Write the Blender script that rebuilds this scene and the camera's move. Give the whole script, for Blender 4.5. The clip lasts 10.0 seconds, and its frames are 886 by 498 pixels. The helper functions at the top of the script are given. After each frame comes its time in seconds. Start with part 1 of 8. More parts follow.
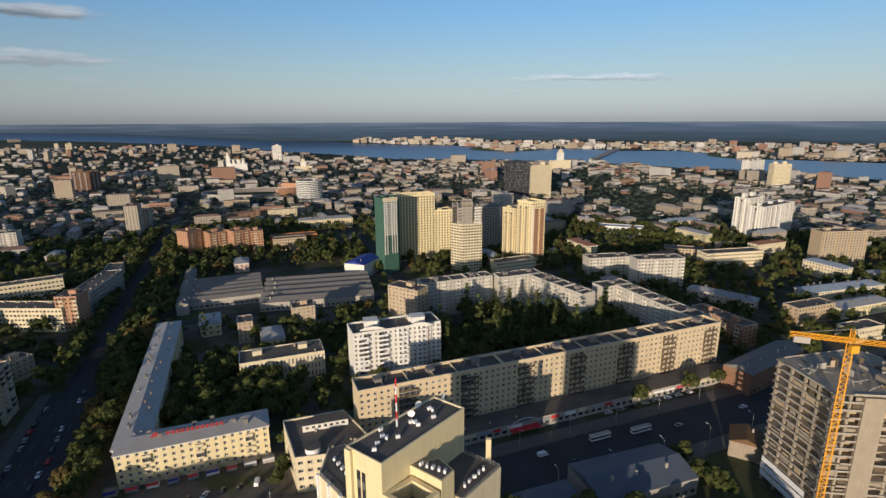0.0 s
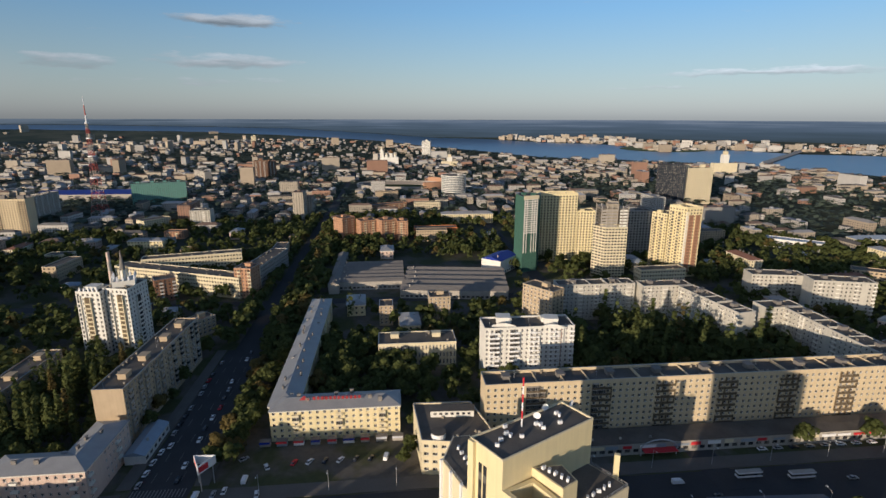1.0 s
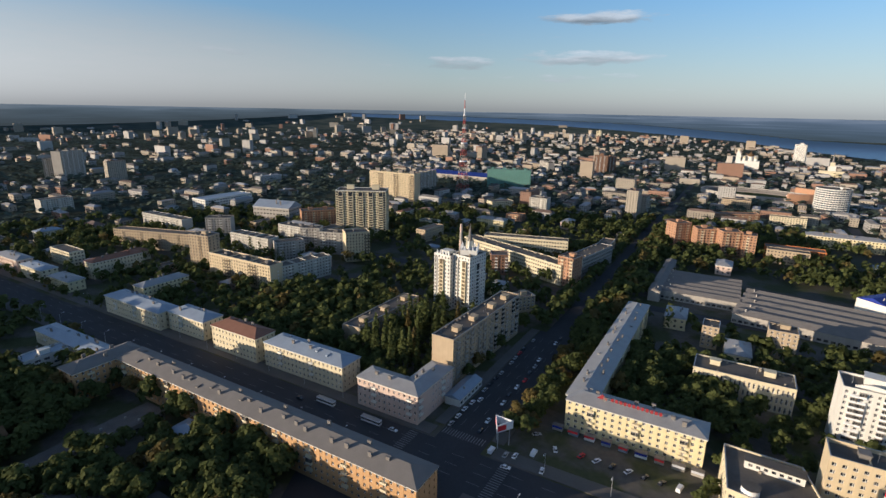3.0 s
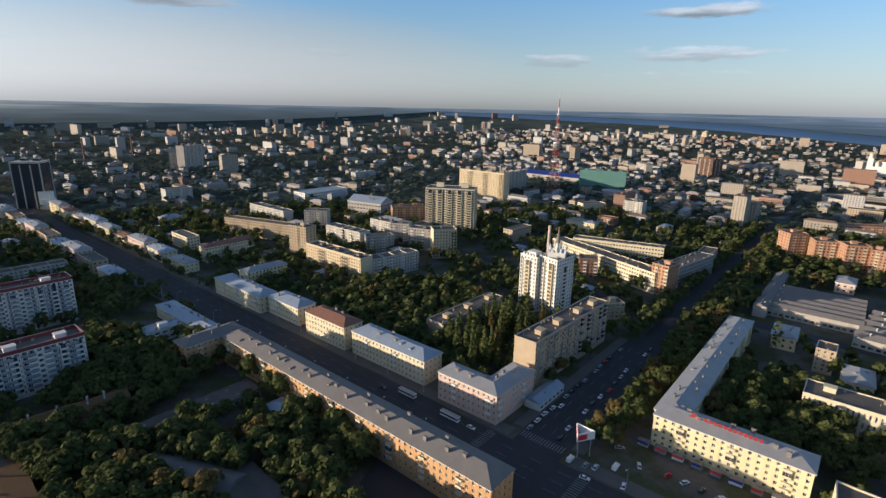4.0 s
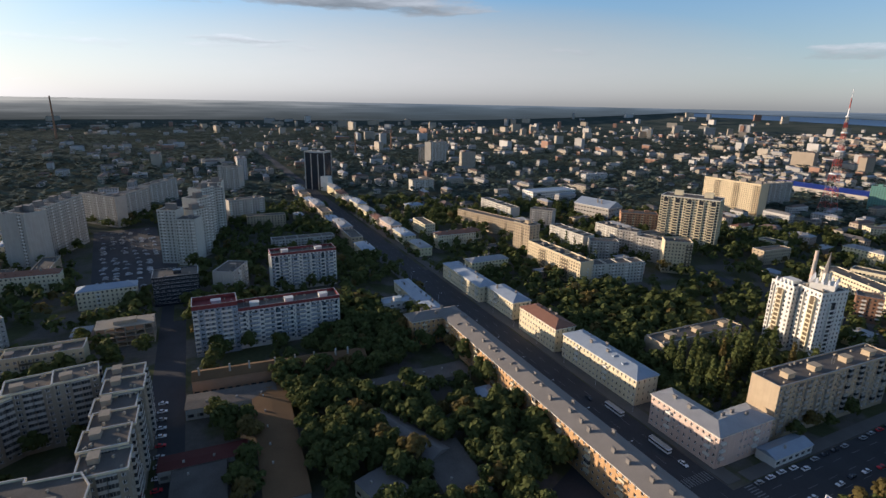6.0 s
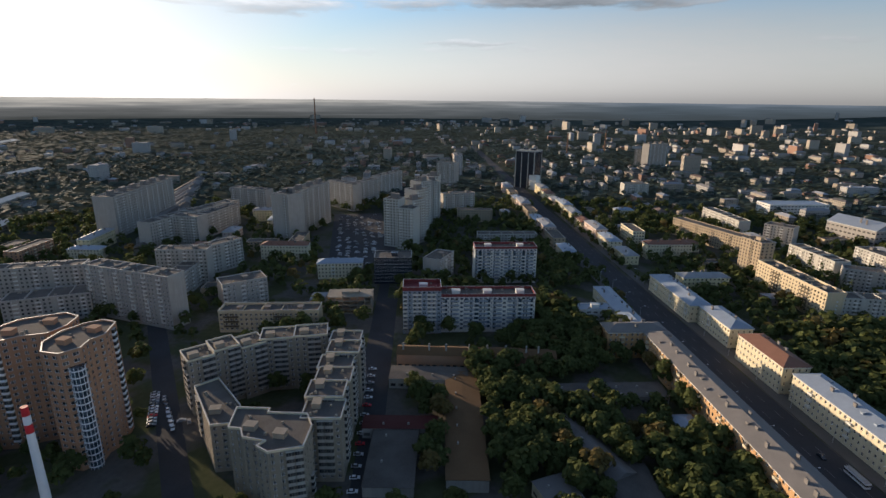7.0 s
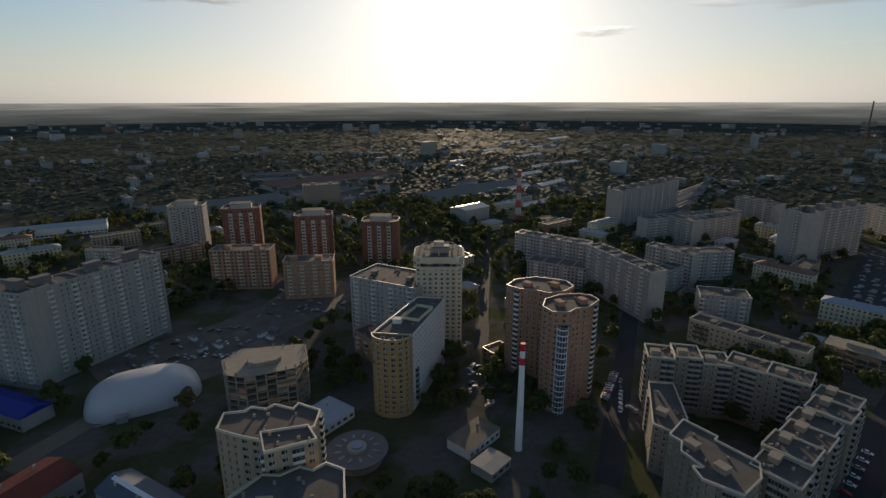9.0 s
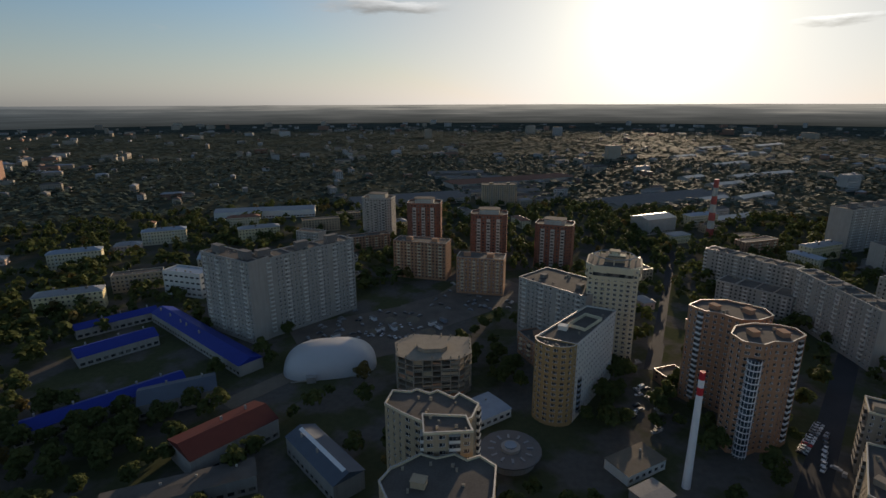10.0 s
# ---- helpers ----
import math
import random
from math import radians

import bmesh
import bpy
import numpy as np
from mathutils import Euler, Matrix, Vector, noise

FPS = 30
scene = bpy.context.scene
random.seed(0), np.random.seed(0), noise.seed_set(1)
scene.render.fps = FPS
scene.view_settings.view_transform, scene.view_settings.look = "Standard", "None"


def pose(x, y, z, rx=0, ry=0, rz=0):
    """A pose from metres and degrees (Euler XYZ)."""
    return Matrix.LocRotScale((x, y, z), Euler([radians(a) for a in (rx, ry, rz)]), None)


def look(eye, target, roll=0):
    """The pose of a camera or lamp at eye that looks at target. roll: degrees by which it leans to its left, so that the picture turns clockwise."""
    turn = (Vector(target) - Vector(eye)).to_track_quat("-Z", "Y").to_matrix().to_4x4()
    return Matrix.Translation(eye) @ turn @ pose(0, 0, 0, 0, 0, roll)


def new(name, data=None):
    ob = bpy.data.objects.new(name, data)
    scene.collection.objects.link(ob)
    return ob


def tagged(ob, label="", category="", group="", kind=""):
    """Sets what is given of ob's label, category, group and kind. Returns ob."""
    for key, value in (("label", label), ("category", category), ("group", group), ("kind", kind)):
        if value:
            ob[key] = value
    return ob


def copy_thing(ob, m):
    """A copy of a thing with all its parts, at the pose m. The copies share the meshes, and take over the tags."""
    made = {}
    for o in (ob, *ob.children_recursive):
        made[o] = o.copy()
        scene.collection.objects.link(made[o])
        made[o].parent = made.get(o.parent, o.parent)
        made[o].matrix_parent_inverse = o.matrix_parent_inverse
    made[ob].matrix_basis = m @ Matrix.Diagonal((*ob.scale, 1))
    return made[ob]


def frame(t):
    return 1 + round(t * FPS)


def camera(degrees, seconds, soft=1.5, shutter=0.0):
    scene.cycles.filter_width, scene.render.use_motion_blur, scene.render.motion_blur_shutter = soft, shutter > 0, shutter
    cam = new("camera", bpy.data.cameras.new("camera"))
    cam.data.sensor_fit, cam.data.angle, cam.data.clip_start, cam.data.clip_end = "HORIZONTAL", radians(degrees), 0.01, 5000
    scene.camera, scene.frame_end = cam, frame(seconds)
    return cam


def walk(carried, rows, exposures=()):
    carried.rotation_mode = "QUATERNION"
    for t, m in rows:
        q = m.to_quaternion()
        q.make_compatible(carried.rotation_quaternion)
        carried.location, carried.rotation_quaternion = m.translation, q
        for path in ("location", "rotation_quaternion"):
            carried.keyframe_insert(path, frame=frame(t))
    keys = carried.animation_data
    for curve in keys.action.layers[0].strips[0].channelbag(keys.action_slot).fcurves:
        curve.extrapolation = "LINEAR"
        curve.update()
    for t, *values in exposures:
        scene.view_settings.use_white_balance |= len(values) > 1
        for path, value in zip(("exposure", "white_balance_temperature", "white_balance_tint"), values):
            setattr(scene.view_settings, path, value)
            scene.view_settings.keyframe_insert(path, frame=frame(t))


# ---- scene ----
import collections

cam = camera(80.9, 10.0, soft=1.5)
EYE = 150.0
# seconds, yaw, pitch, roll of a drone that hovers and turns on the spot
PATH = [
    (0.0, 0.05, -13.91, 0.24), (0.5, 6.64, -14.05, 0.07), (1.0, 15.7, -14.2, -0.17), (1.5, 26.87, -14.36, -0.45),
    (2.0, 37.0, -14.64, -0.77), (2.5, 45.4, -14.86, -0.98), (4.0, 61.56, -15.35, -1.12), (4.5, 66.99, -15.46, -1.26),
    (5.0, 72.59, -15.56, -1.26), (6.5, 96.51, -15.98, -0.86), (7.0, 109.1, -16.15, -0.58), (7.5, 121.98, -16.1, -0.38),
    (8.0, 135.39, -16.14, -0.24), (8.5, 149.17, -16.08, -0.04), (9.0, 161.09, -15.97, 0.07), (9.5, 170.29, -15.83, 0.17),
    (10.0, 180.55, -15.74, 0.19)]
walk(cam, [(t, pose(0, 0, EYE, 90 + p, r, y)) for t, y, p, r in PATH],
     exposures=[(0.0, 0.16, 6000, 14), (2.5, 0.40, 5900, 14), (5.0, 0.72, 6000, 16), (6.5, 0.62, 6200, 18), (7.5, 0.50, 6500, 16), (9.0, 0.03, 6700, 15), (10.0, -0.10, 6650, 15)])

# ---------------------------------------------------------------- sky and sun
SUN_YAW, SUN_EL = 158.4, 7.8
to_sun = Vector((-math.sin(radians(SUN_YAW)) * math.cos(radians(SUN_EL)),
                 math.cos(radians(SUN_YAW)) * math.cos(radians(SUN_EL)), math.sin(radians(SUN_EL))))
sun = new("sun", bpy.data.lights.new("sun", "SUN"))
sun.data.energy, sun.data.angle, sun.data.color = 4.3, radians(0.6), (1.0, 0.80, 0.55)
sun.matrix_world = look(to_sun * 900, (0, 0, 0))


class Nodes:
    """Short hand for building a node tree."""

    def __init__(self, tree):
        self.tree = tree
        tree.nodes.clear()

    def add(self, kind, **values):
        n = self.tree.nodes.new(kind)
        for k, v in values.items():
            if k in n.inputs:
                if isinstance(v, bpy.types.NodeSocket):
                    self.tree.links.new(v, n.inputs[k])
                else:
                    n.inputs[k].default_value = v
            else:
                setattr(n, k, v)
        return n

    def join(self, a, b):
        self.tree.links.new(a, b)

    def math(self, op, a, b=0.0, clamp=False):
        n = self.tree.nodes.new("ShaderNodeMath")
        n.operation, n.use_clamp = op, clamp
        for s, v in zip(n.inputs, (a, b)):
            if isinstance(v, bpy.types.NodeSocket):
                self.tree.links.new(v, s)
            else:
                s.default_value = v
        return n.outputs[0]

    def mix(self, fac, a, b, blend="MIX"):
        n = self.tree.nodes.new("ShaderNodeMix")
        n.data_type, n.blend_type = "RGBA", blend
        for s, v in ((n.inputs[0], fac), (n.inputs[6], a), (n.inputs[7], b)):
            if isinstance(v, bpy.types.NodeSocket):
                self.tree.links.new(v, s)
            else:
                s.default_value = v if isinstance(v, (int, float)) else (*v[:3], 1)
        return n.outputs[2]

    def ramp(self, fac, *stops):
        n = self.tree.nodes.new("ShaderNodeValToRGB")
        self.tree.links.new(fac, n.inputs[0])
        e = n.color_ramp.elements
        while len(e) < len(stops):
            e.new(0.5)
        for s, (p, c) in zip(e, stops):
            s.position, s.color = p, (c, c, c, 1) if isinstance(c, (int, float)) else (*c, 1)
        return n.outputs[0]


world = bpy.data.worlds.new("sky")
world.use_nodes = True
scene.world = world
w = Nodes(world.node_tree)
sky = w.add("ShaderNodeTexSky", sky_type="NISHITA", sun_disc=False, sun_elevation=radians(SUN_EL),
            sun_rotation=radians(-SUN_YAW), altitude=150, air_density=1.0, dust_density=0.6, ozone_density=3.0)
coords = w.add("ShaderNodeTexCoord").outputs["Generated"]
xyz = w.add("ShaderNodeSeparateXYZ", Vector=coords).outputs
# clouds in degrees of yaw and height
yaw = w.math("ADD", w.math("MULTIPLY", w.math("ARCTAN2", w.math("MULTIPLY", xyz[1], -1.0), w.math("MULTIPLY", xyz[0], -1.0)), 180 / math.pi), 90.0)
high = w.math("MULTIPLY", w.math("ARCSINE", xyz[2]), 180 / math.pi)
stretch = w.add("ShaderNodeCombineXYZ", X=w.math("MULTIPLY", yaw, 0.22), Y=w.math("MULTIPLY", high, 1.1)).outputs[0]
fluff = w.add("ShaderNodeTexNoise", Vector=stretch, Scale=1.3, Detail=7.0, Roughness=0.62).outputs["Fac"]
cloud = None
CLOUDS = ((36.4, 8.9, 6.9, 0.75, 1.7), (49.5, 4.7, 5.2, 0.75, 1.0), (37.0, 5.25, 8.5, 0.75, 1.15), (-15.5, 4.15, 12, 0.42, 1.2), (-6, 3.0, 9, 0.35, 0.6),
          (38, 3.3, 13, 0.5, 0.5), (97, 9.7, 16, 1.35, 1.8), (106, 5.5, 8, 0.45, 1.0), (112, 9.0, 8, 0.9, 1.1), (126, 8.6, 9, 1.3, 1.2), (145.2, 6.55, 4.4, 0.62, 1.5),
          (186, 9.2, 8.5, 0.9, 1.6), (135, 8.5, 4, 0.7, 1.0), (105, 4.9, 9, 0.4, 0.6), (118, 4.6, 14, 0.5, 0.5), (73, 5.1, 5, 0.5, 0.5), (88, 8.9, 8, 0.8, 1.2))
crest = None
curl = w.add("ShaderNodeSeparateColor", Color=w.add("ShaderNodeTexNoise", Vector=stretch, Scale=0.9, Detail=5.0, Roughness=0.6).outputs["Color"]).outputs
yaw_c = w.math("ADD", yaw, w.math("MULTIPLY", w.math("SUBTRACT", curl[0], 0.5), 9.0))
high_c = w.math("ADD", high, w.math("MULTIPLY", w.math("SUBTRACT", curl[1], 0.5), 1.5))
for cy, ch, ry, rh, k in CLOUDS:
    a = w.math("DIVIDE", w.math("SUBTRACT", yaw_c, cy), ry)
    b = w.math("DIVIDE", w.math("SUBTRACT", high_c, ch), rh)
    d = w.math("SUBTRACT", 1.0, w.math("ADD", w.math("MULTIPLY", a, a), w.math("MULTIPLY", b, b)), True)
    d = w.math("MULTIPLY", d, k)
    top = w.math("MULTIPLY", d, b)
    cloud = d if cloud is None else w.math("MAXIMUM", cloud, d)
    crest = top if crest is None else w.math("ADD", crest, top)
cover = w.ramp(w.math("ADD", cloud, w.math("MULTIPLY", w.math("SUBTRACT", fluff, 0.60), 2.2)), (0.1, 0.0), (1.0, 0.9))
under = w.math("ADD", w.math("ADD", w.math("MULTIPLY", fluff, 0.8), 0.62), w.math("MULTIPLY", crest, 0.8))
raw = w.add("ShaderNodeRGBToBW", Color=sky.outputs[0]).outputs[0]
ease = w.math("DIVIDE", 1.0, w.math("SQRT", w.math("ADD", 1.0, w.math("POWER", w.math("DIVIDE", raw, 6.0), 2.0))))
eased = w.mix(1.0, sky.outputs[0], w.add("ShaderNodeCombineColor", Red=ease, Green=ease, Blue=ease).outputs[0], "MULTIPLY")
grey_of = w.add("ShaderNodeRGBToBW", Color=eased).outputs[0]
soft_sky = w.mix(1.0, w.add("ShaderNodeCombineColor", Red=grey_of, Green=grey_of, Blue=grey_of).outputs[0], (0.92, 0.985, 1.0), "MULTIPLY")
near_sun = w.add("ShaderNodeVectorMath", operation="DOT_PRODUCT")
w.join(coords, near_sun.inputs[0])
near_sun.inputs[1].default_value = to_sun
sunward = w.ramp(near_sun.outputs["Value"], (0.74, 0.0), (0.97, 0.85))
pale_low = w.ramp(w.math("DIVIDE", high, 90.0), (0.0, 0.8), (0.053, 0.4), (0.115, 0.0), (0.3, 0.3))
base_sky = w.mix(w.math("MAXIMUM", sunward, pale_low), eased, soft_sky)
va, vb = w.math("DIVIDE", w.math("SUBTRACT", yaw, 88.0), 36.0), w.math("DIVIDE", w.math("SUBTRACT", high, 3.5), 6.5)
veil = w.math("MULTIPLY", w.math("SUBTRACT", 1.0, w.math("ADD", w.math("MULTIPLY", va, va), w.math("MULTIPLY", vb, vb)), True), 0.8)
veil = w.math("MULTIPLY", veil, w.math("ADD", 0.7, w.math("MULTIPLY", fluff, 0.4)))
base_sky = w.mix(veil, base_sky, w.mix(1.0, soft_sky, (1.24, 1.16, 1.08), "MULTIPLY"))
tint = w.mix(1.0, soft_sky, (1.0, 0.99, 0.98), "MULTIPLY")
lit = w.mix(1.0, tint, w.add("ShaderNodeCombineColor", Red=under, Green=under, Blue=under).outputs[0], "MULTIPLY")
off = w.math("MULTIPLY", w.math("SUBTRACT", near_sun.outputs["Value"], 1.0), 165.0)
aureole = w.math("ADD", w.math("MULTIPLY", w.math("EXPONENT", w.math("MULTIPLY", off, 1.6)), 5.0), w.math("MULTIPLY", w.math("EXPONENT", w.math("MULTIPLY", off, 0.42)), 2.3))
wide = w.math("MULTIPLY", w.math("EXPONENT", w.math("MULTIPLY", off, 0.075)), 1.2)
halo = w.mix(1.0, w.add("ShaderNodeCombineColor", Red=w.math("ADD", aureole, wide), Green=w.math("ADD", aureole, wide), Blue=w.math("ADD", aureole, wide)).outputs[0], (1.0, 0.93, 0.62), "MULTIPLY")
both = w.mix(1.0, w.mix(w.math("MULTIPLY", cover, 0.92), base_sky, lit), halo, "ADD")
back = w.add("ShaderNodeBackground", Color=both, Strength=0.15)
w.join(back.outputs[0], w.add("ShaderNodeOutputWorld").inputs[0])

# ---------------------------------------------------------------- materials


def surface(name, colour, rough=0.8, spread=0.25, size=3.0, fine=12.0, bump=0.0, metal=0.0, random_tone=0.0, island=0.0, spec=0.2, streak=0.0):
    """A matt or glossy surface with blotches at two sizes, in metres."""
    m = bpy.data.materials.new(name)
    m.use_nodes = True
    n = Nodes(m.node_tree)
    at = n.add("ShaderNodeNewGeometry").outputs["Position"]
    big = n.add("ShaderNodeTexNoise", Vector=at, Scale=1.0 / size, Detail=3.0).outputs["Fac"]
    small = n.add("ShaderNodeTexNoise", Vector=at, Scale=fine / size, Detail=2.0).outputs["Fac"]
    tone = n.math("ADD", n.math("MULTIPLY", big, spread), n.math("MULTIPLY", small, spread * 0.6))
    tone = n.math("ADD", tone, 1.0 - spread * 0.8)
    if streak:
        long = n.add("ShaderNodeMapping", Vector=at, Scale=(0.9, 0.9, 0.06)).outputs[0]
        s = n.add("ShaderNodeTexNoise", Vector=long, Scale=1.0, Detail=3.0).outputs["Fac"]
        tone = n.math("MULTIPLY", tone, n.math("ADD", n.math("MULTIPLY", s, streak), 1 - streak * 0.5))
    if random_tone:
        r = n.add("ShaderNodeObjectInfo").outputs["Random"]
        tone = n.math("MULTIPLY", tone, n.math("ADD", n.math("MULTIPLY", r, random_tone), 1 - random_tone / 2))
    if island:
        r = n.add("ShaderNodeNewGeometry").outputs["Random Per Island"]
        tone = n.math("MULTIPLY", tone, n.math("ADD", n.math("MULTIPLY", r, island), 1 - island / 2))
    grey = n.add("ShaderNodeCombineColor", Red=tone, Green=tone, Blue=tone).outputs[0]
    col = n.mix(1.0, colour, grey, "MULTIPLY")
    p = n.add("ShaderNodeBsdfPrincipled", Roughness=rough, Metallic=metal)
    n.join(col, p.inputs["Base Color"])
    p.inputs["Specular IOR Level"].default_value = spec
    if bump:
        b = n.add("ShaderNodeBump", Height=small, Distance=bump)
        n.join(b.outputs[0], p.inputs["Normal"])
    n.join(p.outputs[0], n.add("ShaderNodeOutputMaterial").inputs[0])
    return m


def glass_like(name, dark, light, cell=(1.65, 1.65, 2.9), rough=0.12):
    """Window panes seen from outside: dark rooms, some with pale curtains."""
    m = bpy.data.materials.new(name)
    m.use_nodes = True
    n = Nodes(m.node_tree)
    at = n.add("ShaderNodeTexCoord").outputs["Object"]
    snapped = n.add("ShaderNodeVectorMath", operation="SNAP")
    n.join(at, snapped.inputs[0])
    snapped.inputs[1].default_value = cell
    r = n.add("ShaderNodeTexWhiteNoise", noise_dimensions="3D", Vector=snapped.outputs[0]).outputs["Value"]
    k = n.ramp(r, (0.45, 0.0), (0.95, 1.0))
    col = n.mix(k, dark, light)
    p = n.add("ShaderNodeBsdfPrincipled", Roughness=rough)
    n.join(col, p.inputs["Base Color"])
    p.inputs["Specular IOR Level"].default_value = 0.7
    n.join(p.outputs[0], n.add("ShaderNodeOutputMaterial").inputs[0])
    return m


def leafy(name, colour, island=0.4, through_light=0.35):
    """Leaf clumps that let some light through, each clump of its own tone."""
    m = surface(name, colour, 0.8, 0.5, 9, random_tone=0.5, island=island, spec=0.08)
    n = m.node_tree
    p = [k for k in n.nodes if k.bl_idname == "ShaderNodeBsdfPrincipled"][0]
    out = [k for k in n.nodes if k.bl_idname == "ShaderNodeOutputMaterial"][0]
    thin, both = n.nodes.new("ShaderNodeBsdfTranslucent"), n.nodes.new("ShaderNodeMixShader")
    n.links.new(p.inputs["Base Color"].links[0].from_socket, thin.inputs[0])
    both.inputs[0].default_value = through_light
    n.links.new(p.outputs[0], both.inputs[1])
    n.links.new(thin.outputs[0], both.inputs[2])
    n.links.new(both.outputs[0], out.inputs[0])
    return m


M = dict(
    yellow=surface("yellow plaster", (0.60, 0.49, 0.32), 0.85, 0.2, 6, streak=0.25),
    cream=surface("cream plaster", (0.66, 0.58, 0.40), 0.85, 0.2, 6, streak=0.25),
    pale_yellow=surface("pale yellow plaster", (0.70, 0.60, 0.36), 0.85, 0.15, 6, streak=0.2),
    white=surface("white plaster", (0.70, 0.68, 0.62), 0.8, 0.15, 6, streak=0.2),
    pink=surface("pink plaster", (0.60, 0.46, 0.38), 0.85, 0.2, 5, streak=0.25),
    ochre=surface("orange plaster", (0.55, 0.33, 0.16), 0.85, 0.25, 5, streak=0.25),
    panel=surface("concrete panels", (0.40, 0.37, 0.325), 0.9, 0.25, 5, streak=0.35),
    panel_dark=surface("weathered panels", (0.34, 0.32, 0.29), 0.9, 0.3, 5, streak=0.35),
    buff=surface("buff brick", (0.45, 0.355, 0.24), 0.9, 0.25, 4, streak=0.2),
    red=surface("red brick", (0.36, 0.17, 0.10), 0.9, 0.25, 4),
    darkred_brick=surface("dark red brick", (0.24, 0.11, 0.075), 0.9, 0.25, 4),
    darkred=surface("dark red roof sheet", (0.10, 0.026, 0.022), 0.7, 0.35, 4),
    maroon=surface("maroon roof sheet", (0.20, 0.045, 0.045), 0.65, 0.3, 3),
    mastred=surface("faded mast red", (0.42, 0.10, 0.08), 0.6, 0.2, 3),
    umber=surface("weathered brown balcony sheet", (0.13, 0.10, 0.065), 0.85, 0.4, 3),
    ochre_dull=surface("dull ochre brick", (0.40, 0.27, 0.13), 0.9, 0.25, 4),
    salmon=surface("salmon brick", (0.43, 0.245, 0.15), 0.9, 0.25, 4),
    brown=surface("brown brick", (0.25, 0.14, 0.09), 0.9, 0.25, 4),
    orange=surface("orange cladding", (0.55, 0.20, 0.07), 0.8, 0.2, 4),
    concrete=surface("raw concrete", (0.33, 0.285, 0.22), 0.92, 0.35, 3, bump=0.03, streak=0.3),
    net=surface("green scaffold net", (0.055, 0.13, 0.10), 0.9, 0.35, 3, streak=0.3),
    teal=surface("teal cladding", (0.14, 0.30, 0.26), 0.7, 0.2, 4),
    black=surface("black curtain wall", (0.03, 0.035, 0.045), 0.2, 0.3, 6, spec=0.6),
    blue=surface("blue roof sheet", (0.02, 0.04, 0.26), 0.55, 0.25, 4),
    bitumen=surface("bitumen roof", (0.125, 0.112, 0.098), 0.95, 0.8, 7, bump=0.02),
    metal=surface("grey roof sheet", (0.33, 0.33, 0.33), 0.5, 0.35, 5, metal=0.25, streak=0.0),
    metal_blue=surface("blue-grey roof sheet", (0.30, 0.35, 0.41), 0.5, 0.3, 5, metal=0.2),
    tin=surface("rusty roof sheet", (0.24, 0.12, 0.08), 0.7, 0.35, 4),
    orange_brown=surface("rust-stained bitumen", (0.15, 0.09, 0.045), 0.9, 0.5, 9),
    darkmetal=surface("dark blue-grey roof sheet", (0.10, 0.12, 0.15), 0.55, 0.3, 5),
    slate=surface("asbestos roof sheet", (0.20, 0.185, 0.17), 0.9, 0.35, 5),
    asphalt=surface("asphalt", (0.056, 0.056, 0.058), 0.9, 0.5, 14, bump=0.01),
    paving=surface("paving", (0.135, 0.125, 0.112), 0.9, 0.4, 9),
    zinc=surface("zinc coping", (0.42, 0.41, 0.39), 0.5, 0.3, 4, metal=0.85),
    dust=surface("dusty site ground", (0.15, 0.128, 0.105), 0.95, 0.9, 11),
    sand=surface("sandy ground", (0.21, 0.175, 0.13), 0.95, 0.5, 6),
    paint=surface("road paint", (0.20, 0.20, 0.19), 0.8, 0.8, 2),
    steel=surface("painted steel", (0.45, 0.45, 0.45), 0.5, 0.2, 2, metal=0.3),
    crane=surface("crane yellow paint", (0.75, 0.36, 0.03), 0.5, 0.25, 2),
    bright=surface("bare metal roof", (0.40, 0.40, 0.38), 0.45, 0.3, 9, metal=0.8),
    court=surface("weathered buff panels", (0.31, 0.265, 0.205), 0.9, 0.3, 4, streak=0.35),
    pale=surface("pale white panels", (0.48, 0.455, 0.395), 0.9, 0.25, 5, streak=0.35),
    letters=surface("faded red letters", (0.28, 0.035, 0.04), 0.6, 0.2, 2),
    signred=surface("red sign paint", (0.60, 0.04, 0.05), 0.5, 0.2, 2),
    whitepaint=surface("white paint", (0.8, 0.8, 0.8), 0.5, 0.15, 2),
    rubber=surface("rubber", (0.02, 0.02, 0.02), 0.9, 0.2, 1),
    cars=surface("car paints", (0.24, 0.24, 0.24), 0.3, 0.1, 2, island=1.6, spec=0.5),
    bark=surface("bark", (0.10, 0.075, 0.05), 0.95, 0.4, 1),
    leaf=leafy("leaves", (0.096, 0.113, 0.038)),
    leaf_gold=leafy("turning leaves", (0.125, 0.098, 0.036)),
    leaf_poplar=leafy("poplar leaves", (0.068, 0.088, 0.036)),
    # bluer than the near leaves: some distance haze is put into the colour
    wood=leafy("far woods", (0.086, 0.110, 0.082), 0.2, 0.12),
    glass=glass_like("window panes", (0.035, 0.037, 0.042), (0.22, 0.205, 0.18)),
    glass_blue=glass_like("tinted panes", (0.03, 0.045, 0.06), (0.10, 0.14, 0.18), rough=0.08),
)

# ---------------------------------------------------------------- mesh helpers


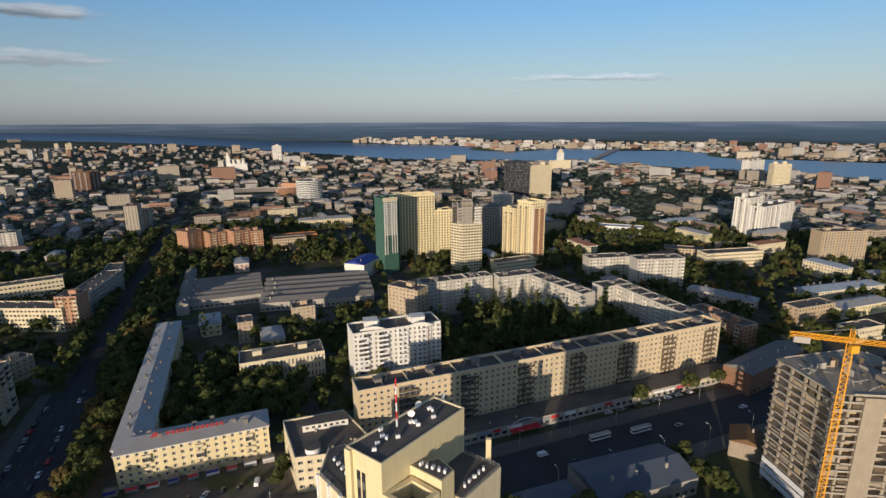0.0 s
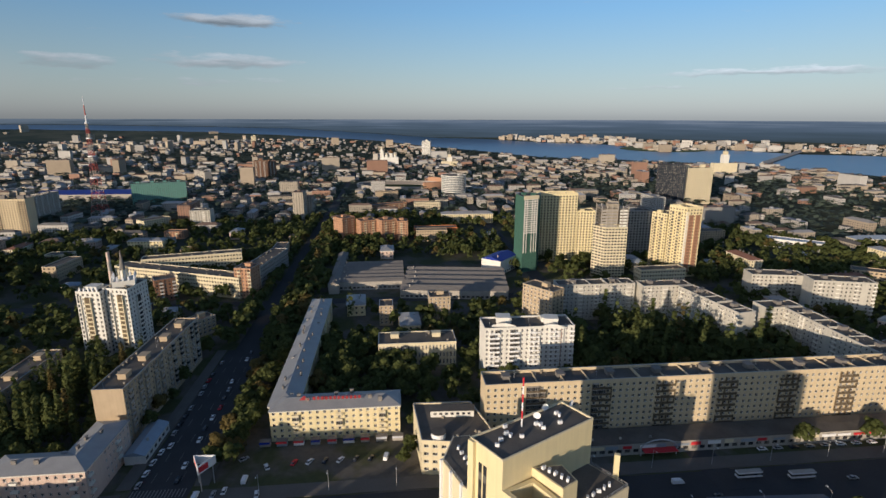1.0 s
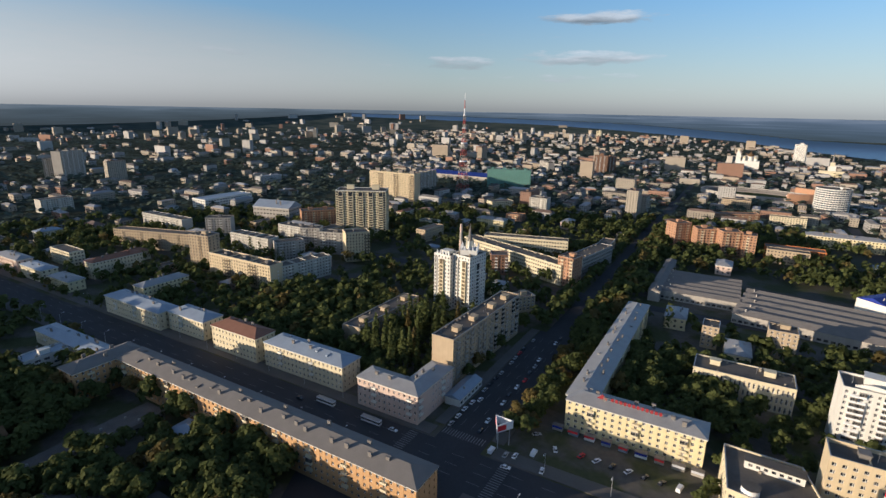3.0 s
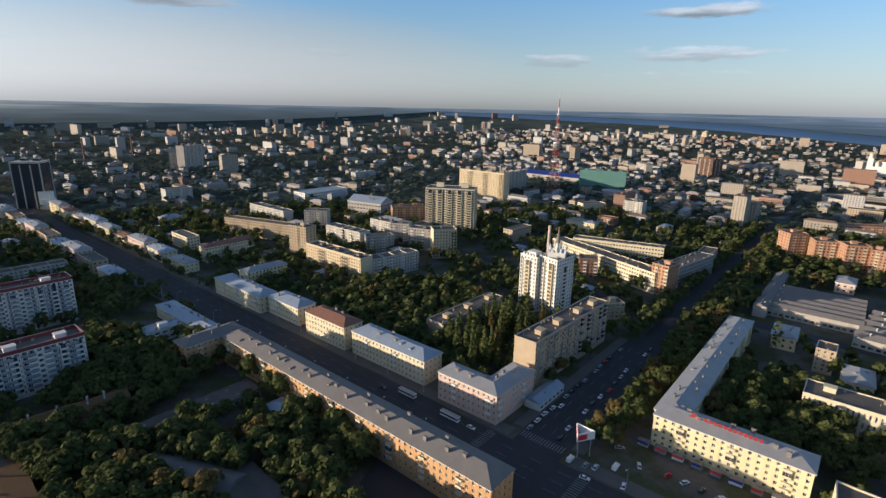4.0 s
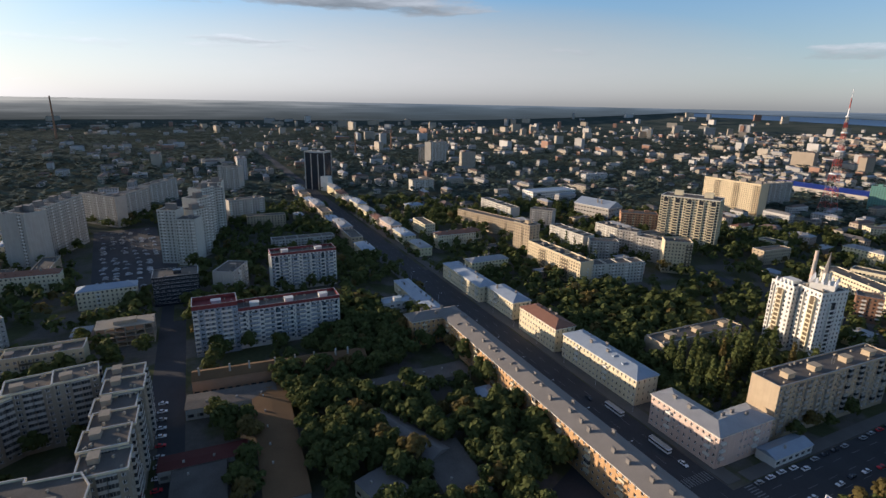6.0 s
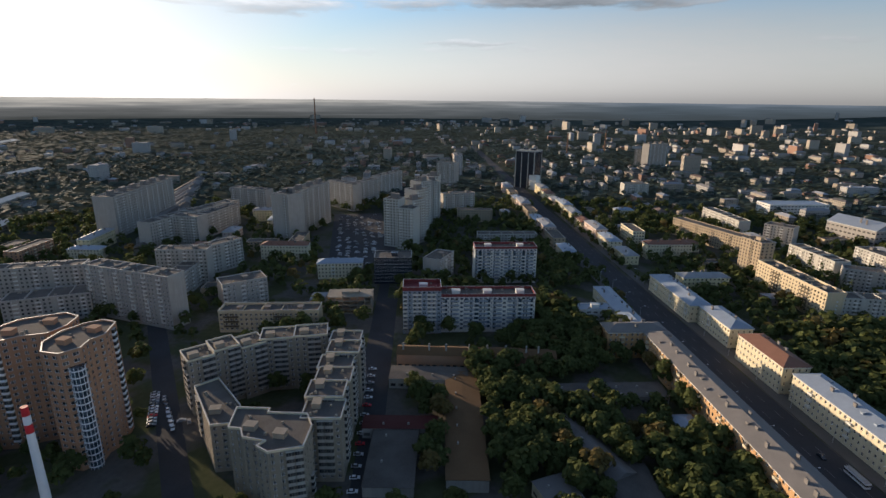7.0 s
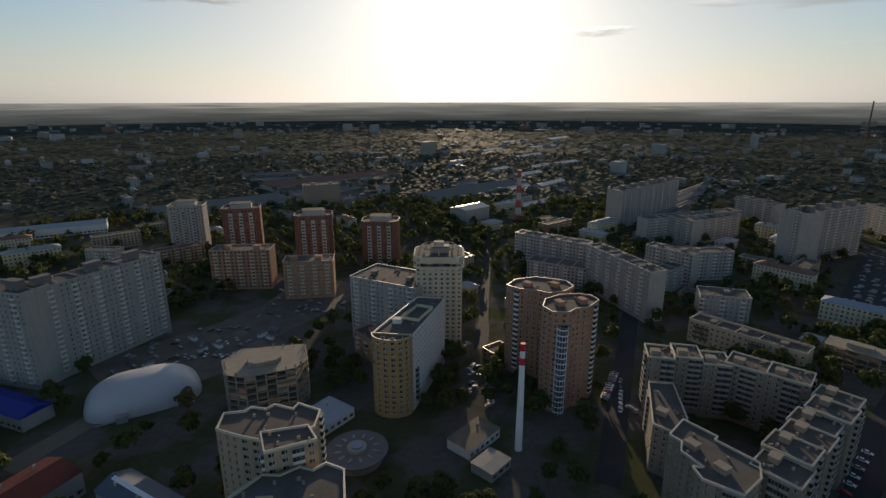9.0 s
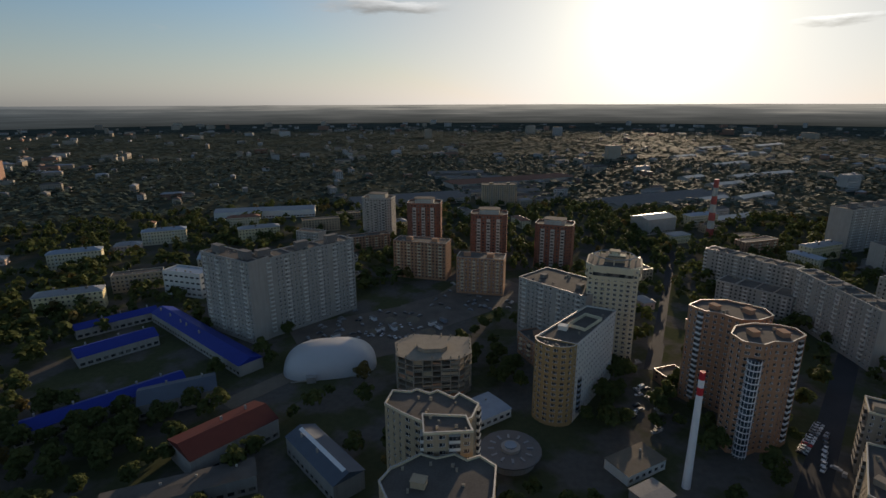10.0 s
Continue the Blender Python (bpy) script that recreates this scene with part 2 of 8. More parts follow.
class Shape:
    """Collects boxes, prisms and sheets, and becomes one mesh."""

    def __init__(self):
        self.v, self.f = [], []

    def box(self, x0, x1, y0, y1, z0, z1):
        k = len(self.v)
        self.v += [(x0, y0, z0), (x1, y0, z0), (x1, y1, z0), (x0, y1, z0), (x0, y0, z1), (x1, y0, z1), (x1, y1, z1), (x0, y1, z1)]
        self.f += [(k, k + 3, k + 2, k + 1), (k + 4, k + 5, k + 6, k + 7), (k, k + 1, k + 5, k + 4), (k + 1, k + 2, k + 6, k + 5),
                   (k + 2, k + 3, k + 7, k + 6), (k + 3, k, k + 4, k + 7)]
        return self

    def prism(self, ring, z0, z1):
        """ring: points x, y, anticlockwise."""
        k, n = len(self.v), len(ring)
        self.v += [(x, y, z0) for x, y in ring] + [(x, y, z1) for x, y in ring]
        self.f += [tuple(range(k + n, k + 2 * n)), tuple(range(k + n - 1, k - 1, -1))]
        self.f += [(k + i, k + (i + 1) % n, k + n + (i + 1) % n, k + n + i) for i in range(n)]
        return self

    def obox(self, o, u, n, x0, x1, y0, y1, z0, z1):
        """A box in a frame of its own: origin o, along u, outward n."""
        k = len(self.v)
        def p(x, y, z):
            return (o[0] + u[0] * x + n[0] * y, o[1] + u[1] * x + n[1] * y, z)
        self.v += [p(x0, y0, z0), p(x1, y0, z0), p(x1, y1, z0), p(x0, y1, z0), p(x0, y0, z1), p(x1, y0, z1), p(x1, y1, z1), p(x0, y1, z1)]
        self.f += [(k, k + 1, k + 2, k + 3), (k + 4, k + 7, k + 6, k + 5), (k, k + 4, k + 5, k + 1), (k + 1, k + 5, k + 6, k + 2),
                   (k + 2, k + 6, k + 7, k + 3), (k + 3, k + 7, k + 4, k)]
        return self

    def face(self, *points):
        k = len(self.v)
        self.v += points
        self.f.append(tuple(range(k, k + len(points))))
        return self

    def bar(self, a, b, r, r2=None, n=4):
        """A straight bar from a to b."""
        a, b = Vector(a), Vector(b)
        d = (b - a).normalized()
        u = d.orthogonal().normalized()
        w2 = d.cross(u)
        r2 = r if r2 is None else r2
        k = len(self.v)
        for c, q in ((a, r), (b, r2)):
            for i in range(n):
                t = (i + 0.5) * math.tau / n
                self.v.append(tuple(c + (u * math.cos(t) + w2 * math.sin(t)) * q))
        self.f += [(k + i, k + (i + 1) % n, k + n + (i + 1) % n, k + n + i) for i in range(n)]
        self.f += [tuple(range(k + n - 1, k - 1, -1)), tuple(range(k + n, k + 2 * n))]
        return self

    def band(self, outer, inner, z0, z1):
        """A closed wall between two rings of the same count."""
        k, n = len(self.v), len(outer)
        for ring, z in ((outer, z0), (outer, z1), (inner, z1), (inner, z0)):
            self.v += [(x, y, z) for x, y in ring]
        for j in range(4):
            a, b = k + j * n, k + (j + 1) % 4 * n
            self.f += [(a + i, a + (i + 1) % n, b + (i + 1) % n, b + i) for i in range(n)]
        return self

    def mesh(self, name, material, smooth=False):
        me = bpy.data.meshes.new(name)
        me.from_pydata(self.v, [], self.f)
        me.materials.append(material)
        if smooth:
            me.polygons.foreach_set("use_smooth", [True] * len(me.polygons))
        me.update()
        return me


def part(name, shape, material, parent, label="", kind=""):
    """One mesh, from a Shape or ready made, under a thing or a part."""
    ob = new(name, shape.mesh(name, material) if isinstance(shape, Shape) else shape)
    ob.parent = parent
    return tagged(ob, label, kind=kind)


def thing(name, m, label, category, group="", kind=""):
    ob = new(name)
    ob.matrix_world = m
    ob.empty_display_size = 0.5
    return tagged(ob, label, category, group, kind)


def solo(name, shape, material, m, label, category, group="", kind=""):
    ob = new(name, shape.mesh(name, material))
    ob.matrix_world = m
    return tagged(ob, label, category, group, kind)


FOOT = collections.defaultdict(list)      # by cell of 60 m: centre x, y, half length, half width, cos, sin of all that stands on the ground


def occupy(x, y, length, width, rot, margin=2.5):
    c, d = math.cos(radians(rot)), math.sin(radians(rot))
    a, b = length / 2 + margin, width / 2 + margin
    ex, ey = abs(c) * a + abs(d) * b, abs(d) * a + abs(c) * b
    for i in range(int((x - ex) // 60), int((x + ex) // 60) + 1):
        for j in range(int((y - ey) // 60), int((y + ey) // 60) + 1):
            FOOT[i, j].append((x, y, a, b, c, d))


def taken(x, y):
    for cx, cy, a, b, c, d in FOOT.get((int(x // 60), int(y // 60)), ()):
        dx, dy = x - cx, y - cy
        if abs(dx * c + dy * d) < a and abs(dy * c - dx * d) < b:
            return True
    return False


# ---------------------------------------------------------------- buildings


def facade(wall, length, y, out, h, floors, base, bay, pier, sill, head, place, blank=0):
    """Piers and bands of one long side, with real openings between. place(x, y, z) maps side to building."""
    n = max(1, round(length / bay))
    b = length / n
    fh = (h - base) / floors
    def slab(x0, x1, z0, z1, d):
        place(wall, x0, x1, z0, z1, d)
    slab(-length / 2, length / 2, 0, base, 0.30)
    for i in range(floors):
        z = base + i * fh
        slab(-length / 2, length / 2, z if i else 0, z + sill, 0.28)
        slab(-length / 2, length / 2, z + sill + head, z + fh, 0.28)
    for i in range(n + 1):
        x = -length / 2 + i * b
        slab(max(-length / 2, x - pier / 2), min(length / 2, x + pier / 2), 0, h, 0.31)
        if blank and i < n and i % blank == blank - 1:
            slab(x + pier / 2, x + b - pier / 2, 0, h, 0.305)
    return n, b, fh


def hip_roof(length, width, z, rise, over=0.6, gable=False):
    s = Shape()
    x, y = length / 2 + over, width / 2 + over
    run = 0 if gable else min(y, x * 0.8)
    a, b, c, d = (-x, -y, z), (x, -y, z), (x, y, z), (-x, y, z)
    e, f = (-x + run, 0, z + rise), (x - run, 0, z + rise)
    s.face(a, b, f, e).face(c, d, e, f).face(b, c, f).face(d, a, e)
    s.face((-x, -y, z - 0.25), (-x, y, z - 0.25), (x, y, z - 0.25), (x, -y, z - 0.25))
    for p, q in ((a, b), (b, c), (c, d), (d, a)):
        s.face((p[0], p[1], z - 0.25), (q[0], q[1], z - 0.25), q, p)
    return s


def window_mesh(w, h, glass):
    """Two recessed panes in a pale frame with a mullion, facing -y, its foot at the origin."""
    t, m = 0.09, w * 0.12
    xs, zs = (-w / 2, -w / 2 + t, m - 0.05, m + 0.05, w / 2 - t, w / 2), (0, t, h - t, h)
    v, f, pane = [(x, -0.06, z) for z in zs for x in xs], [], []
    for r in range(3):
        for c in range(5):
            q = [r * 6 + c, r * 6 + c + 1, r * 6 + c + 7, r * 6 + c + 6]
            if r == 1 and c in (1, 3):
                k = len(v)
                v += [(v[i][0], -0.005, v[i][2]) for i in q]
                f += [(q[i], q[(i + 1) % 4], k + (i + 1) % 4, k + i) for i in range(4)]
                pane.append(len(f))
                f.append((k, k + 1, k + 2, k + 3))
            else:
                f.append(tuple(q))
    rim = [0, 1, 2, 3, 4, 5, 11, 17, 23, 22, 21, 20, 19, 18, 12, 6]
    k = len(v)
    v += [(v[i][0], 0.03, v[i][2]) for i in rim]
    f += [(rim[(i + 1) % 16], rim[i], k + i, k + (i + 1) % 16) for i in range(16)]
    me = bpy.data.meshes.new("window")
    me.from_pydata(v, [], f)
    me.materials.append(M[glass])
    me.materials.append(M["whitepaint"])
    me.polygons.foreach_set("material_index", [0 if i in pane else 1 for i in range(len(f))])
    return me


def frame_strips(s, at, u, nrm, w, z, h):
    """The pale frame of one window, as thin strips: at is the foot's middle, u along the wall, nrm out of it."""
    def strip(x0, x1, z0, z1, d):
        q = [(at[0] + u[0] * e + nrm[0] * d, at[1] + u[1] * e + nrm[1] * d) for e in (x0, x1)]
        s.face((*q[0], z + z0), (*q[1], z + z0), (*q[1], z + z1), (*q[0], z + z1))
    t = 0.11
    strip(-w / 2, -w / 2 + t, 0, h, 0.05)
    strip(w / 2 - t, w / 2, 0, h, 0.05)
    strip(w * 0.12 - 0.05, w * 0.12 + 0.05, t, h - t, 0.05)
    strip(-w / 2 + t, w / 2 - t, h - t, h, 0.05)
    strip(-w / 2 - 0.1, w / 2 + 0.1, -0.05, t, 0.07)


def balcony_mesh(w, fh, rail, glazed):
    """A slab with a solid front, facing -y, its foot at the origin; some are glazed in. One skin from foot to top."""
    def loop(e, z, back=-0.01):
        a = w / 2 + e
        xs = [-a] + [k * w / 2 + o for k in (-0.33, 0.33) for o in (-0.05, 0.05)] + [a]
        return [(x, -1.0 - e, z) for x in xs] + [(a, back, z), (-a, back, z)]
    loops = [(loop(0.05, -0.14), 1), (loop(0.05, 0.02), 1), (loop(0, 0.02), 0), (loop(0, 1.0), 0)]
    if glazed:
        loops += [(loop(-0.05, 1.0), 1), (loop(-0.05, fh - 0.34), 2), (loop(0.04, fh - 0.34), 1), (loop(0.04, fh - 0.2), 1)]
    else:
        loops += [(loop(-0.09, 1.0, -0.08), 0), (loop(-0.09, 0.04, -0.08), 0)]
    v, f, mats = [], [], []
    for k, (pts, mat) in enumerate(loops):
        v += pts
        for i in range(8 if k else 0):
            a, b = (k - 1) * 8, k * 8
            f.append((a + i, a + (i + 1) % 8, b + (i + 1) % 8, b + i))
            mats.append(mat if mat != 2 or i in (0, 2, 4, 5, 7) else 1)
    f += [tuple(range(7, -1, -1)), tuple(range(len(v) - 8, len(v)))]
    mats += [1, 1]
    me = bpy.data.meshes.new("balcony")
    me.from_pydata(v, [], f)
    for m in (rail, "panel", "glass"):
        me.materials.append(M[m])
    me.polygons.foreach_set("material_index", mats)
    return me


NEAR_R = 305.0


def block(style, x, y, length, width, rot, h, label=""):
    """A building of storeys with recessed windows, balconies, a roof and what stands on it."""
    s = STYLES[style]
    rnd = random.Random(int(x * 7 + y * 13))
    fh0 = s.get("fh", 2.95)
    base = s.get("base", 1.0)
    floors = max(1, round((h - base) / fh0))
    root = thing(s.get("name", "apartment_block"), pose(x, y, 0, 0, 0, rot), label or s["label"], s.get("category", "building"), s.get("group", ""))
    occupy(x, y, length, width, rot)
    wall, bay, pier, sill, head = Shape(), s.get("bay", 3.3), s.get("pier", 1.7), s.get("sill", 0.85), s.get("head", 1.55)
    core = Shape().box(-length / 2 + 0.3, length / 2 - 0.3, -width / 2 + 0.3, width / 2 - 0.3, 0, h - 0.2)
    part("glazing", core, M[s.get("glass", "glass")], root, "dark window panes", "stuff")
    balconies, decks = Shape(), Shape()
    close = math.hypot(x, y) < NEAR_R
    near_enough = math.hypot(x, y) < 430
    count, hung = 0, 0
    frames = Shape()

    def joined_balcony(xc, b, z, fh, side):
        y0, y1 = side * (width / 2 - 0.1), side * (width / 2 + 0.95)
        balconies.box(xc - b * 0.47, xc + b * 0.47, min(y1, y1 - side * 0.08), max(y1, y1 - side * 0.08), z - 0.1, z + 1.0)
        for e in (-1, 1) if math.hypot(x, y) < 460 else ():
            balconies.box(xc + e * b * 0.47 - 0.04, xc + e * b * 0.47 + 0.04, min(y0, y1), max(y0, y1), z - 0.1, z + (1.0 if rnd.random() < 0.6 else fh - 0.2))
        decks.box(xc - b * 0.49, xc + b * 0.49, min(y0, y1 + side * 0.03), max(y0, y1 + side * 0.03), z - 0.25, z - 0.1)
        if rnd.random() < s.get("glazed", 0.55):
            decks.box(xc - b * 0.46, xc + b * 0.46, min(y1 - side * 0.12, y1 - side * 0.18), max(y1 - side * 0.12, y1 - side * 0.18), z + 1.0, z + 1.25)

    for side in (-1, 1):
        nx, ny = -side * math.sin(radians(rot)), side * math.cos(radians(rot))
        seen_side = close and nx * -x + ny * -y > 0
        def place(sh, x0, x1, z0, z1, d, side=side):
            ya, yb = side * (width / 2 - 0.3), side * (width / 2 - 0.3 + d)
            sh.box(x0, x1, min(ya, yb), max(ya, yb), z0, z1)
        n, b, fh = facade(wall, length, side, 0, h, floors, base, bay, pier, sill, head, place, s.get("blank", 0))
        every = s.get("balcony", 0)
        if seen_side:
            turn = 0 if side < 0 else 180
            wm = window_mesh(b - pier, head, s.get("glass", "glass"))
            bms = [balcony_mesh(b * 0.95, fh, s.get("rail", "white"), g) for g in (False, True)] if every else ()
            for i in range(n):
                xc = -length / 2 + (i + 0.5) * b
                for k in range(floors):
                    z = base + k * fh
                    if s.get("blank") and i % s["blank"] == s["blank"] - 1:
                        pass
                    elif count >= 38:
                        frame_strips(frames, (xc, side * (width / 2 - 0.3)), (-side, 0), (0, side), b - pier, z + sill, head)
                    else:
                        o = part("window", wm, None, root)
                        o.matrix_basis = pose(xc, side * (width / 2 - 0.26), z + sill, 0, 0, turn)
                        count += 1
                    if every and i % every in s.get("which", (1,)) and (k or not s.get("skip", True)):
                        hung += 1
                        if hung > 40:
                            joined_balcony(xc, b, z, fh, side)
                            continue
                        o = part("balcony", bms[rnd.random() < s.get("glazed", 0.55)], None, root)
                        o.matrix_basis = pose(xc, side * (width / 2 + 0.012), z - 0.05, 0, 0, turn)
        elif every:
            for i in range(n):
                if i % every in s.get("which", (1,)):
                    for k in range(1 if s.get("skip", True) else 0, floors):
                        joined_balcony(-length / 2 + (i + 0.5) * b, b, base + k * fh, fh, side)
        if near_enough and not seen_side and nx * -x + ny * -y > 0:
            for i in range(n):
                for k in range(floors):
                    if not (s.get("blank") and i % s["blank"] == s["blank"] - 1):
                        frame_strips(frames, (-length / 2 + (i + 0.5) * b, side * (width / 2 - 0.3)), (-side, 0), (0, side), b - pier, base + k * fh + sill, head)
    for side in (-1, 1):
        def place(sh, x0, x1, z0, z1, d, side=side):
            xa, xb = side * (length / 2 - 0.3), side * (length / 2 - 0.3 + d)
            sh.box(min(xa, xb), max(xa, xb), x0, x1, z0, z1)
        if s.get("blind"):
            place(wall, -width / 2 + 0.29, width / 2 - 0.29, 0, h, 0.3)
        else:
            facade(wall, width - 0.6, side, 0, h, floors, base, bay * 1.2, pier * 1.5, sill, head, place)
    part("wall", wall, M[s["wall"]], root)
    if frames.v:
        part("window_frame", frames, M["whitepaint"], root, "pale window frames", "stuff")
    if balconies.v:
        part("balcony_front", balconies, M[s.get("rail", "white")], root, "balcony fronts", "stuff")
        part("balcony_deck", decks, M["concrete"], root, kind="stuff")
    kind = s.get("roof", "flat")
    if kind == "flat":
        roof = Shape().box(-length / 2 + 0.32, length / 2 - 0.32, -width / 2 + 0.32, width / 2 - 0.32, h - 0.2, h + 0.1)
        top = part("roof", roof, M[s.get("top", "bitumen")], root)
        p = s.get("parapet", 0.7)
        def rect(e):
            return [(-length / 2 - e, -width / 2 - e), (length / 2 + e, -width / 2 - e), (length / 2 + e, width / 2 + e), (-length / 2 - e, width / 2 + e)]
        part("parapet", Shape().band(rect(0.08), rect(-0.31), h, h + p), M[s.get("rim", s["wall"])], root)
        if math.hypot(x, y) < 620:
            cap = Shape().band(rect(0.14), rect(-0.37), h + p + 0.012, h + p + 0.06)
            part("coping", cap, M["zinc"], root)
        for i in range((max(1, round(length / 24)) if length * width > 150 else 0) if math.hypot(x, y) < 420 or h > 20 else 0):
            hx = -length / 2 + (i + 0.5) * length / max(1, round(length / 24)) + rnd.uniform(-2, 2)
            hz, hw = (5.2, 4.4) if h > 44 else (2.2, 1.7) if s.get("fins") else (2.8, 2.6)
            hut = Shape().box(hx - hw, hx + hw, -2 + width * 0.1, 2 + width * 0.1, h + 0.05, h + hz).box(hx - hw - 0.3, hx + hw + 0.3, -2.3 + width * 0.1, 2.3 + width * 0.1, h + hz, h + hz + 0.2)
            part("rooftop_hut", hut, M["slate" if s.get("fins") else s["wall"]], top)
        vents = Shape()
        for i in range(int(length / (2.6 if style == "whiteblue" else 5)) if math.hypot(x, y) < 560 else 0):
            vx, vy = rnd.uniform(-length / 2 + 1.5, length / 2 - 1.5), rnd.choice((-1, 1)) * rnd.uniform(0.25, 0.4) * width
            a, c = rnd.uniform(0.3, 0.7), rnd.uniform(0.7, 1.5)
            vents.box(vx - a, vx + a, vy - 0.35, vy + 0.35, h, h + c)
        if vents.v:
            part("roof_vent", vents, M["concrete"], top, kind="stuff")
        if s.get("fins") and length > 50:
            for i in range(1, round(length / 12.5)):
                fx = -length / 2 + i * 12.5
                part("fire_wall", Shape().box(fx - 0.2, fx + 0.2, -width / 2 + 0.4, width / 2 - 0.4, h + 0.05, h + (1.5 if i % 3 == 0 else 0.8)), M[s["wall"]], top)
        mast = Shape()
        for i in range(int(length / 18) if math.hypot(x, y) < 400 else 0):
            vx, vy = rnd.uniform(-length / 2 + 1, length / 2 - 1), rnd.uniform(-0.3, 0.3) * width
            z = rnd.uniform(2.5, 5)
            mast.bar((vx, vy, h), (vx, vy, h + z), 0.05).bar((vx - 0.8, vy, h + z - 0.4), (vx + 0.8, vy, h + z - 0.4), 0.04)
        if mast.v:
            part("antenna", mast, M["steel"], top, kind="stuff")
    else:
        rise = s.get("rise", 0.2) * width
        top = part("roof", hip_roof(length, width, h + 0.25, rise, gable=kind == "gable"), M[s.get("top", "metal")], root)
        part("cornice", Shape().box(-length / 2 - 0.4, length / 2 + 0.4, -width / 2 - 0.4, width / 2 + 0.4, h - 0.5, h), M["white"] if s["wall"] != "white" else M["cream"], root)
        for i in range(int(length / 7)):
            cx, e = -length / 2 + (i + 0.5) * 7 + rnd.uniform(-2, 2), rnd.choice((-1, 1))
            if abs(cx) > length / 2 - width * 0.5:
                continue
            cy = e * rnd.uniform(0.1, 0.3) * width
            z = h + rise * (1 - 2 * abs(cy) / width)
            if rnd.random() < 0.6:
                part("chimney", Shape().box(cx - 0.9, cx + 0.9, cy - 0.35, cy + 0.35, z - 0.6, h + rise + 0.9).box(cx - 1.0, cx + 1.0, cy - 0.45, cy + 0.45, h + rise + 0.9, h + rise + 1.05), M["slate"], top)
            else:
                d = Shape().box(cx - 0.8, cx + 0.8, min(cy, cy + e * 1.6), max(cy, cy + e * 1.6), z - 0.6, z + 0.7)
                q = cy + e * 1.7
                d.face((cx - 1, cy, z + 0.7), (cx + 1, cy, z + 0.7), (cx + 1, q, z + 0.6), (cx - 1, q, z + 0.6)).face((cx - 1, q, z + 0.6), (cx + 1, q, z + 0.6), (cx + 1, cy, z + 1.1), (cx - 1, cy, z + 1.1))
                part("dormer", d, M[s.get("top", "metal")], top)
    return root


def inset(ring, d):
    """The ring, anticlockwise, moved inwards by d."""
    out, n = [], len(ring)
    for i in range(n):
        a, b, c = Vector(ring[i - 1]), Vector(ring[i]), Vector(ring[(i + 1) % n])
        u, v = (b - a).normalized(), (c - b).normalized()
        nu, nv = Vector((-u.y, u.x)), Vector((-v.y, v.x))
        m = (nu + nv)
        m = m / max(0.35, m.dot(nu)) if m.length > 1e-6 else nu
        out.append(tuple(b + m * d))
    return out


def anticlockwise(ring):
    area = sum(a[0] * b[1] - b[0] * a[1] for a, b in zip(ring, ring[1:] + ring[:1]))
    return list(ring) if area > 0 else list(ring)[::-1]


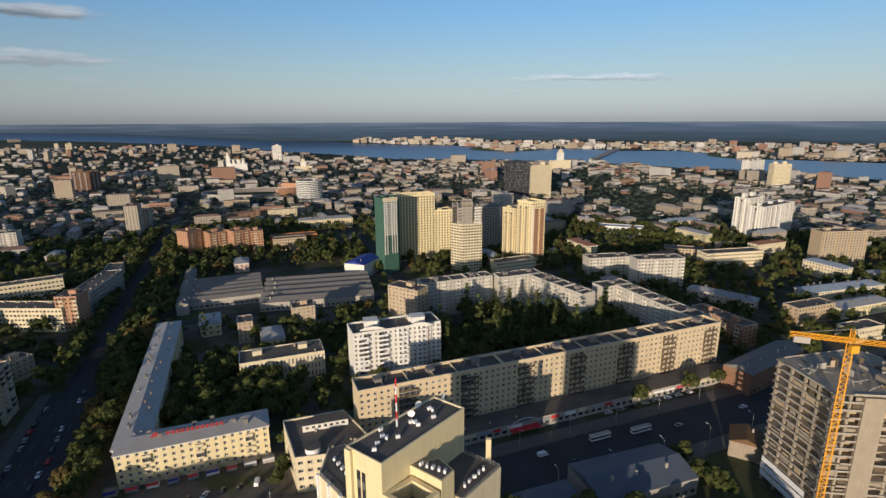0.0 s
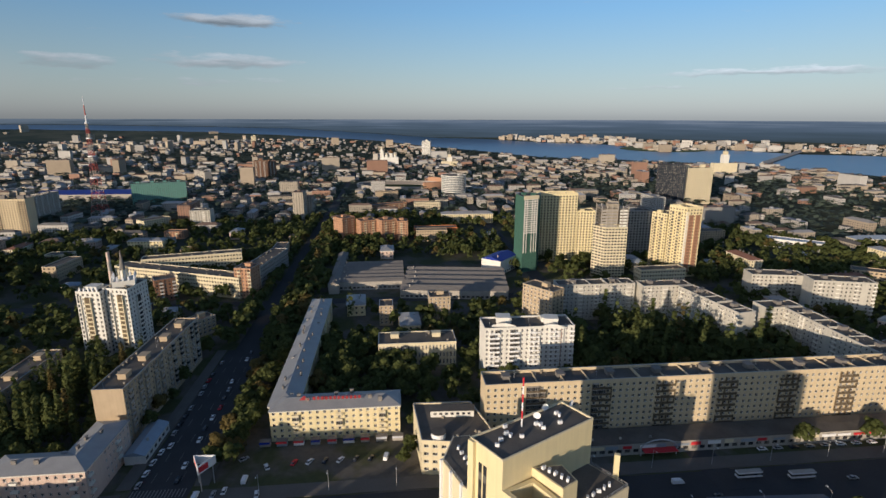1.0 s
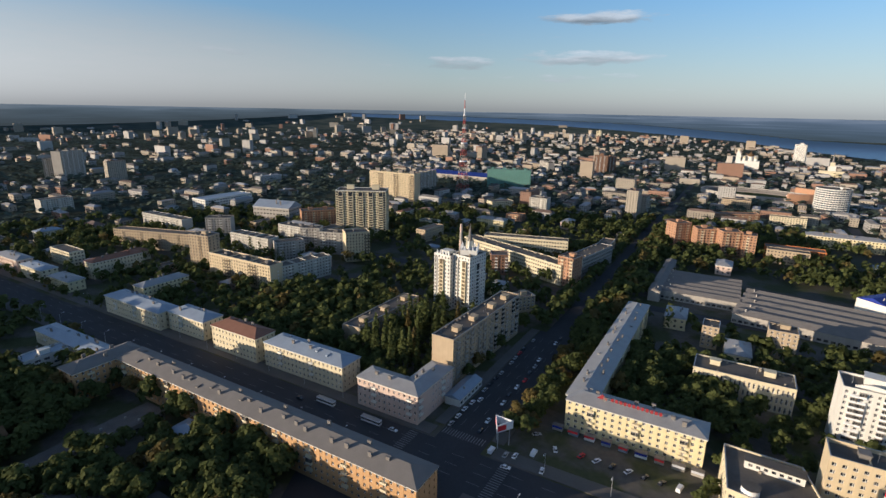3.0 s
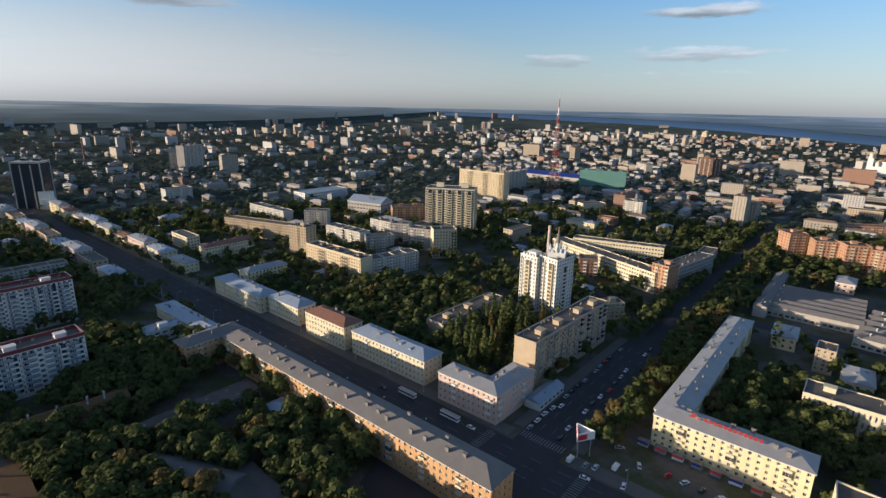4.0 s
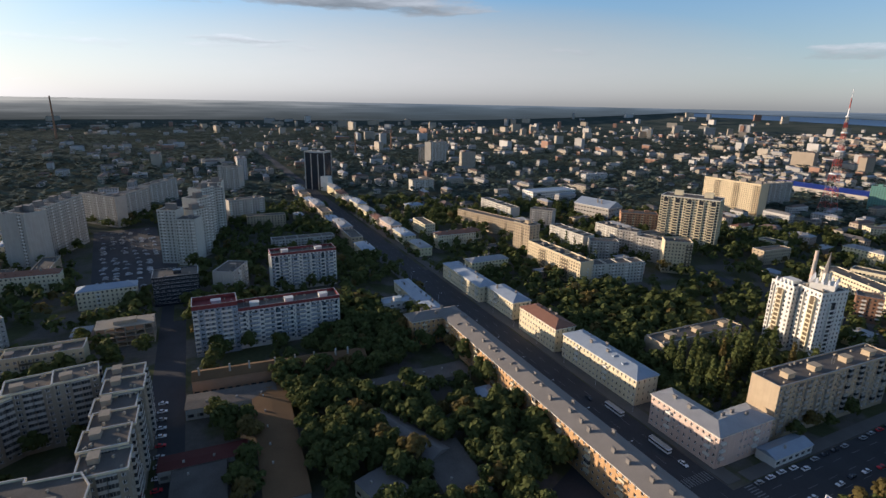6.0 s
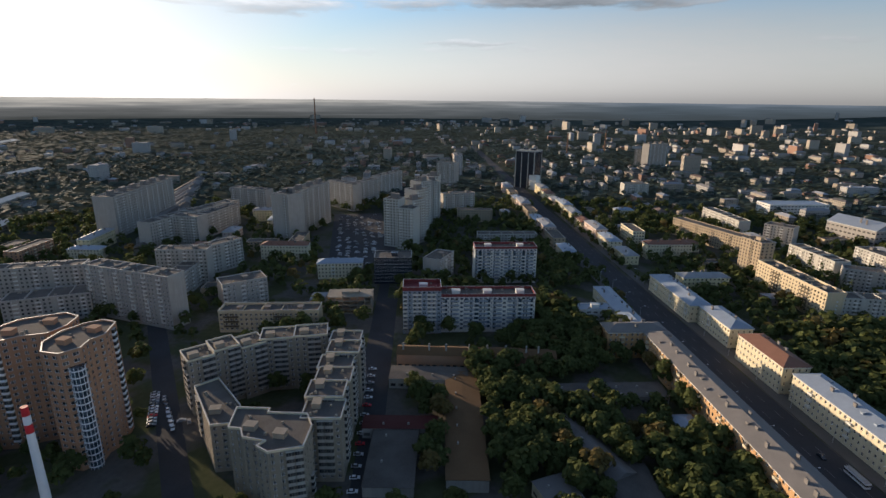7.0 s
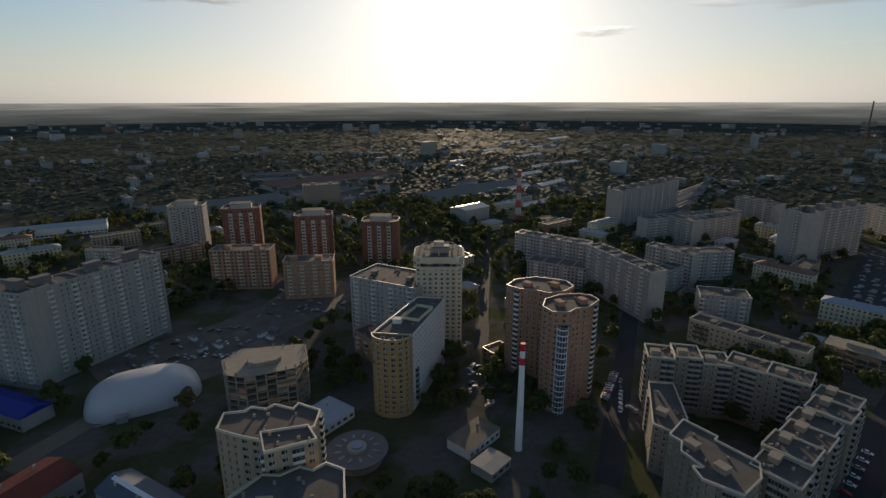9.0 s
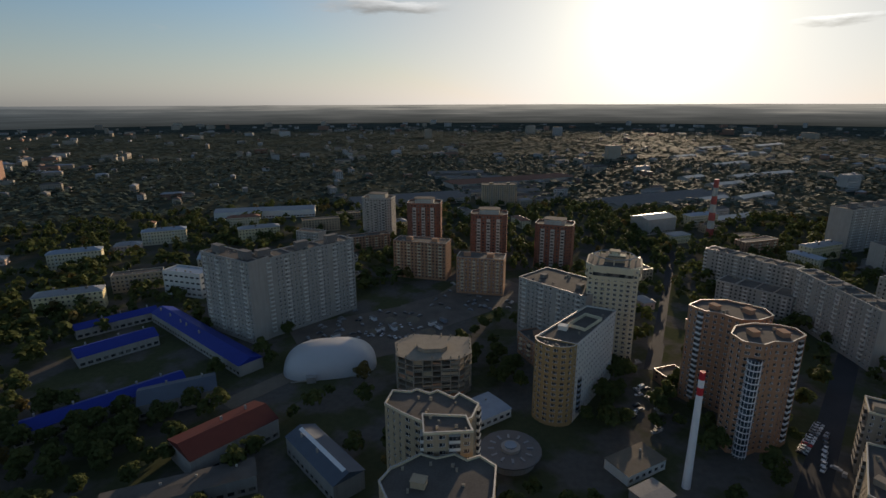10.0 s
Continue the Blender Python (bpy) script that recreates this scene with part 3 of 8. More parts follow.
def poly_block(style, ring, h, label="", huts=2, blind=(), parapet=0.9):
    """A building on any outline: the same wall grid along every edge."""
    s = STYLES[style]
    ring = anticlockwise([tuple(p) for p in ring])
    cx, cy = sum(p[0] for p in ring) / len(ring), sum(p[1] for p in ring) / len(ring)
    ring = [(px - cx, py - cy) for px, py in ring]
    rnd = random.Random(int(cx * 5 + cy * 3))
    root = thing(s.get("name", "apartment_block"), pose(cx, cy, 0), label or s["label"], s.get("category", "building"))
    base, bay, pier, sill, head = s.get("base", 1.0), s.get("bay", 3.3), s.get("pier", 1.7), s.get("sill", 0.85), s.get("head", 1.55)
    floors = max(1, round((h - base) / s.get("fh", 2.95)))
    fh = (h - base) / floors
    part("glazing", Shape().prism(inset(ring, 0.3), 0, h - 0.2), M[s.get("glass", "glass")], root, "dark window panes", "stuff")
    wall, frames = Shape(), Shape()
    rim = Shape().band(inset(ring, -0.08), inset(ring, 0.32), h, h + parapet)
    cap = Shape().band(inset(ring, -0.14), inset(ring, 0.38), h + parapet + 0.012, h + parapet + 0.06)
    count, hung = 0, 0
    for i in range(len(ring)):
        a, b = Vector(ring[i]), Vector(ring[(i + 1) % len(ring)])
        L = (b - a).length
        u = (b - a) / L
        nrm = Vector((u.y, -u.x))
        m = (a + b) / 2
        occupy(cx + (a.x + b.x) / 2 - nrm.x * 4, cy + (a.y + b.y) / 2 - nrm.y * 4, L, 8, math.degrees(math.atan2(u.y, u.x)))
        if i in blind or L < 2.2:
            wall.obox(m, u, nrm, -L / 2, L / 2, -0.3, 0.0, 0, h)
            nb = 0
        else:
            nb = max(1, round(L / bay))
            w_ = L / nb
            wall.obox(m, u, nrm, -L / 2, L / 2, -0.3, 0.0, 0, base)
            for k in range(floors):
                z = base + k * fh
                wall.obox(m, u, nrm, -L / 2, L / 2, -0.3, -0.02, z, z + sill)
                wall.obox(m, u, nrm, -L / 2, L / 2, -0.3, -0.02, z + sill + head, z + fh)
            for k in range(nb + 1):
                x0 = -L / 2 + k * w_
                wall.obox(m, u, nrm, max(-L / 2, x0 - pier / 2), min(L / 2, x0 + pier / 2), -0.3, 0.012, 0, h)
        facing = nrm.dot(Vector((-cx - m.x, -cy - m.y))) > 0
        if nb and facing and math.hypot(cx, cy) < NEAR_R:
            wm = window_mesh(w_ - pier, head, s.get("glass", "glass"))
            bm_ = balcony_mesh(w_ * 0.92, fh, s.get("rail", "white"), True)
            turn = math.degrees(math.atan2(u.y, u.x))
            for k in range(nb):
                for f_ in range(floors):
                    at_ = m + u * (-L / 2 + (k + 0.5) * w_)
                    z = base + f_ * fh
                    if count >= 38:
                        q = at_ - nrm * 0.3
                        frame_strips(frames, q, u, nrm, w_ - pier, z + sill, head)
                    else:
                        o = part("window", wm, None, root)
                        q = at_ - nrm * 0.26
                        o.matrix_basis = pose(q.x, q.y, z + sill, 0, 0, turn)
                        count += 1
                    if s.get("balcony") and k % s["balcony"] in s.get("which", (1,)) and f_ and nb > 1 and hung < 30:
                        hung += 1
                        o = part("balcony", bm_, None, root)
                        q = at_ + nrm * 0.014
                        o.matrix_basis = pose(q.x, q.y, z - 0.05, 0, 0, turn)
    part("wall", wall, M[s["wall"]], root)
    part("parapet", rim, M[s.get("rim", s["wall"])], root)
    part("coping", cap, M["zinc"], root)
    if frames.v:
        part("window_frame", frames, M["whitepaint"], root, "pale window frames", "stuff")
    top = part("roof", Shape().prism(inset(ring, 0.33), h - 0.2, h + 0.12), M[s.get("top", "bitumen")], root)
    for k in range(huts):
        q = Vector(ring[k * len(ring) // max(1, huts)]) * 0.4
        u = (Vector(ring[1]) - Vector(ring[0])).normalized()
        v = Vector((u.y, -u.x))
        part("rooftop_hut", Shape().obox(q, u, v, -2.2, 2.2, -1.7, 1.7, h + 0.1, h + 2.4).obox(q, u, v, -2.4, 2.4, -1.9, 1.9, h + 2.4, h + 2.55), M[s["wall"]], top)
    vents = Shape()
    for k in range(6):
        q = Vector(ring[rnd.randrange(len(ring))]) * rnd.uniform(0.3, 0.75)
        a_ = rnd.uniform(0.3, 0.6)
        vents.box(q.x - a_, q.x + a_, q.y - 0.35, q.y + 0.35, h, h + rnd.uniform(0.7, 1.6))
    part("roof_vent", vents, M["concrete"], top, kind="stuff")
    return root


STYLES = dict(
    panel_y=dict(label="cream nine-storey panel block of flats with dark balconies", wall="yellow", balcony=10, which=(6, 7, 8), rail="umber", bay=3.2, blind=True, pier=1.7, head=1.5, fins=True, parapet=1.6),
    panel_w=dict(label="pale concrete panel block of flats with balconies", wall="panel", balcony=4, which=(1,), rail="white", bay=3.2, blind=True, blank=7, pier=1.8, head=1.45, fins=True),
    panel_g=dict(label="buff panel block of flats with flat roof", wall="buff", balcony=5, which=(1, 3), rail="panel", bay=3.2, blind=True),
    panel_b=dict(label="buff brick slab of flats with flat roof", wall="buff", balcony=7, which=(3,), rail="buff", bay=3.2),
    whiteblue=dict(label="white panel block of flats with glazed balconies and red rooftop trim", wall="white", balcony=3, which=(1, 2), rail="metal_blue", glass="glass_blue", bay=3.1, pier=1.1, sill=0.85, head=1.65, glazed=0.95, rim="maroon", parapet=2.1),
    redblue=dict(label="red-topped block of flats with blue glazed balconies", wall="metal_blue", balcony=3, which=(1, 2), rail="white", glass="glass_blue", rim="maroon", top="maroon", bay=3.1, pier=1.1, glazed=0.9, parapet=2.6),
    panel_p=dict(label="pale white panel block of flats with balconies", wall="pale", balcony=4, which=(1,), rail="white", bay=3.2, blind=True, blank=6, pier=1.85, head=1.4, fins=True),
    stalin_y=dict(label="pale yellow five-storey house with sheet metal roof", wall="pale_yellow", roof="hip", top="metal", balcony=6, which=(3,), rail="cream", glazed=0.2, pier=2.0, bay=3.4, fh=3.3),
    stalin_p=dict(label="pale pink four-storey house with sheet metal roof", wall="pink", roof="hip", top="metal", balcony=7, which=(3,), rail="white", glazed=0.1, pier=1.9, bay=3.2, fh=3.5),
    stalin_w=dict(label="cream low house with blue-grey sheet metal roof", wall="cream", roof="hip", top="metal_blue", balcony=8, which=(4,), rail="white", glazed=0, pier=1.8, bay=3.0, fh=3.5),
    stalin_r=dict(label="cream four-storey house with rusty red roof", wall="cream", roof="hip", top="tin", pier=1.8, bay=3.0, fh=3.5),
    stalin_o=dict(label="long orange five-storey house with grey sheet metal roof", wall="ochre", roof="hip", top="slate", balcony=6, which=(2,), rail="cream", glazed=0.3, pier=1.9, bay=3.2, fh=3.3),
    stucco=dict(label="cream five-storey office with long window rows", wall="cream", pier=1.0, bay=2.8, fh=3.6),
    stucco_s=dict(label="grey five-storey office side with window rows", wall="panel_dark", pier=1.2, bay=2.8, fh=3.6),
    white_gable=dict(label="white ten-storey block of flats with raised gables", wall="white", balcony=4, which=(1, 2), rail="whitepaint", bay=3.0, parapet=1.2),
    white_t=dict(label="white high-rise block of flats with balconies", wall="white", balcony=3, which=(1,), rail="whitepaint"),
    white_v=dict(label="white high-rise with vertical window bands and spired crown", wall="white", bay=2.9, pier=1.7, sill=0.8, head=1.5, balcony=3, which=(1,), rail="cream"),
    striped=dict(label="low hall with white vertical fins and flat roof", name="office_building", wall="cream", bay=2.2, pier=1.1, sill=0.2, head=3.2, fh=4.4, base=0.6),
    brick_y=dict(label="buff brick block with flat roof", wall="buff"),
    redbrick=dict(label="salmon brick block of flats with balconies", wall="salmon", balcony=3, which=(1,), rail="cream"),
    orange=dict(label="low orange-clad building with flat roof", wall="orange", name="office_building"),
    green=dict(label="high-rise wrapped in green scaffold netting", wall="net", glass="glass_blue", pier=2.6, sill=1.6, head=0.7, name="tower_block"),
    dotted=dict(label="yellow high-rise with square window grid", wall="pale_yellow", bay=3.4, pier=1.5, sill=0.75, head=1.75, name="tower_block"),
    dotted_d=dict(label="grey high-rise with square window grid", wall="panel_dark", bay=3.4, pier=1.5, sill=0.75, head=1.75, name="tower_block"),
    yellow_t=dict(label="pale yellow rounded high-rise of flats", wall="pale_yellow", balcony=3, which=(1,), rail="cream", name="tower_block"),
    dark_t=dict(label="dark glazed high-rise with flat roof", wall="black", bay=3, pier=0.9, name="tower_block"),
    beige_t=dict(label="beige high-rise block of flats", wall="cream", name="tower_block", balcony=4, which=(1,), rail="cream"),
    beige_near=dict(label="beige brick tower of flats with parapet", wall="buff", rim="cream", bay=3.6, pier=2.0, name="tower_block", balcony=5, which=(2,), rail="white"),
    brown=dict(label="brown brick high-rise of flats", wall="brown", name="tower_block", balcony=3, which=(1,), rail="white"),
    brickt=dict(label="rounded salmon brick tower with glazed balconies", wall="salmon", name="tower_block", balcony=5, which=(2,), rail="whitepaint"),
    redwhite=dict(label="red brick tower with white bays", wall="darkred_brick", name="tower_block", balcony=3, which=(1,), rail="whitepaint"),
    gold=dict(label="cream high-rise with dark vertical balcony bands", wall="cream", name="tower_block", bay=3.6, pier=0.9, sill=0.6, head=1.8, rim="white"),
    black=dict(label="black glass office tower with white corner frame", wall="black", glass="black", name="office_tower", pier=0.6, bay=3, rim="white"),
    teal=dict(label="teal and cream office building", wall="teal", name="office_building", pier=2.2),
    glass_t=dict(label="glazed round office tower", wall="white", glass="glass_blue", name="office_tower", sill=0.6, head=2.0, pier=0.4, fh=3.3),
    glass_o=dict(label="dark glass office block", wall="black", glass="black", name="office_building", pier=0.5),
    round=dict(label="yellow brick rounded end of a block of flats", wall="ochre_dull"),
    roundwing=dict(label="yellow and white block of flats", wall="white", balcony=3, which=(1,), rail="metal_blue"),
    hall_w=dict(label="white low hall with flat roof", name="hall", wall="white", fh=4.5, bay=5, top="metal_blue"),
    arch=dict(label="hall with arched blue-grey roof", name="hall", wall="panel", fh=5, bay=5, roof="gable", top="metal_blue", rise=0.25),
    panel_court=dict(label="cream panel flats round a courtyard", wall="court", balcony=5, which=(2, 3), rail="panel", bay=3.3, pier=1.9, rim="cream"),
    dotted_p=dict(label="pale unfinished high-rise with window bands", wall="cream", bay=3.2, pier=0.8, sill=0.9, head=1.6, name="tower_block"),
    cream3=dict(label="cream three-storey building with dark flat roof", wall="cream", name="office_building", fh=4.2, bay=4),
)

# ---------------------------------------------------------------- the town, building by building
block("stalin_y", -111, 205, 61, 14, 21.5, 16)  # corner_front
block("stalin_y", -161, 264, 151, 14, -68.5, 16)  # corner_wing
block("panel_y", 62, 261, 223, 13, 21.5, 29)  # long9
block("white_gable", -30, 291, 53, 17, 21.5, 32)  # white10
block("striped", -98, 289, 48, 18, 21.5, 15)  # striped
block("brick_y", -140, 342, 10, 14, 21.5, 15)  # small_a
block("brick_y", -105, 364, 16, 14, 21.5, 18)  # small_b
block("brick_y", -27, 370, 27, 14, -32.3, 30)  # brickt
block("panel_p", 9, 397, 60, 13, 21.5, 28)  # wslab1
block("panel_p", 60, 409, 38, 13, 21.5, 28)  # wslab2
block("panel_p", 90, 382, 57, 13, -58.9, 28)  # wslab3
block("panel_p", 129, 381, 27, 13, 21.5, 28)  # wslab4
block("panel_p", 150, 344, 75, 13, -68.5, 28)  # wslab5
block("panel_p", 157, 483, 43, 16, 9.6, 23)  # twin1
block("panel_p", 193, 455, 44, 16, 6.1, 29)  # twin2
block("dark_t", 142, 1018, 47, 25, -2.0, 69)  # fard1
block("beige_t", 183, 1029, 53, 25, 21.5, 64)  # fard2
block("beige_t", 738, 1150, 40, 18, 4.7, 54)  # fart3
block("panel_g", 417, 536, 52, 16, 5.7, 36)  # office_r
block("redbrick", -294, 587, 20, 18, 64.3, 28)  # red1
block("redbrick", -267, 594, 21, 18, 44.7, 25)  # red2
block("redbrick", -242, 599, 21, 18, 46.9, 26)  # red3
block("redbrick", -222, 603, 13, 18, 21.5, 25)  # red4
block("redbrick", -325, 794, 79, 16, 49.8, 11)  # redback
block("orange", -187, 631, 55, 16, 21.5, 13)  # orange
block("stalin_y", -170, 735, 75, 16, 21.5, 14)  # beigel
block("beige_t", -261, 830, 44, 14, 21.5, 12)  # arena_off
block("brick_y", -363, 904, 42, 18, 21.5, 16)  # stad_w
block("brown", -783, 1124, 32, 18, 35.1, 46)  # brn1
block("brown", -783, 1163, 24, 18, 74.6, 42)  # brn2
block("panel_w", -897, 1054, 68, 16, -29.7, 24)  # farw1
block("panel_w", -529, 609, 20, 16, 21.5, 23)  # farw2
block("panel_w", -690, 1680, 68, 20, 73.2, 30)  # pl1
block("stucco", -344, 364, 132, 16, -0.4, 18)  # yellow5
block("stucco_s", -294, 413, 87, 16, -78.9, 18)  # yellow5b
block("stucco", -366, 405, 88, 14, 36.2, 20, "cream factory office behind a courtyard")
block("redbrick", -277, 366, 15, 16, 8, 26, "salmon brick stair block at an office corner")
block("brown", -338, 338, 16, 14, 50, 19, "brown brick block beside a white tower")
block("stucco", 300, 528, 66, 16, 11, 16, "cream office with long window rows")
block("stalin_w", 341, 427, 82, 15, 15.6, 10)
block("stalin_y", 328, 390, 57, 14, 19.4, 9)
block("stalin_w", 337, 729, 60, 16, 19, 11)
block("hall_w", 240, 692, 59, 18, -21, 10)
block("brick_y", 270, 567, 41, 16, -18, 10)
block("stalin_p", 232, 412, 52, 13, -43, 9)
block("panel_g", -221, 207, 88, 14, -70.5, 28)  # street9
block("brick_y", -259, 285, 18, 12, 72.1, 12)  # strshop
block("stalin_p", -201, 130, 37, 13, 21.5, 16)  # st_a1
block("stalin_p", -194, 145, 34, 13, -68.5, 16)  # st_a2
block("stalin_w", -261, 112, 60, 15, 21.5, 15)  # st_b
block("stalin_r", -312, 90, 40, 15, 21.5, 16)  # st_c
block("stalin_w", -362, 74, 37, 15, 21.5, 13)  # st_d
block("stalin_w", -409, 49, 66, 15, 21.5, 13)  # st_e
block("stalin_o", -222, 64, 194, 15, 21.5, 17)  # st_long
block("stalin_o", -314, 16, 36, 14, -68.5, 17)  # st_cross
block("stalin_w", -367, 8, 81, 12, 21.5, 9)  # low_a
block("hall_w", -363, -8, 28, 12, -68.5, 8)  # low_w
block("panel_y", -448, 136, 78, 14, 21.5, 21)  # P1a
block("panel_p", -425, 176, 58, 14, -78.9, 18)  # P1b
block("panel_p", -535, 174, 57, 14, 21.5, 20)  # P2a
block("panel_w", -495, 195, 28, 14, 81.7, 19)  # P2b
block("panel_p", -552, 225, 36, 14, 21.5, 21)  # P3a
block("panel_w", -523, 233, 21, 14, 48.7, 23)  # P3b
block("panel_w", -490, 244, 29, 14, 39.8, 23)  # P3c
block("panel_y", -455, 250, 24, 18, 72.3, 29)  # P4
block("panel_y", -744, 485, 92, 18, 21.5, 45)  # wpan1
block("panel_w", -796, 575, 95, 18, -68.5, 35)  # wpan2
block("panel_b", -615, 96, 94, 14, 38.2, 19)  # lpan1
block("panel_b", -509, 119, 23, 14, 31.2, 33)  # lpan2
block("panel_p", -706, 125, 80, 14, 21.5, 17)  # m1
block("panel_w", -627, 166, 28, 16, 58.2, 24)  # m2
block("hall_w", -847, 232, 85, 30, -68.5, 13)  # fact
block("arch", -677, 254, 54, 30, 34.9, 21)  # arch
block("redbrick", -619, 285, 43, 20, 73.6, 22)  # brk
block("panel_g", -291, 180, 70, 13, -68.5, 14)  # court
tower_b = block("black", -919, -158, 36, 26, 71.3, 63)
for k, z1 in ((-18.2, 66), (-6.5, 61), (6.5, 61), (18.2, 66)):
    for e in (-1, 1):
        part("corner_frame", Shape().box(k - 0.7, k + 0.7, min(e * 12.6, e * 13.6), max(e * 12.6, e * 13.6), 0, z1), M["pale"], tower_b, "pale vertical frame rib")
part("crown", Shape().box(-18.5, 18.5, -13.4, 13.4, 64.2, 65.2), M["pale"], tower_b)
part("podium", Shape().box(12, 26, -17, -4, 0, 24).box(16, 30, -20, -8, 0, 14), M["white"], tower_b, "white stepped podium")
block("panel_w", -1344, 38, 27, 18, 75.6, 38)  # ft1
block("panel_w", -1325, 66, 61, 20, -43.1, 54)  # ft2
block("panel_p", -916, 21, 41, 18, -68.5, 18)  # wb1
block("teal", -739, 756, 86, 20, 40.9, 36)  # teal
block("panel_p", -518, 599, 27, 18, 21.5, 24)  # whit1
block("beige_t", -568, 564, 37, 18, 74.9, 15)  # beig1
block("redblue", -302, -118, 25, 16, -68.5, 30)  # W2l
block("panel_w", -403, -142, 29, 16, -5.0, 21)  # W0
block("panel_w", -533, -111, 63, 14, -68.5, 12)  # Wback
block("panel_w", -297, -260, 32, 18, -36.6, 20)  # y_tow
block("panel_y", -268, -213, 65, 14, -68.5, 14)  # y_low
block("panel_w", -416, -425, 31, 16, -80.9, 30)  # P5a
block("panel_w", -461, -435, 82, 16, 9.9, 26)  # P5b
block("panel_w", -575, -472, 58, 16, 87.7, 31)  # P6
block("panel_w", -469, -336, 22, 20, 68.7, 51)  # big1
block("panel_w", -508, -346, 97, 20, 4.5, 50)  # big2
block("panel_w", -640, -367, 61, 14, 63.8, 36)  # row1
block("panel_w", -675, -357, 69, 14, -5.2, 33)  # row2
block("panel_w", -772, -362, 75, 14, -5.1, 32)  # row3
for cx_, cy_, cl, cw, cr, ch in ((-481, -203, 18, 16, 88, 43), (-487, -221, 17, 16, 88, 50), (-506, -207, 20, 17, -23, 47), (-528, -212, 20, 18, -23, 54), (-550, -221, 22, 18, -23, 50), (-574, -225, 20, 17, -23, 56), (-600, -224, 20, 17, -50, 52), (-625, -229, 17, 20, -79, 55)):
    block("panel_p", cx_, cy_, cl, cw, cr, ch, "pale stepped section of a high-rise terrace")
block("panel_w", -881, -295, 37, 16, 75.8, 42)  # far1
block("panel_w", -664, -208, 45, 14, -52.0, 28)  # far2
block("panel_w", -321, -337, 41, 14, -68.5, 29)  # P7a
block("panel_w", -357, -334, 39, 14, -12.8, 25)  # P7b
block("glass_o", -386, -177, 31, 22, -68.5, 22)  # glass_o
block("panel_w", -464, -548, 139, 22, 21.5, 45)  # P8
block("panel_w", -442, -444, 131, 16, 0.8, 29)  # P9
block("panel_w", -245, -404, 71, 14, -56.6, 29)  # P10a
block("panel_w", -249, -309, 76, 14, 89.4, 37)  # P10b
block("panel_w", -334, -334, 117, 14, 21.5, 19)  # P10c
block("panel_w", -230, -366, 51, 20, -48.8, 18)  # P11
block("beige_t", -98, -294, 28, 26, -19.0, 59)  # stow
block("panel_w", -73, -308, 49, 30, -46.8, 42)  # office9
block("panel_w", 140, -324, 49, 16, -32.5, 55)  # pan_l1
block("panel_w", 103, -342, 82, 16, 47.2, 54)  # pan_l2
block("panel_w", 146, -536, 28, 14, -20.7, 19)  # pan_l3
block("redbrick", 23, -444, 48, 18, -15.8, 33)  # TB1
block("redbrick", -27, -405, 38, 18, -11.7, 30)  # TB2
block("panel_g", -77, -784, 52, 20, -0.1, 31)  # gr10
block("hall_w", 211, -399, 37, 16, -17.2, 20)  # s10a

for k in range(9):
    c_, d_ = math.cos(radians(21.5)), math.sin(radians(21.5))
    for q_, st in ((200, ("stalin_y", "stalin_w", "stalin_p", "stalin_r")[k % 4]), (145, ("stalin_w", "brick_y", "stalin_p")[k % 3])):
        s_ = -478 - k * 46 - (12 if q_ < 170 else 0)
        if q_ == 200 and s_ < -850:
            continue
        block(st, round(s_ * c_ - q_ * d_), round(s_ * d_ + q_ * c_), 32 + 5 * (k % 3), 13, 21.5, 9 + 2 * (k * 7 % 3))

GRID_ROT = 21.5


def polar_xy(yaw_deg, r):
    return (-math.sin(radians(yaw_deg)) * r, math.cos(radians(yaw_deg)) * r)


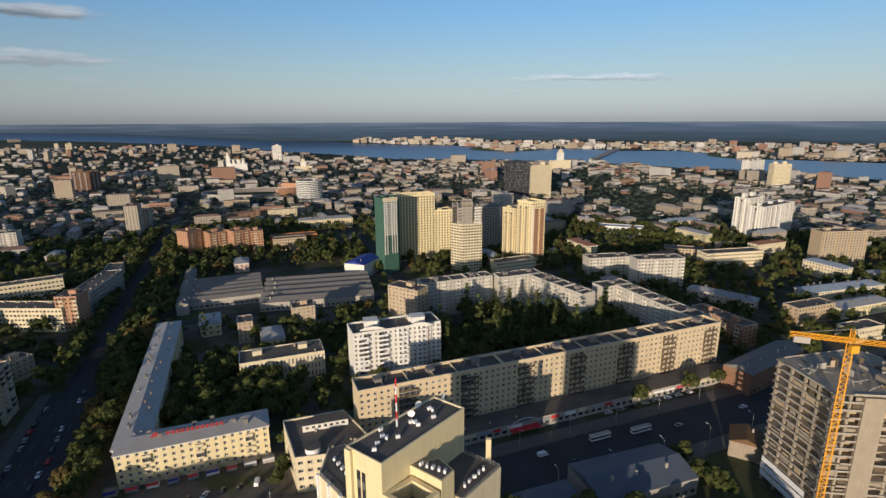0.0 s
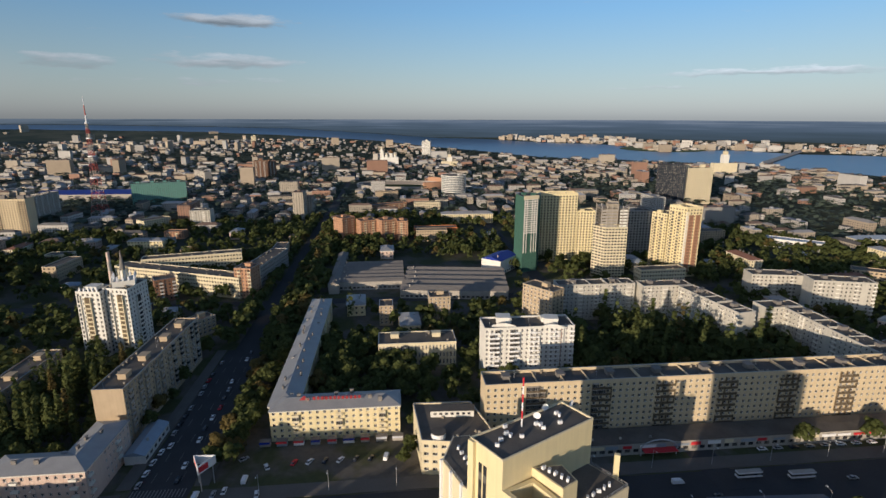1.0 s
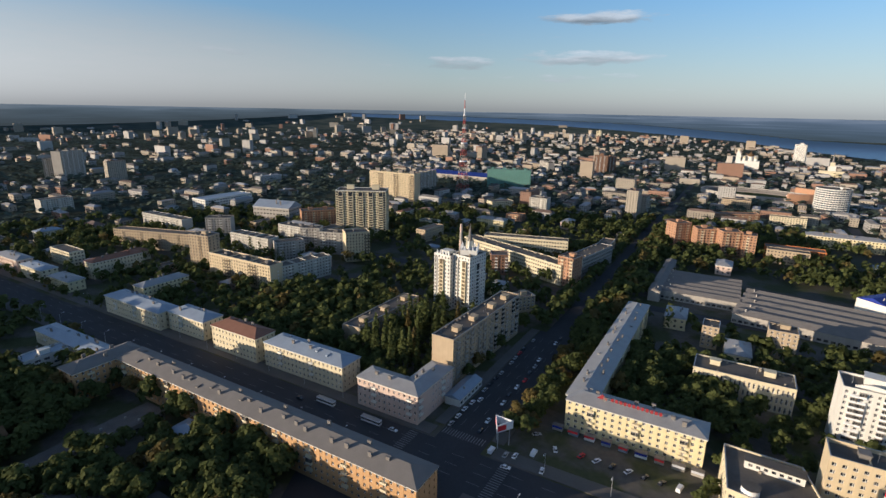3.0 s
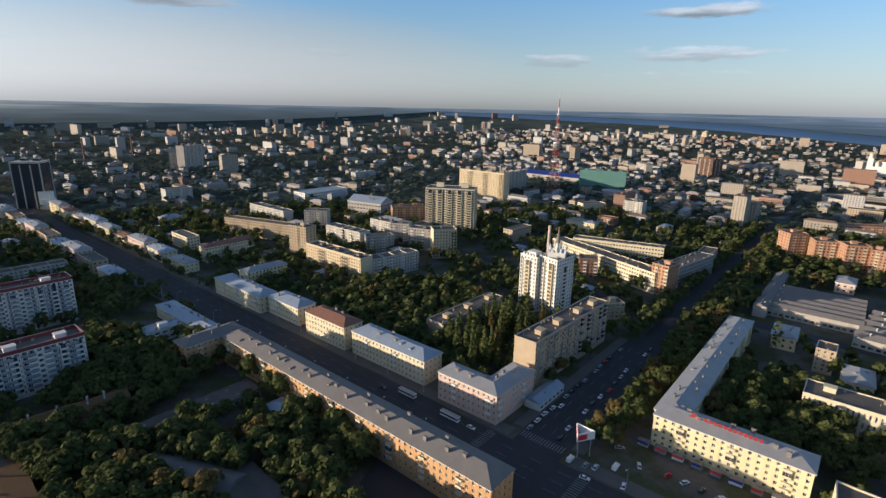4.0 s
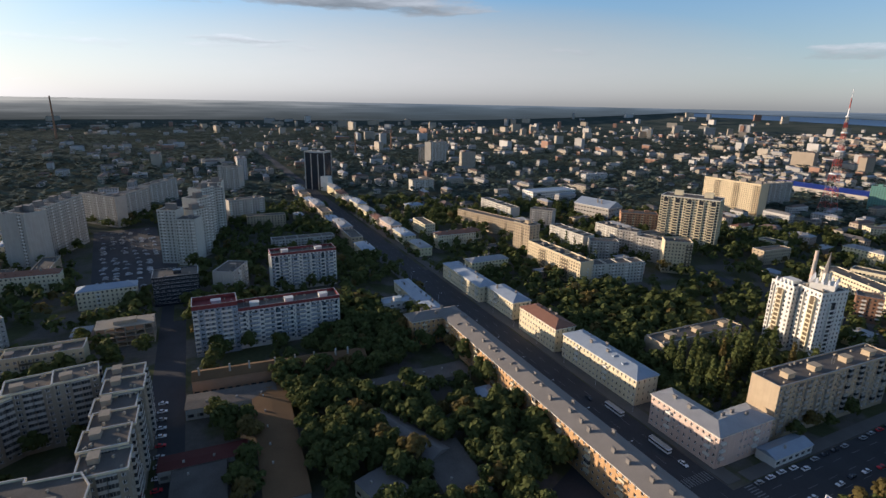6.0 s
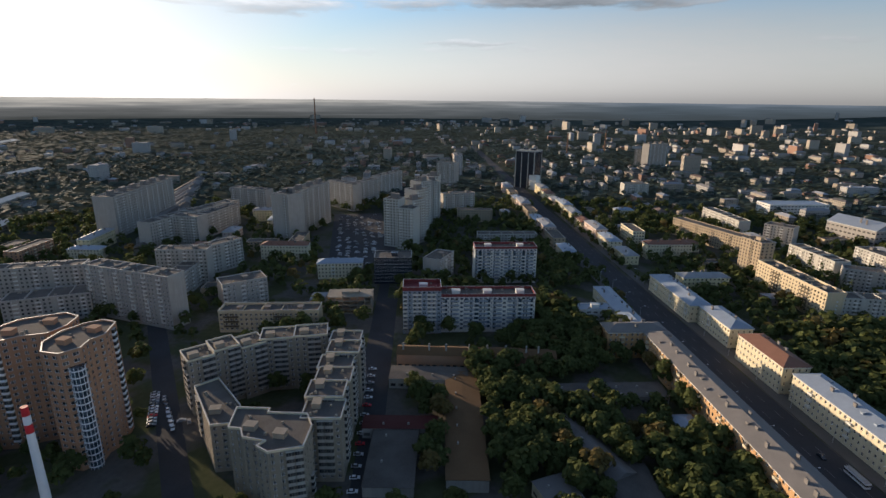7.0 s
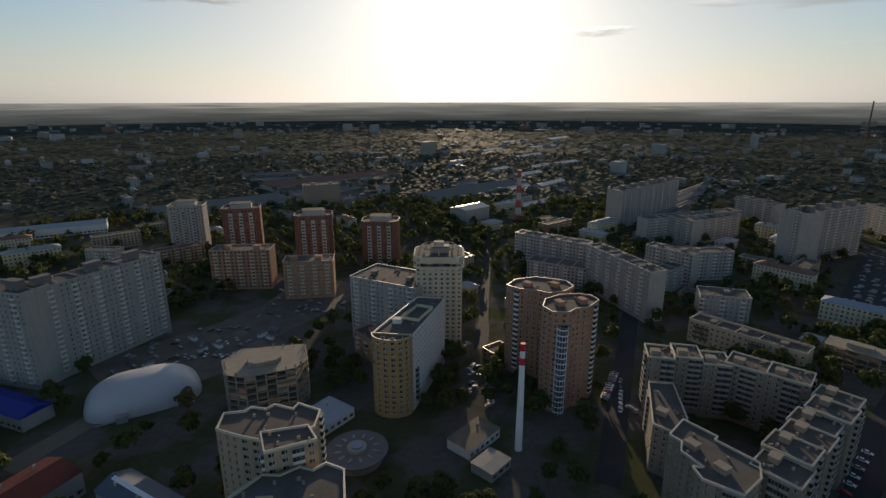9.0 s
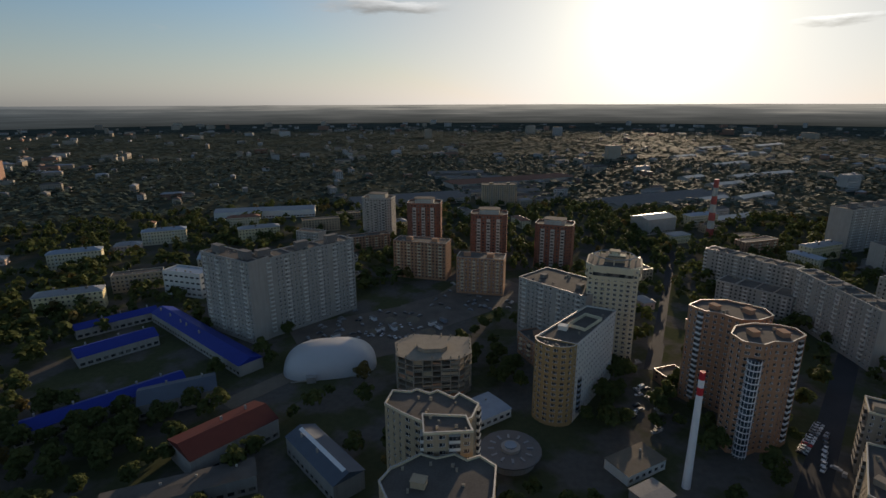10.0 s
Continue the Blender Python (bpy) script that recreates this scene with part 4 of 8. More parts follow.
def shed(label, at, length, width, rot, h, top, ridges):
    """A low hall: walls with a row of real openings, and one or more low gables."""
    x, y = at
    root = thing("hall", pose(x, y, 0, 0, 0, rot), label if len(label.split()) > 3 else label + " with plain walls", "hall")
    occupy(x, y, length, width, rot, 1.5)
    wall = "brown" if "villa" in label else "court" if "brown kiosk" in label else "panel_dark" if "roof and lit" in label or "dark" in label else "white" if "white" in label else "cream" if "cream" in label else "salmon" if "brick" in label else "panel"
    part("core", Shape().box(-length / 2 + 0.3, length / 2 - 0.3, -width / 2 + 0.3, width / 2 - 0.3, 0, h - 0.1), M["glass"], root)
    s = Shape()
    for e in (-1, 1):
        for z0, z1 in ((0, 1.2), (3.0, h)):
            s.box(-length / 2, length / 2, min(e * width / 2, e * (width / 2 - 0.3)), max(e * width / 2, e * (width / 2 - 0.3)), z0, z1)
        k = max(2, round(length / 4))
        for i in range(k + 1):
            xc = -length / 2 + i * length / k
            ya, yb = e * (width / 2 - 0.3), e * (width / 2 + 0.02)
            s.box(max(-length / 2, xc - 0.7), min(length / 2, xc + 0.7), min(ya, yb), max(ya, yb), 0, h)
        s.box(min(e * length / 2, e * (length / 2 - 0.3)), max(e * length / 2, e * (length / 2 - 0.3)), -width / 2 + 0.29, width / 2 - 0.29, 0, h)
    part("wall", s, M[wall], root)
    w1 = width / ridges
    flat = "flat" in label or "garage" in label or "workshop" in label
    for i in range(ridges):
        y0 = -width / 2 + i * w1
        r = Shape()
        up = 0.25 if flat else min(3.2, w1 * 0.2)
        a, b = length / 2 + 0.4, 0.35
        p_ = [(y0 - b, h), (y0 + w1 / 2, h + up), (y0 + w1 + b, h)]
        r.face((-a, *p_[0]), (a, *p_[0]), (a, *p_[1]), (-a, *p_[1])).face((-a, *p_[1]), (a, *p_[1]), (a, *p_[2]), (-a, *p_[2]))
        r.face((-a, *p_[0]), (-a, *p_[1]), (-a, *p_[2])).face((a, *p_[2]), (a, *p_[1]), (a, *p_[0])).face((-a, *p_[2]), (a, *p_[2]), (a, *p_[0]), (-a, *p_[0]))
        part("roof", r, M[top], root)
        rr_ = random.Random(int(x + y) + i)
        for k in range(min(5 if math.hypot(x, y) < 420 else 1, int(length / 14)) if "chimneys" not in label else 8):
            vx = -length / 2 + (k + 0.5) * 14 * (0.8 if "chimneys" in label else 1) + rr_.uniform(-3, 3)
            part("vent" if "chimneys" not in label else "chimney", Shape().box(vx - 0.45, vx + 0.45, y0 + w1 * 0.3 - 0.35, y0 + w1 * 0.3 + 0.35, h, h + up + (0.8 if "chimneys" not in label else 3.2)), M["panel"], root)
    # white strip that paints the sunlight lying along the ridge on one slope
    if "skylight" in label:
        part("skylight", Shape().face((-length / 2 + 2, -width * 0.12, h + min(3.2, width * 0.2) * 0.80 + 0.05), (length / 2 - 2, -width * 0.12, h + min(3.2, width * 0.2) * 0.80 + 0.05), (length / 2 - 2, 0, h + min(3.2, width * 0.2) + 0.05), (-length / 2 + 2, 0, h + min(3.2, width * 0.2) + 0.05)), M["whitepaint"], root)
    return root


# ---------------------------------------------------------------- buildings with outlines of their own


def loggias(root, a, b, at, width, z0, z1, core="glass", band="white", depth=0.9, fh=2.95, high=1.05):
    """A stack of loggias standing out from the wall a-b: a solid, mostly dark shaft in place of the openings, with a
    front at every storey.
    """
    a, b = Vector(a), Vector(b)
    u = (b - a).normalized()
    nrm = Vector((u.y, -u.x))
    c = a.lerp(b, at)
    nrm = nrm if nrm.dot(-c) > 0 else -nrm
    c = c - root.matrix_world.translation.to_2d()
    m = Matrix.Rotation(-root.matrix_world.to_euler().z, 2)
    c, u, nrm = m @ c, m @ u, m @ nrm
    part("loggia_shaft", Shape().obox(c, u, nrm, -width / 2, width / 2, -0.2, depth - 0.25, z0, z1), M[core], root, "solid shaft in place of loggia openings")
    fronts = Shape()
    for k in range(int((z1 - z0) / fh)):
        fronts.obox(c, u, nrm, -width / 2 - 0.15, width / 2 + 0.15, -0.1, depth, z0 + k * fh, z0 + k * fh + high)
    for e in (-1, 1):
        fronts.obox(c, u, nrm, e * width / 2 - 0.2, e * width / 2 + 0.2, -0.1, depth + 0.01, z0, z1)
    part("loggia_front", fronts, M[band], root, kind="stuff")


def long_side(x, y, length, width, rot, end=False):
    """The wall of a block that faces the drone, as two points."""
    c, d = math.cos(radians(rot)), math.sin(radians(rot))
    best = None
    for e in (-1, 1):
        pts = [(-length / 2, e * width / 2), (length / 2, e * width / 2)] if not end else [(e * length / 2, -width / 2), (e * length / 2, width / 2)]
        w_ = [(x + c * q - d * r, y + d * q + c * r) for q, r in pts]
        k = math.hypot((w_[0][0] + w_[1][0]) / 2, (w_[0][1] + w_[1][1]) / 2)
        if best is None or k < best[0]:
            best = (k, w_)
    return best[1]


def dressed(style, x, y, length, width, rot, h, spots, end_spots=(), core="glass", band="white", wide=3.2):
    root = block(style, x, y, length, width, rot, h)
    bpy.context.view_layer.update()
    for k in spots:
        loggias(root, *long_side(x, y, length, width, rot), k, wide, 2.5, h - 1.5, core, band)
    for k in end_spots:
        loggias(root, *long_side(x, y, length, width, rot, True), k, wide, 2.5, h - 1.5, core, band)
    return root


# court of cream flats in stepped sections: back wing, long side wing, front tower, low wing


def wing(style, line, width, h, length, label):
    """Joined stair sections along a line, each set a little forward or back and up or down."""
    k = 0
    for a, b in zip(line, line[1:]):
        a, b = Vector(a), Vector(b)
        n = max(1, round((b - a).length / length))
        u = (b - a).normalized()
        v = Vector((-u.y, u.x))
        for i in range(n):
            p, q = a.lerp(b, i / n) + u * 0.03, a.lerp(b, (i + 1) / n) - u * 0.03
            off = (0.0, 1.3, -0.6, 0.9)[k % 4]
            ring = [p + v * (off - width / 2), q + v * (off - width / 2), q + v * (off + width / 2), p + v * (off + width / 2)]
            poly_block(style, [tuple(r) for r in ring], h + (0.0, 0.9, -0.5, 0.4, 1.2)[k % 5], label, huts=1)
            k += 1


wing("panel_court", [(-173, -191), (-205, -171), (-222, -141)], 14, 29, 15, "cream panel flats of a stepped courtyard wing")
wing("panel_court", [(-226, -131), (-151, -103)], 16, 29, 14, "cream panel flats of a long stepped wing")
poly_block("panel_court", [(-146, -137), (-150, -124), (-147.5, -123), (-152, -108), (-146, -102), (-134, -98), (-127, -108), (-128.5, -114), (-132, -113), (-131, -122), (-135, -126), (-134, -131)], 29.5, "cream panel tower at the end of a court", huts=2)
poly_block("panel_court", [(-162, -175), (-172, -170), (-157, -145), (-146, -138), (-141, -147)], 22, "lower cream panel wing of a court", huts=1)

# two salmon brick towers with toothed outlines
poly_block("brickt", [(-121, -245), (-125, -237), (-131, -234), (-137, -226), (-146, -226), (-155, -231), (-156, -240), (-151, -245), (-143, -252), (-130, -252)], 51, "salmon brick tower with a toothed round outline")
poly_block("brickt", [(-122, -207), (-123, -199), (-130, -196), (-136, -199), (-142, -198), (-153, -205), (-153, -212), (-148, -216), (-138, -218), (-128, -215)], 53, "salmon brick tower with a glazed balcony shaft")
shaft = thing("balcony_shaft", pose(-127.5, -196.5, 0), "white glazed round balcony shaft on a brick tower", "balcony")
part("glazing", Shape().prism([(2.6 * math.cos(k * math.tau / 16), 2.6 * math.sin(k * math.tau / 16)) for k in range(16)], 0, 47), M["glass_blue"], shaft)
for k in range(16):
    z = 1 + k * 2.95
    part("band", Shape().prism([(2.8 * math.cos(j * math.tau / 16), 2.8 * math.sin(j * math.tau / 16)) for j in range(16)], z, z + 0.5), M["whitepaint"], shaft)
for k in range(12):
    a = k * math.tau / 12
    part("post", Shape().bar((2.72 * math.cos(a), 2.72 * math.sin(a), 0), (2.72 * math.cos(a), 2.72 * math.sin(a), 47), 0.12), M["whitepaint"], shaft)

# block of flats with one rounded end
left, right = Vector((-42, -230)), Vector((-60, -221))
mid, side = (left + right) / 2, (left - right) / 2
toward = Vector((-side.y, side.x)).normalized()
if toward.dot(-mid) < 0:
    toward = -toward
cap = [tuple(mid + side * math.cos(k * math.pi / 8) + toward * side.length * 0.75 * math.sin(k * math.pi / 8)) for k in range(9)]
poly_block("round", cap, 41, "yellow brick rounded end of a block of flats", huts=0)
back_l, back_r = left + (Vector((-77, -270)) - left).normalized() * 0.1, right + (Vector((-91, -263)) - right).normalized() * 0.1
poly_block("roundwing", [tuple(back_l), tuple(back_r), (-91, -263), (-77, -270)], 40.6, "white long wing of a round-ended block of flats", huts=1)
frame2 = thing("roof_frame", pose(-70, -246, 41.2, 0, 0, 48), "pale parapet frame round a roof terrace", "parapet")
for a in (-1, 1):
    part("rail", Shape().box(-9, 9, a * 4.6 - 0.2, a * 4.6 + 0.2, 0, 1.6), M["cream"], frame2)
    part("rail", Shape().box(a * 9 - 0.2, a * 9 + 0.2, -4.4, 4.4, 0, 1.6), M["cream"], frame2)

# two beige towers with toothed parapets
poly_block("beige_near", [(23, -165), (21, -174), (14, -173), (12, -175), (7, -172), (4, -174), (-2, -169), (-4, -172), (-11, -165), (-8, -156), (-1, -153), (9, -154), (16, -159)], 45, huts=0)
poly_block("beige_near", [(9, -155.5), (-6, -154.5), (-8, -146), (8, -144.5)], 47, "beige stair tower joined to a tower block", huts=0)
poly_block("beige_near", [(21, -131), (18, -137), (15, -139), (9, -144), (4, -142), (-2, -144), (-6, -141), (-10, -143), (-15, -138), (-13, -124), (2, -118), (17, -122)], 40, huts=1)

# white twin tower with spired crown
A_, B_, C_ = (Vector(polar_xy(*q)) for q in ((50.3, 380), (48.3, 368), (46.5, 386)))
E_, F_ = Vector(polar_xy(52.4, 385)), Vector(polar_xy(50.55, 375))
deep = (F_ - E_).normalized()
deep = Vector((-deep.y, deep.x)) if Vector((-deep.y, deep.x)).dot(F_) > 0 else Vector((deep.y, -deep.x))
tw_l = poly_block("white_v", [tuple(q) for q in (E_, F_, F_ + deep * 15, E_ + deep * 15)], 43, "white tower of flats with glazed loggias", huts=0)
tw_r = poly_block("white_v", [tuple(q) for q in (A_, B_, C_, A_ + C_ - B_)], 44, huts=0)
bpy.context.view_layer.update()
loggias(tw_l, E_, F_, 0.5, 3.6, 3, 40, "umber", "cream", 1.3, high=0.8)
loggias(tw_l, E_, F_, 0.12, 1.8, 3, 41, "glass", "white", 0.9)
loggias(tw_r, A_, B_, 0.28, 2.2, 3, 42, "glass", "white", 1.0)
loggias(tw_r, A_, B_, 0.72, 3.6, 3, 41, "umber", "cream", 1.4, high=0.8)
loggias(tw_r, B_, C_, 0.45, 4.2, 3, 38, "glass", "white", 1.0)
crown = thing("rooftop_spire", pose(*((A_ + C_) / 2), 44.2, 0, 0, 42), "white stepped crown with finials and a spire on a tower", "spire")
part("drum", Shape().box(-6.4, 6.4, -6.4, 6.4, 0, 4.0), M["white"], crown)
part("drum", Shape().prism([(2.6 * math.cos(k * math.tau / 8), 2.6 * math.sin(k * math.tau / 8)) for k in range(8)], 4.0, 10), M["white"], crown)
for k in range(8):
    part("lantern_post", Shape().bar((2.75 * math.cos(k * math.tau / 8), 2.75 * math.sin(k * math.tau / 8), 4), (2.75 * math.cos(k * math.tau / 8), 2.75 * math.sin(k * math.tau / 8), 11), 0.25), M["cream"], crown)
part("spire", Shape().bar((0, 0, 10), (0, 0, 23), 1.9, 0.08, 8), M["slate"], crown, "grey pointed spire")
for k in range(5):
    for a, b in ((-6.2, -6.2 + k * 3.1), (6.2, -6.2 + k * 3.1), (-6.2 + k * 3.1, -6.2), (-6.2 + k * 3.1, 6.2)):
        if k < 4 or abs(a) == 6.2 and b != -a:
            part("finial", Shape().box(a - 0.55, a + 0.55, b - 0.55, b + 0.55, 4.0, 5.6).bar((a, b, 5.6), (a, b, 7.4), 0.6, 0.1, 6), M["whitepaint"], crown)
crest = thing("rooftop_crest", pose(*((E_ + F_) / 2 + deep * 6), 43.9, 0, 0, math.degrees(math.atan2((F_ - E_).y, (F_ - E_).x))), "white rooftop crest with finials on a tower", "rooftop crest")
part("drum", Shape().box(-4, 4, -3, 4, -0.1, 2.2), M["white"], crest)
for k in range(5):
    part("finial", Shape().box(-5.6 + k * 2.8, -4.6 + k * 2.8, -5.9, -4.9, -0.9, 1.0).bar((-5.1 + k * 2.8, -5.4, 1.0), (-5.1 + k * 2.8, -5.4, 2.6), 0.5, 0.1, 6), M["whitepaint"], crest)

# high-rise in green netting: a netted shell with an open white corner strip
root = poly_block("green", [(-70, 520), (-59, 501), (-46, 512), (-46, 532), (-62, 536)], 75, "high-rise half wrapped in green scaffold net")
strip = thing("facade_strip", pose(-58.6, 500.4, 0, 0, 0, 40.5), "white unfinished facade strip with open window holes", "facade")
for k in range(25):
    part("sill_band", Shape().box(0.6, 15.2, -0.6, 0.0, 20 + k * 2.2, 20.9 + k * 2.2), M["white"] if k > 8 else M["net"], strip)
for a in (0.6, 3.4, 9.2, 12.2, 15.0):
    part("pier", Shape().box(a - 0.35, a + 0.35, -0.62, 0, 20, 75), M["white"], strip)
part("cap", Shape().box(-0.6, 16.4, -0.8, 0.4, 73.5, 77), M["cream"], strip)

# pale high-rise still being built, its top storeys grey and open
poly_block("dotted", [(-47.5, 548), (-10, 563), (-16, 579), (-54, 564)], 71, "tall yellow high-rise with square window grid", huts=1, parapet=2.4)
poly_block("dotted", [(-9.5, 563.5), (9, 568), (5, 585), (-13, 580)], 53, "lower yellow wing of a high-rise with square windows", huts=1, parapet=1.6)
poly_block("dotted_d", [(40, 588), (69, 598), (64, 615), (35, 605)], 52, "grey-brown high-rise with square window grid", huts=1)
R_ = [Vector(q) for q in ((64, 557), (76.5, 545), (88, 557), (76, 569))]
yl = poly_block("yellow_t", [tuple(q) for q in R_], 58, "pale yellow lower high-rise of flats", huts=1)
Q_ = [Vector(q) for q in ((77.5, 541), (91, 528), (106, 536), (94, 553))]
yr = poly_block("yellow_t", [tuple(q) for q in Q_], 67, "pale yellow high-rise with dark red loggia shafts", huts=1, parapet=2.0)
bpy.context.view_layer.update()
for k in (0.3, 0.7):
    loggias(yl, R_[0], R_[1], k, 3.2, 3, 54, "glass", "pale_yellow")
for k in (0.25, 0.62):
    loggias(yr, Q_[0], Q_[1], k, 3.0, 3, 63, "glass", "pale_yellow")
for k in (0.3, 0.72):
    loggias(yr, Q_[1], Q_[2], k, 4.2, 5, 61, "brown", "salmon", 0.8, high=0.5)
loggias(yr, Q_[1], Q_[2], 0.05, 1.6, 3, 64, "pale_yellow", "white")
ring = [(7, 508), (18, 499), (38, 506), (33, 524), (11, 526)]
poly_block("dotted_p", ring, 50, "pale unfinished high-rise with long window bands")
upper = thing("open_storeys", pose(23, 513.5, 50.3, 0, 0, 17), "grey open concrete storeys on an unfinished high-rise", "building")
for k in range(7):
    part("slab", Shape().box(-13, 13, -9, 9, 2.9 * k, 2.9 * k + 0.35), M["concrete"], upper)
for k in range(7):
    for a in range(6):
        for b in (-8.4, 8.4):
            part("column", Shape().box(-12.5 + a * 5.0 - 0.3, -12.5 + a * 5.0 + 0.3, b - 0.3, b + 0.3, 2.9 * k + 0.35, 2.9 * k + 2.9), M["panel"], upper)
part("core", Shape().box(-5, 5, -4, 4, 0.3, 21.5), M["concrete"], upper)
for a, b in ((-12, 2), (5, 12)):
    for k in range(6):
        part("infill", Shape().box(a, b, -8.3, -8.0, 2.9 * k + 0.36, 2.9 * k + 2.0), M["panel_dark" if a < 0 else "white"], upper)

# yellow public building beside the street: windowless hall over lower roofs
hall = thing("theatre_hall", pose(0, 0, 0), "pale yellow windowless hall with dark flat roof", "building")
part("wall", Shape().prism(anticlockwise([(-31, 144), (-19, 135), (7, 166), (-4, 174)]), 0, 50), M["pale_yellow"], hall)
part("roof", Shape().prism(inset(anticlockwise([(-31, 144), (-19, 135), (7, 166), (-4, 174)]), 0.5), 50.0, 50.15), M["bitumen"], hall)
rim = Shape()
rr = anticlockwise([(-31, 144), (-19, 135), (7, 166), (-4, 174)])
for i in range(4):
    a, b = Vector(rr[i]), Vector(rr[(i + 1) % 4])
    u = (b - a).normalized()
    rim.obox((a + b) / 2, u, (u.y, -u.x), -(b - a).length / 2, (b - a).length / 2, -0.4, 0.06, 50, 50.7 + i * 0.01)
part("parapet", rim, M["cream"], hall)
d = (Vector((-19, 135)) - Vector((-31, 144))).normalized()
for k in (5.0, 7.2):
    c = Vector((-31, 144)) + d * k
    o_n = Vector((d.y, -d.x))
    o_n = o_n if o_n.dot(-c) > 0 else -o_n
    part("tall_window", Shape().obox(c, d, o_n, -0.8, 0.8, -0.2, 0.06, 20, 44), M["glass"], hall, "tall dark window slot")
part("fin", Shape().obox(Vector((-31, 144)) + d * 1.5, d, o_n, -1.3, 1.3, 0, 1.2, 0, 50.4), M["pale_yellow"], hall)
part("lower_block", Shape().prism(anticlockwise([(-11, 144.5), (-2, 148.5), (3, 142), (-1, 137)]), 0, 43), M["pale_yellow"], hall)
part("lower_roof", Shape().prism(inset(anticlockwise([(-11, 144.5), (-2, 148.5), (3, 142), (-1, 137)]), 0.5), 43, 43.12), M["bitumen"], hall)
boxr = anticlockwise([(-19, 135), (-10.5, 143.5), (-1.5, 136), (-9, 128)])
for i in range(4):
    a, b = Vector(boxr[i]), Vector(boxr[(i + 1) % 4])
    u = (b - a).normalized()
    part("court_wall", Shape().obox((a + b) / 2, u, (u.y, -u.x), -(b - a).length / 2, (b - a).length / 2 - 1.5, -1.5, 0.0, 0, 40 + 0.02 * i), M["pale_yellow"], hall)
part("court_floor", Shape().prism(inset(boxr, 1.4), 30, 34), M["paving"], hall)
part("side_wing", Shape().prism(anticlockwise([(3, 168), (14, 160.5), (19.5, 157), (6, 141), (3.5, 142.5), (-1.5, 148.8)]), 0, 33), M["cream"], hall)
part("side_roof", Shape().prism(inset(anticlockwise([(3, 168), (14, 160.5), (19.5, 157), (6, 141), (3.5, 142.5), (-1.5, 148.8)]), 0.4), 33, 33.15), M["bitumen"], hall)
part("pillar", Shape().box(14.6, 16.4, 161.2, 162.6, 30, 41), M["pale_yellow"], hall, "pale yellow free-standing pillar")
part("left_wing", Shape().prism(anticlockwise([(-44, 172), (-38, 175), (-27, 157), (-31, 144.5), (-34, 146), (-44, 157)]), 0, 30), M["cream"], hall)
part("left_roof", Shape().prism(inset(anticlockwise([(-44, 172), (-38, 175), (-27, 157), (-31, 144.5), (-34, 146), (-44, 157)]), 0.5), 30, 30.15), M["bitumen"], hall)
for k, (a, b) in enumerate(((-44, 157), (-39, 151.5), (-34, 146.4))):
    part("buttress", Shape().obox((a, b), (0.68, -0.73), (-0.73, -0.68), -0.5, 0.5, -0.1, 0.9, 0, 30.6), M["whitepaint"], hall)
occupy(-12, 155, 60, 40, 50, 2)
rnd = random.Random(3)
units = []
for k in range(12):
    q = Vector((-25, 143)).lerp(Vector((0, 168)), rnd.random()) + Vector((rnd.uniform(-4, 4), rnd.uniform(-3, 3)))
    units.append((q.x, q.y, 50.15))
units += [(-7.5 + 1.9 * k, 144.5 - 0.9 * k, 43.12) for k in range(5)] + [(6.5 + 1.7 * k, 147 + 2.1 * k, 33.15) for k in range(5)] + [(-40 + 1.9 * k, 165 - 2.6 * k, 30.15) for k in range(4)]
for ux, uy, uz in units:
    cool = thing("air_conditioner", pose(ux, uy, uz, 0, 0, rnd.uniform(0, 90)), "white rooftop air conditioner with round grille", "air conditioner", "rooftop air conditioners")
    part("case", Shape().box(-0.7, 0.7, -0.4, 0.4, 0.1, 1.2), M["whitepaint"], cool)
    part("grille", Shape().prism([(0.4 * math.cos(j * math.tau / 12), 0.3 * math.sin(j * math.tau / 12)) for j in range(12)], 1.2, 1.27), M["steel"], cool)
    part("foot", Shape().box(-0.6, 0.6, -0.3, 0.3, 0, 0.1), M["steel"], cool)
rails = Shape()
for (ax, ay), (bx, by), z in (((6, 141.4), (19, 157), 33.15), ((19, 157), (4, 167.4), 33.15), ((-43.6, 157.2), (-34, 146.6), 30.15), ((-43.6, 157.2), (-43.6, 171.6), 30.15)):
    for e in (0.5, 1.0):
        rails.bar((ax, ay, z + e), (bx, by, z + e), 0.05)
    for k in range(9):
        t_ = k / 8
        rails.bar((ax + (bx - ax) * t_, ay + (by - ay) * t_, z), (ax + (bx - ax) * t_, ay + (by - ay) * t_, z + 1.05), 0.05)
part("roof_railing", rails, M["steel"], hall, "thin steel roof railing")
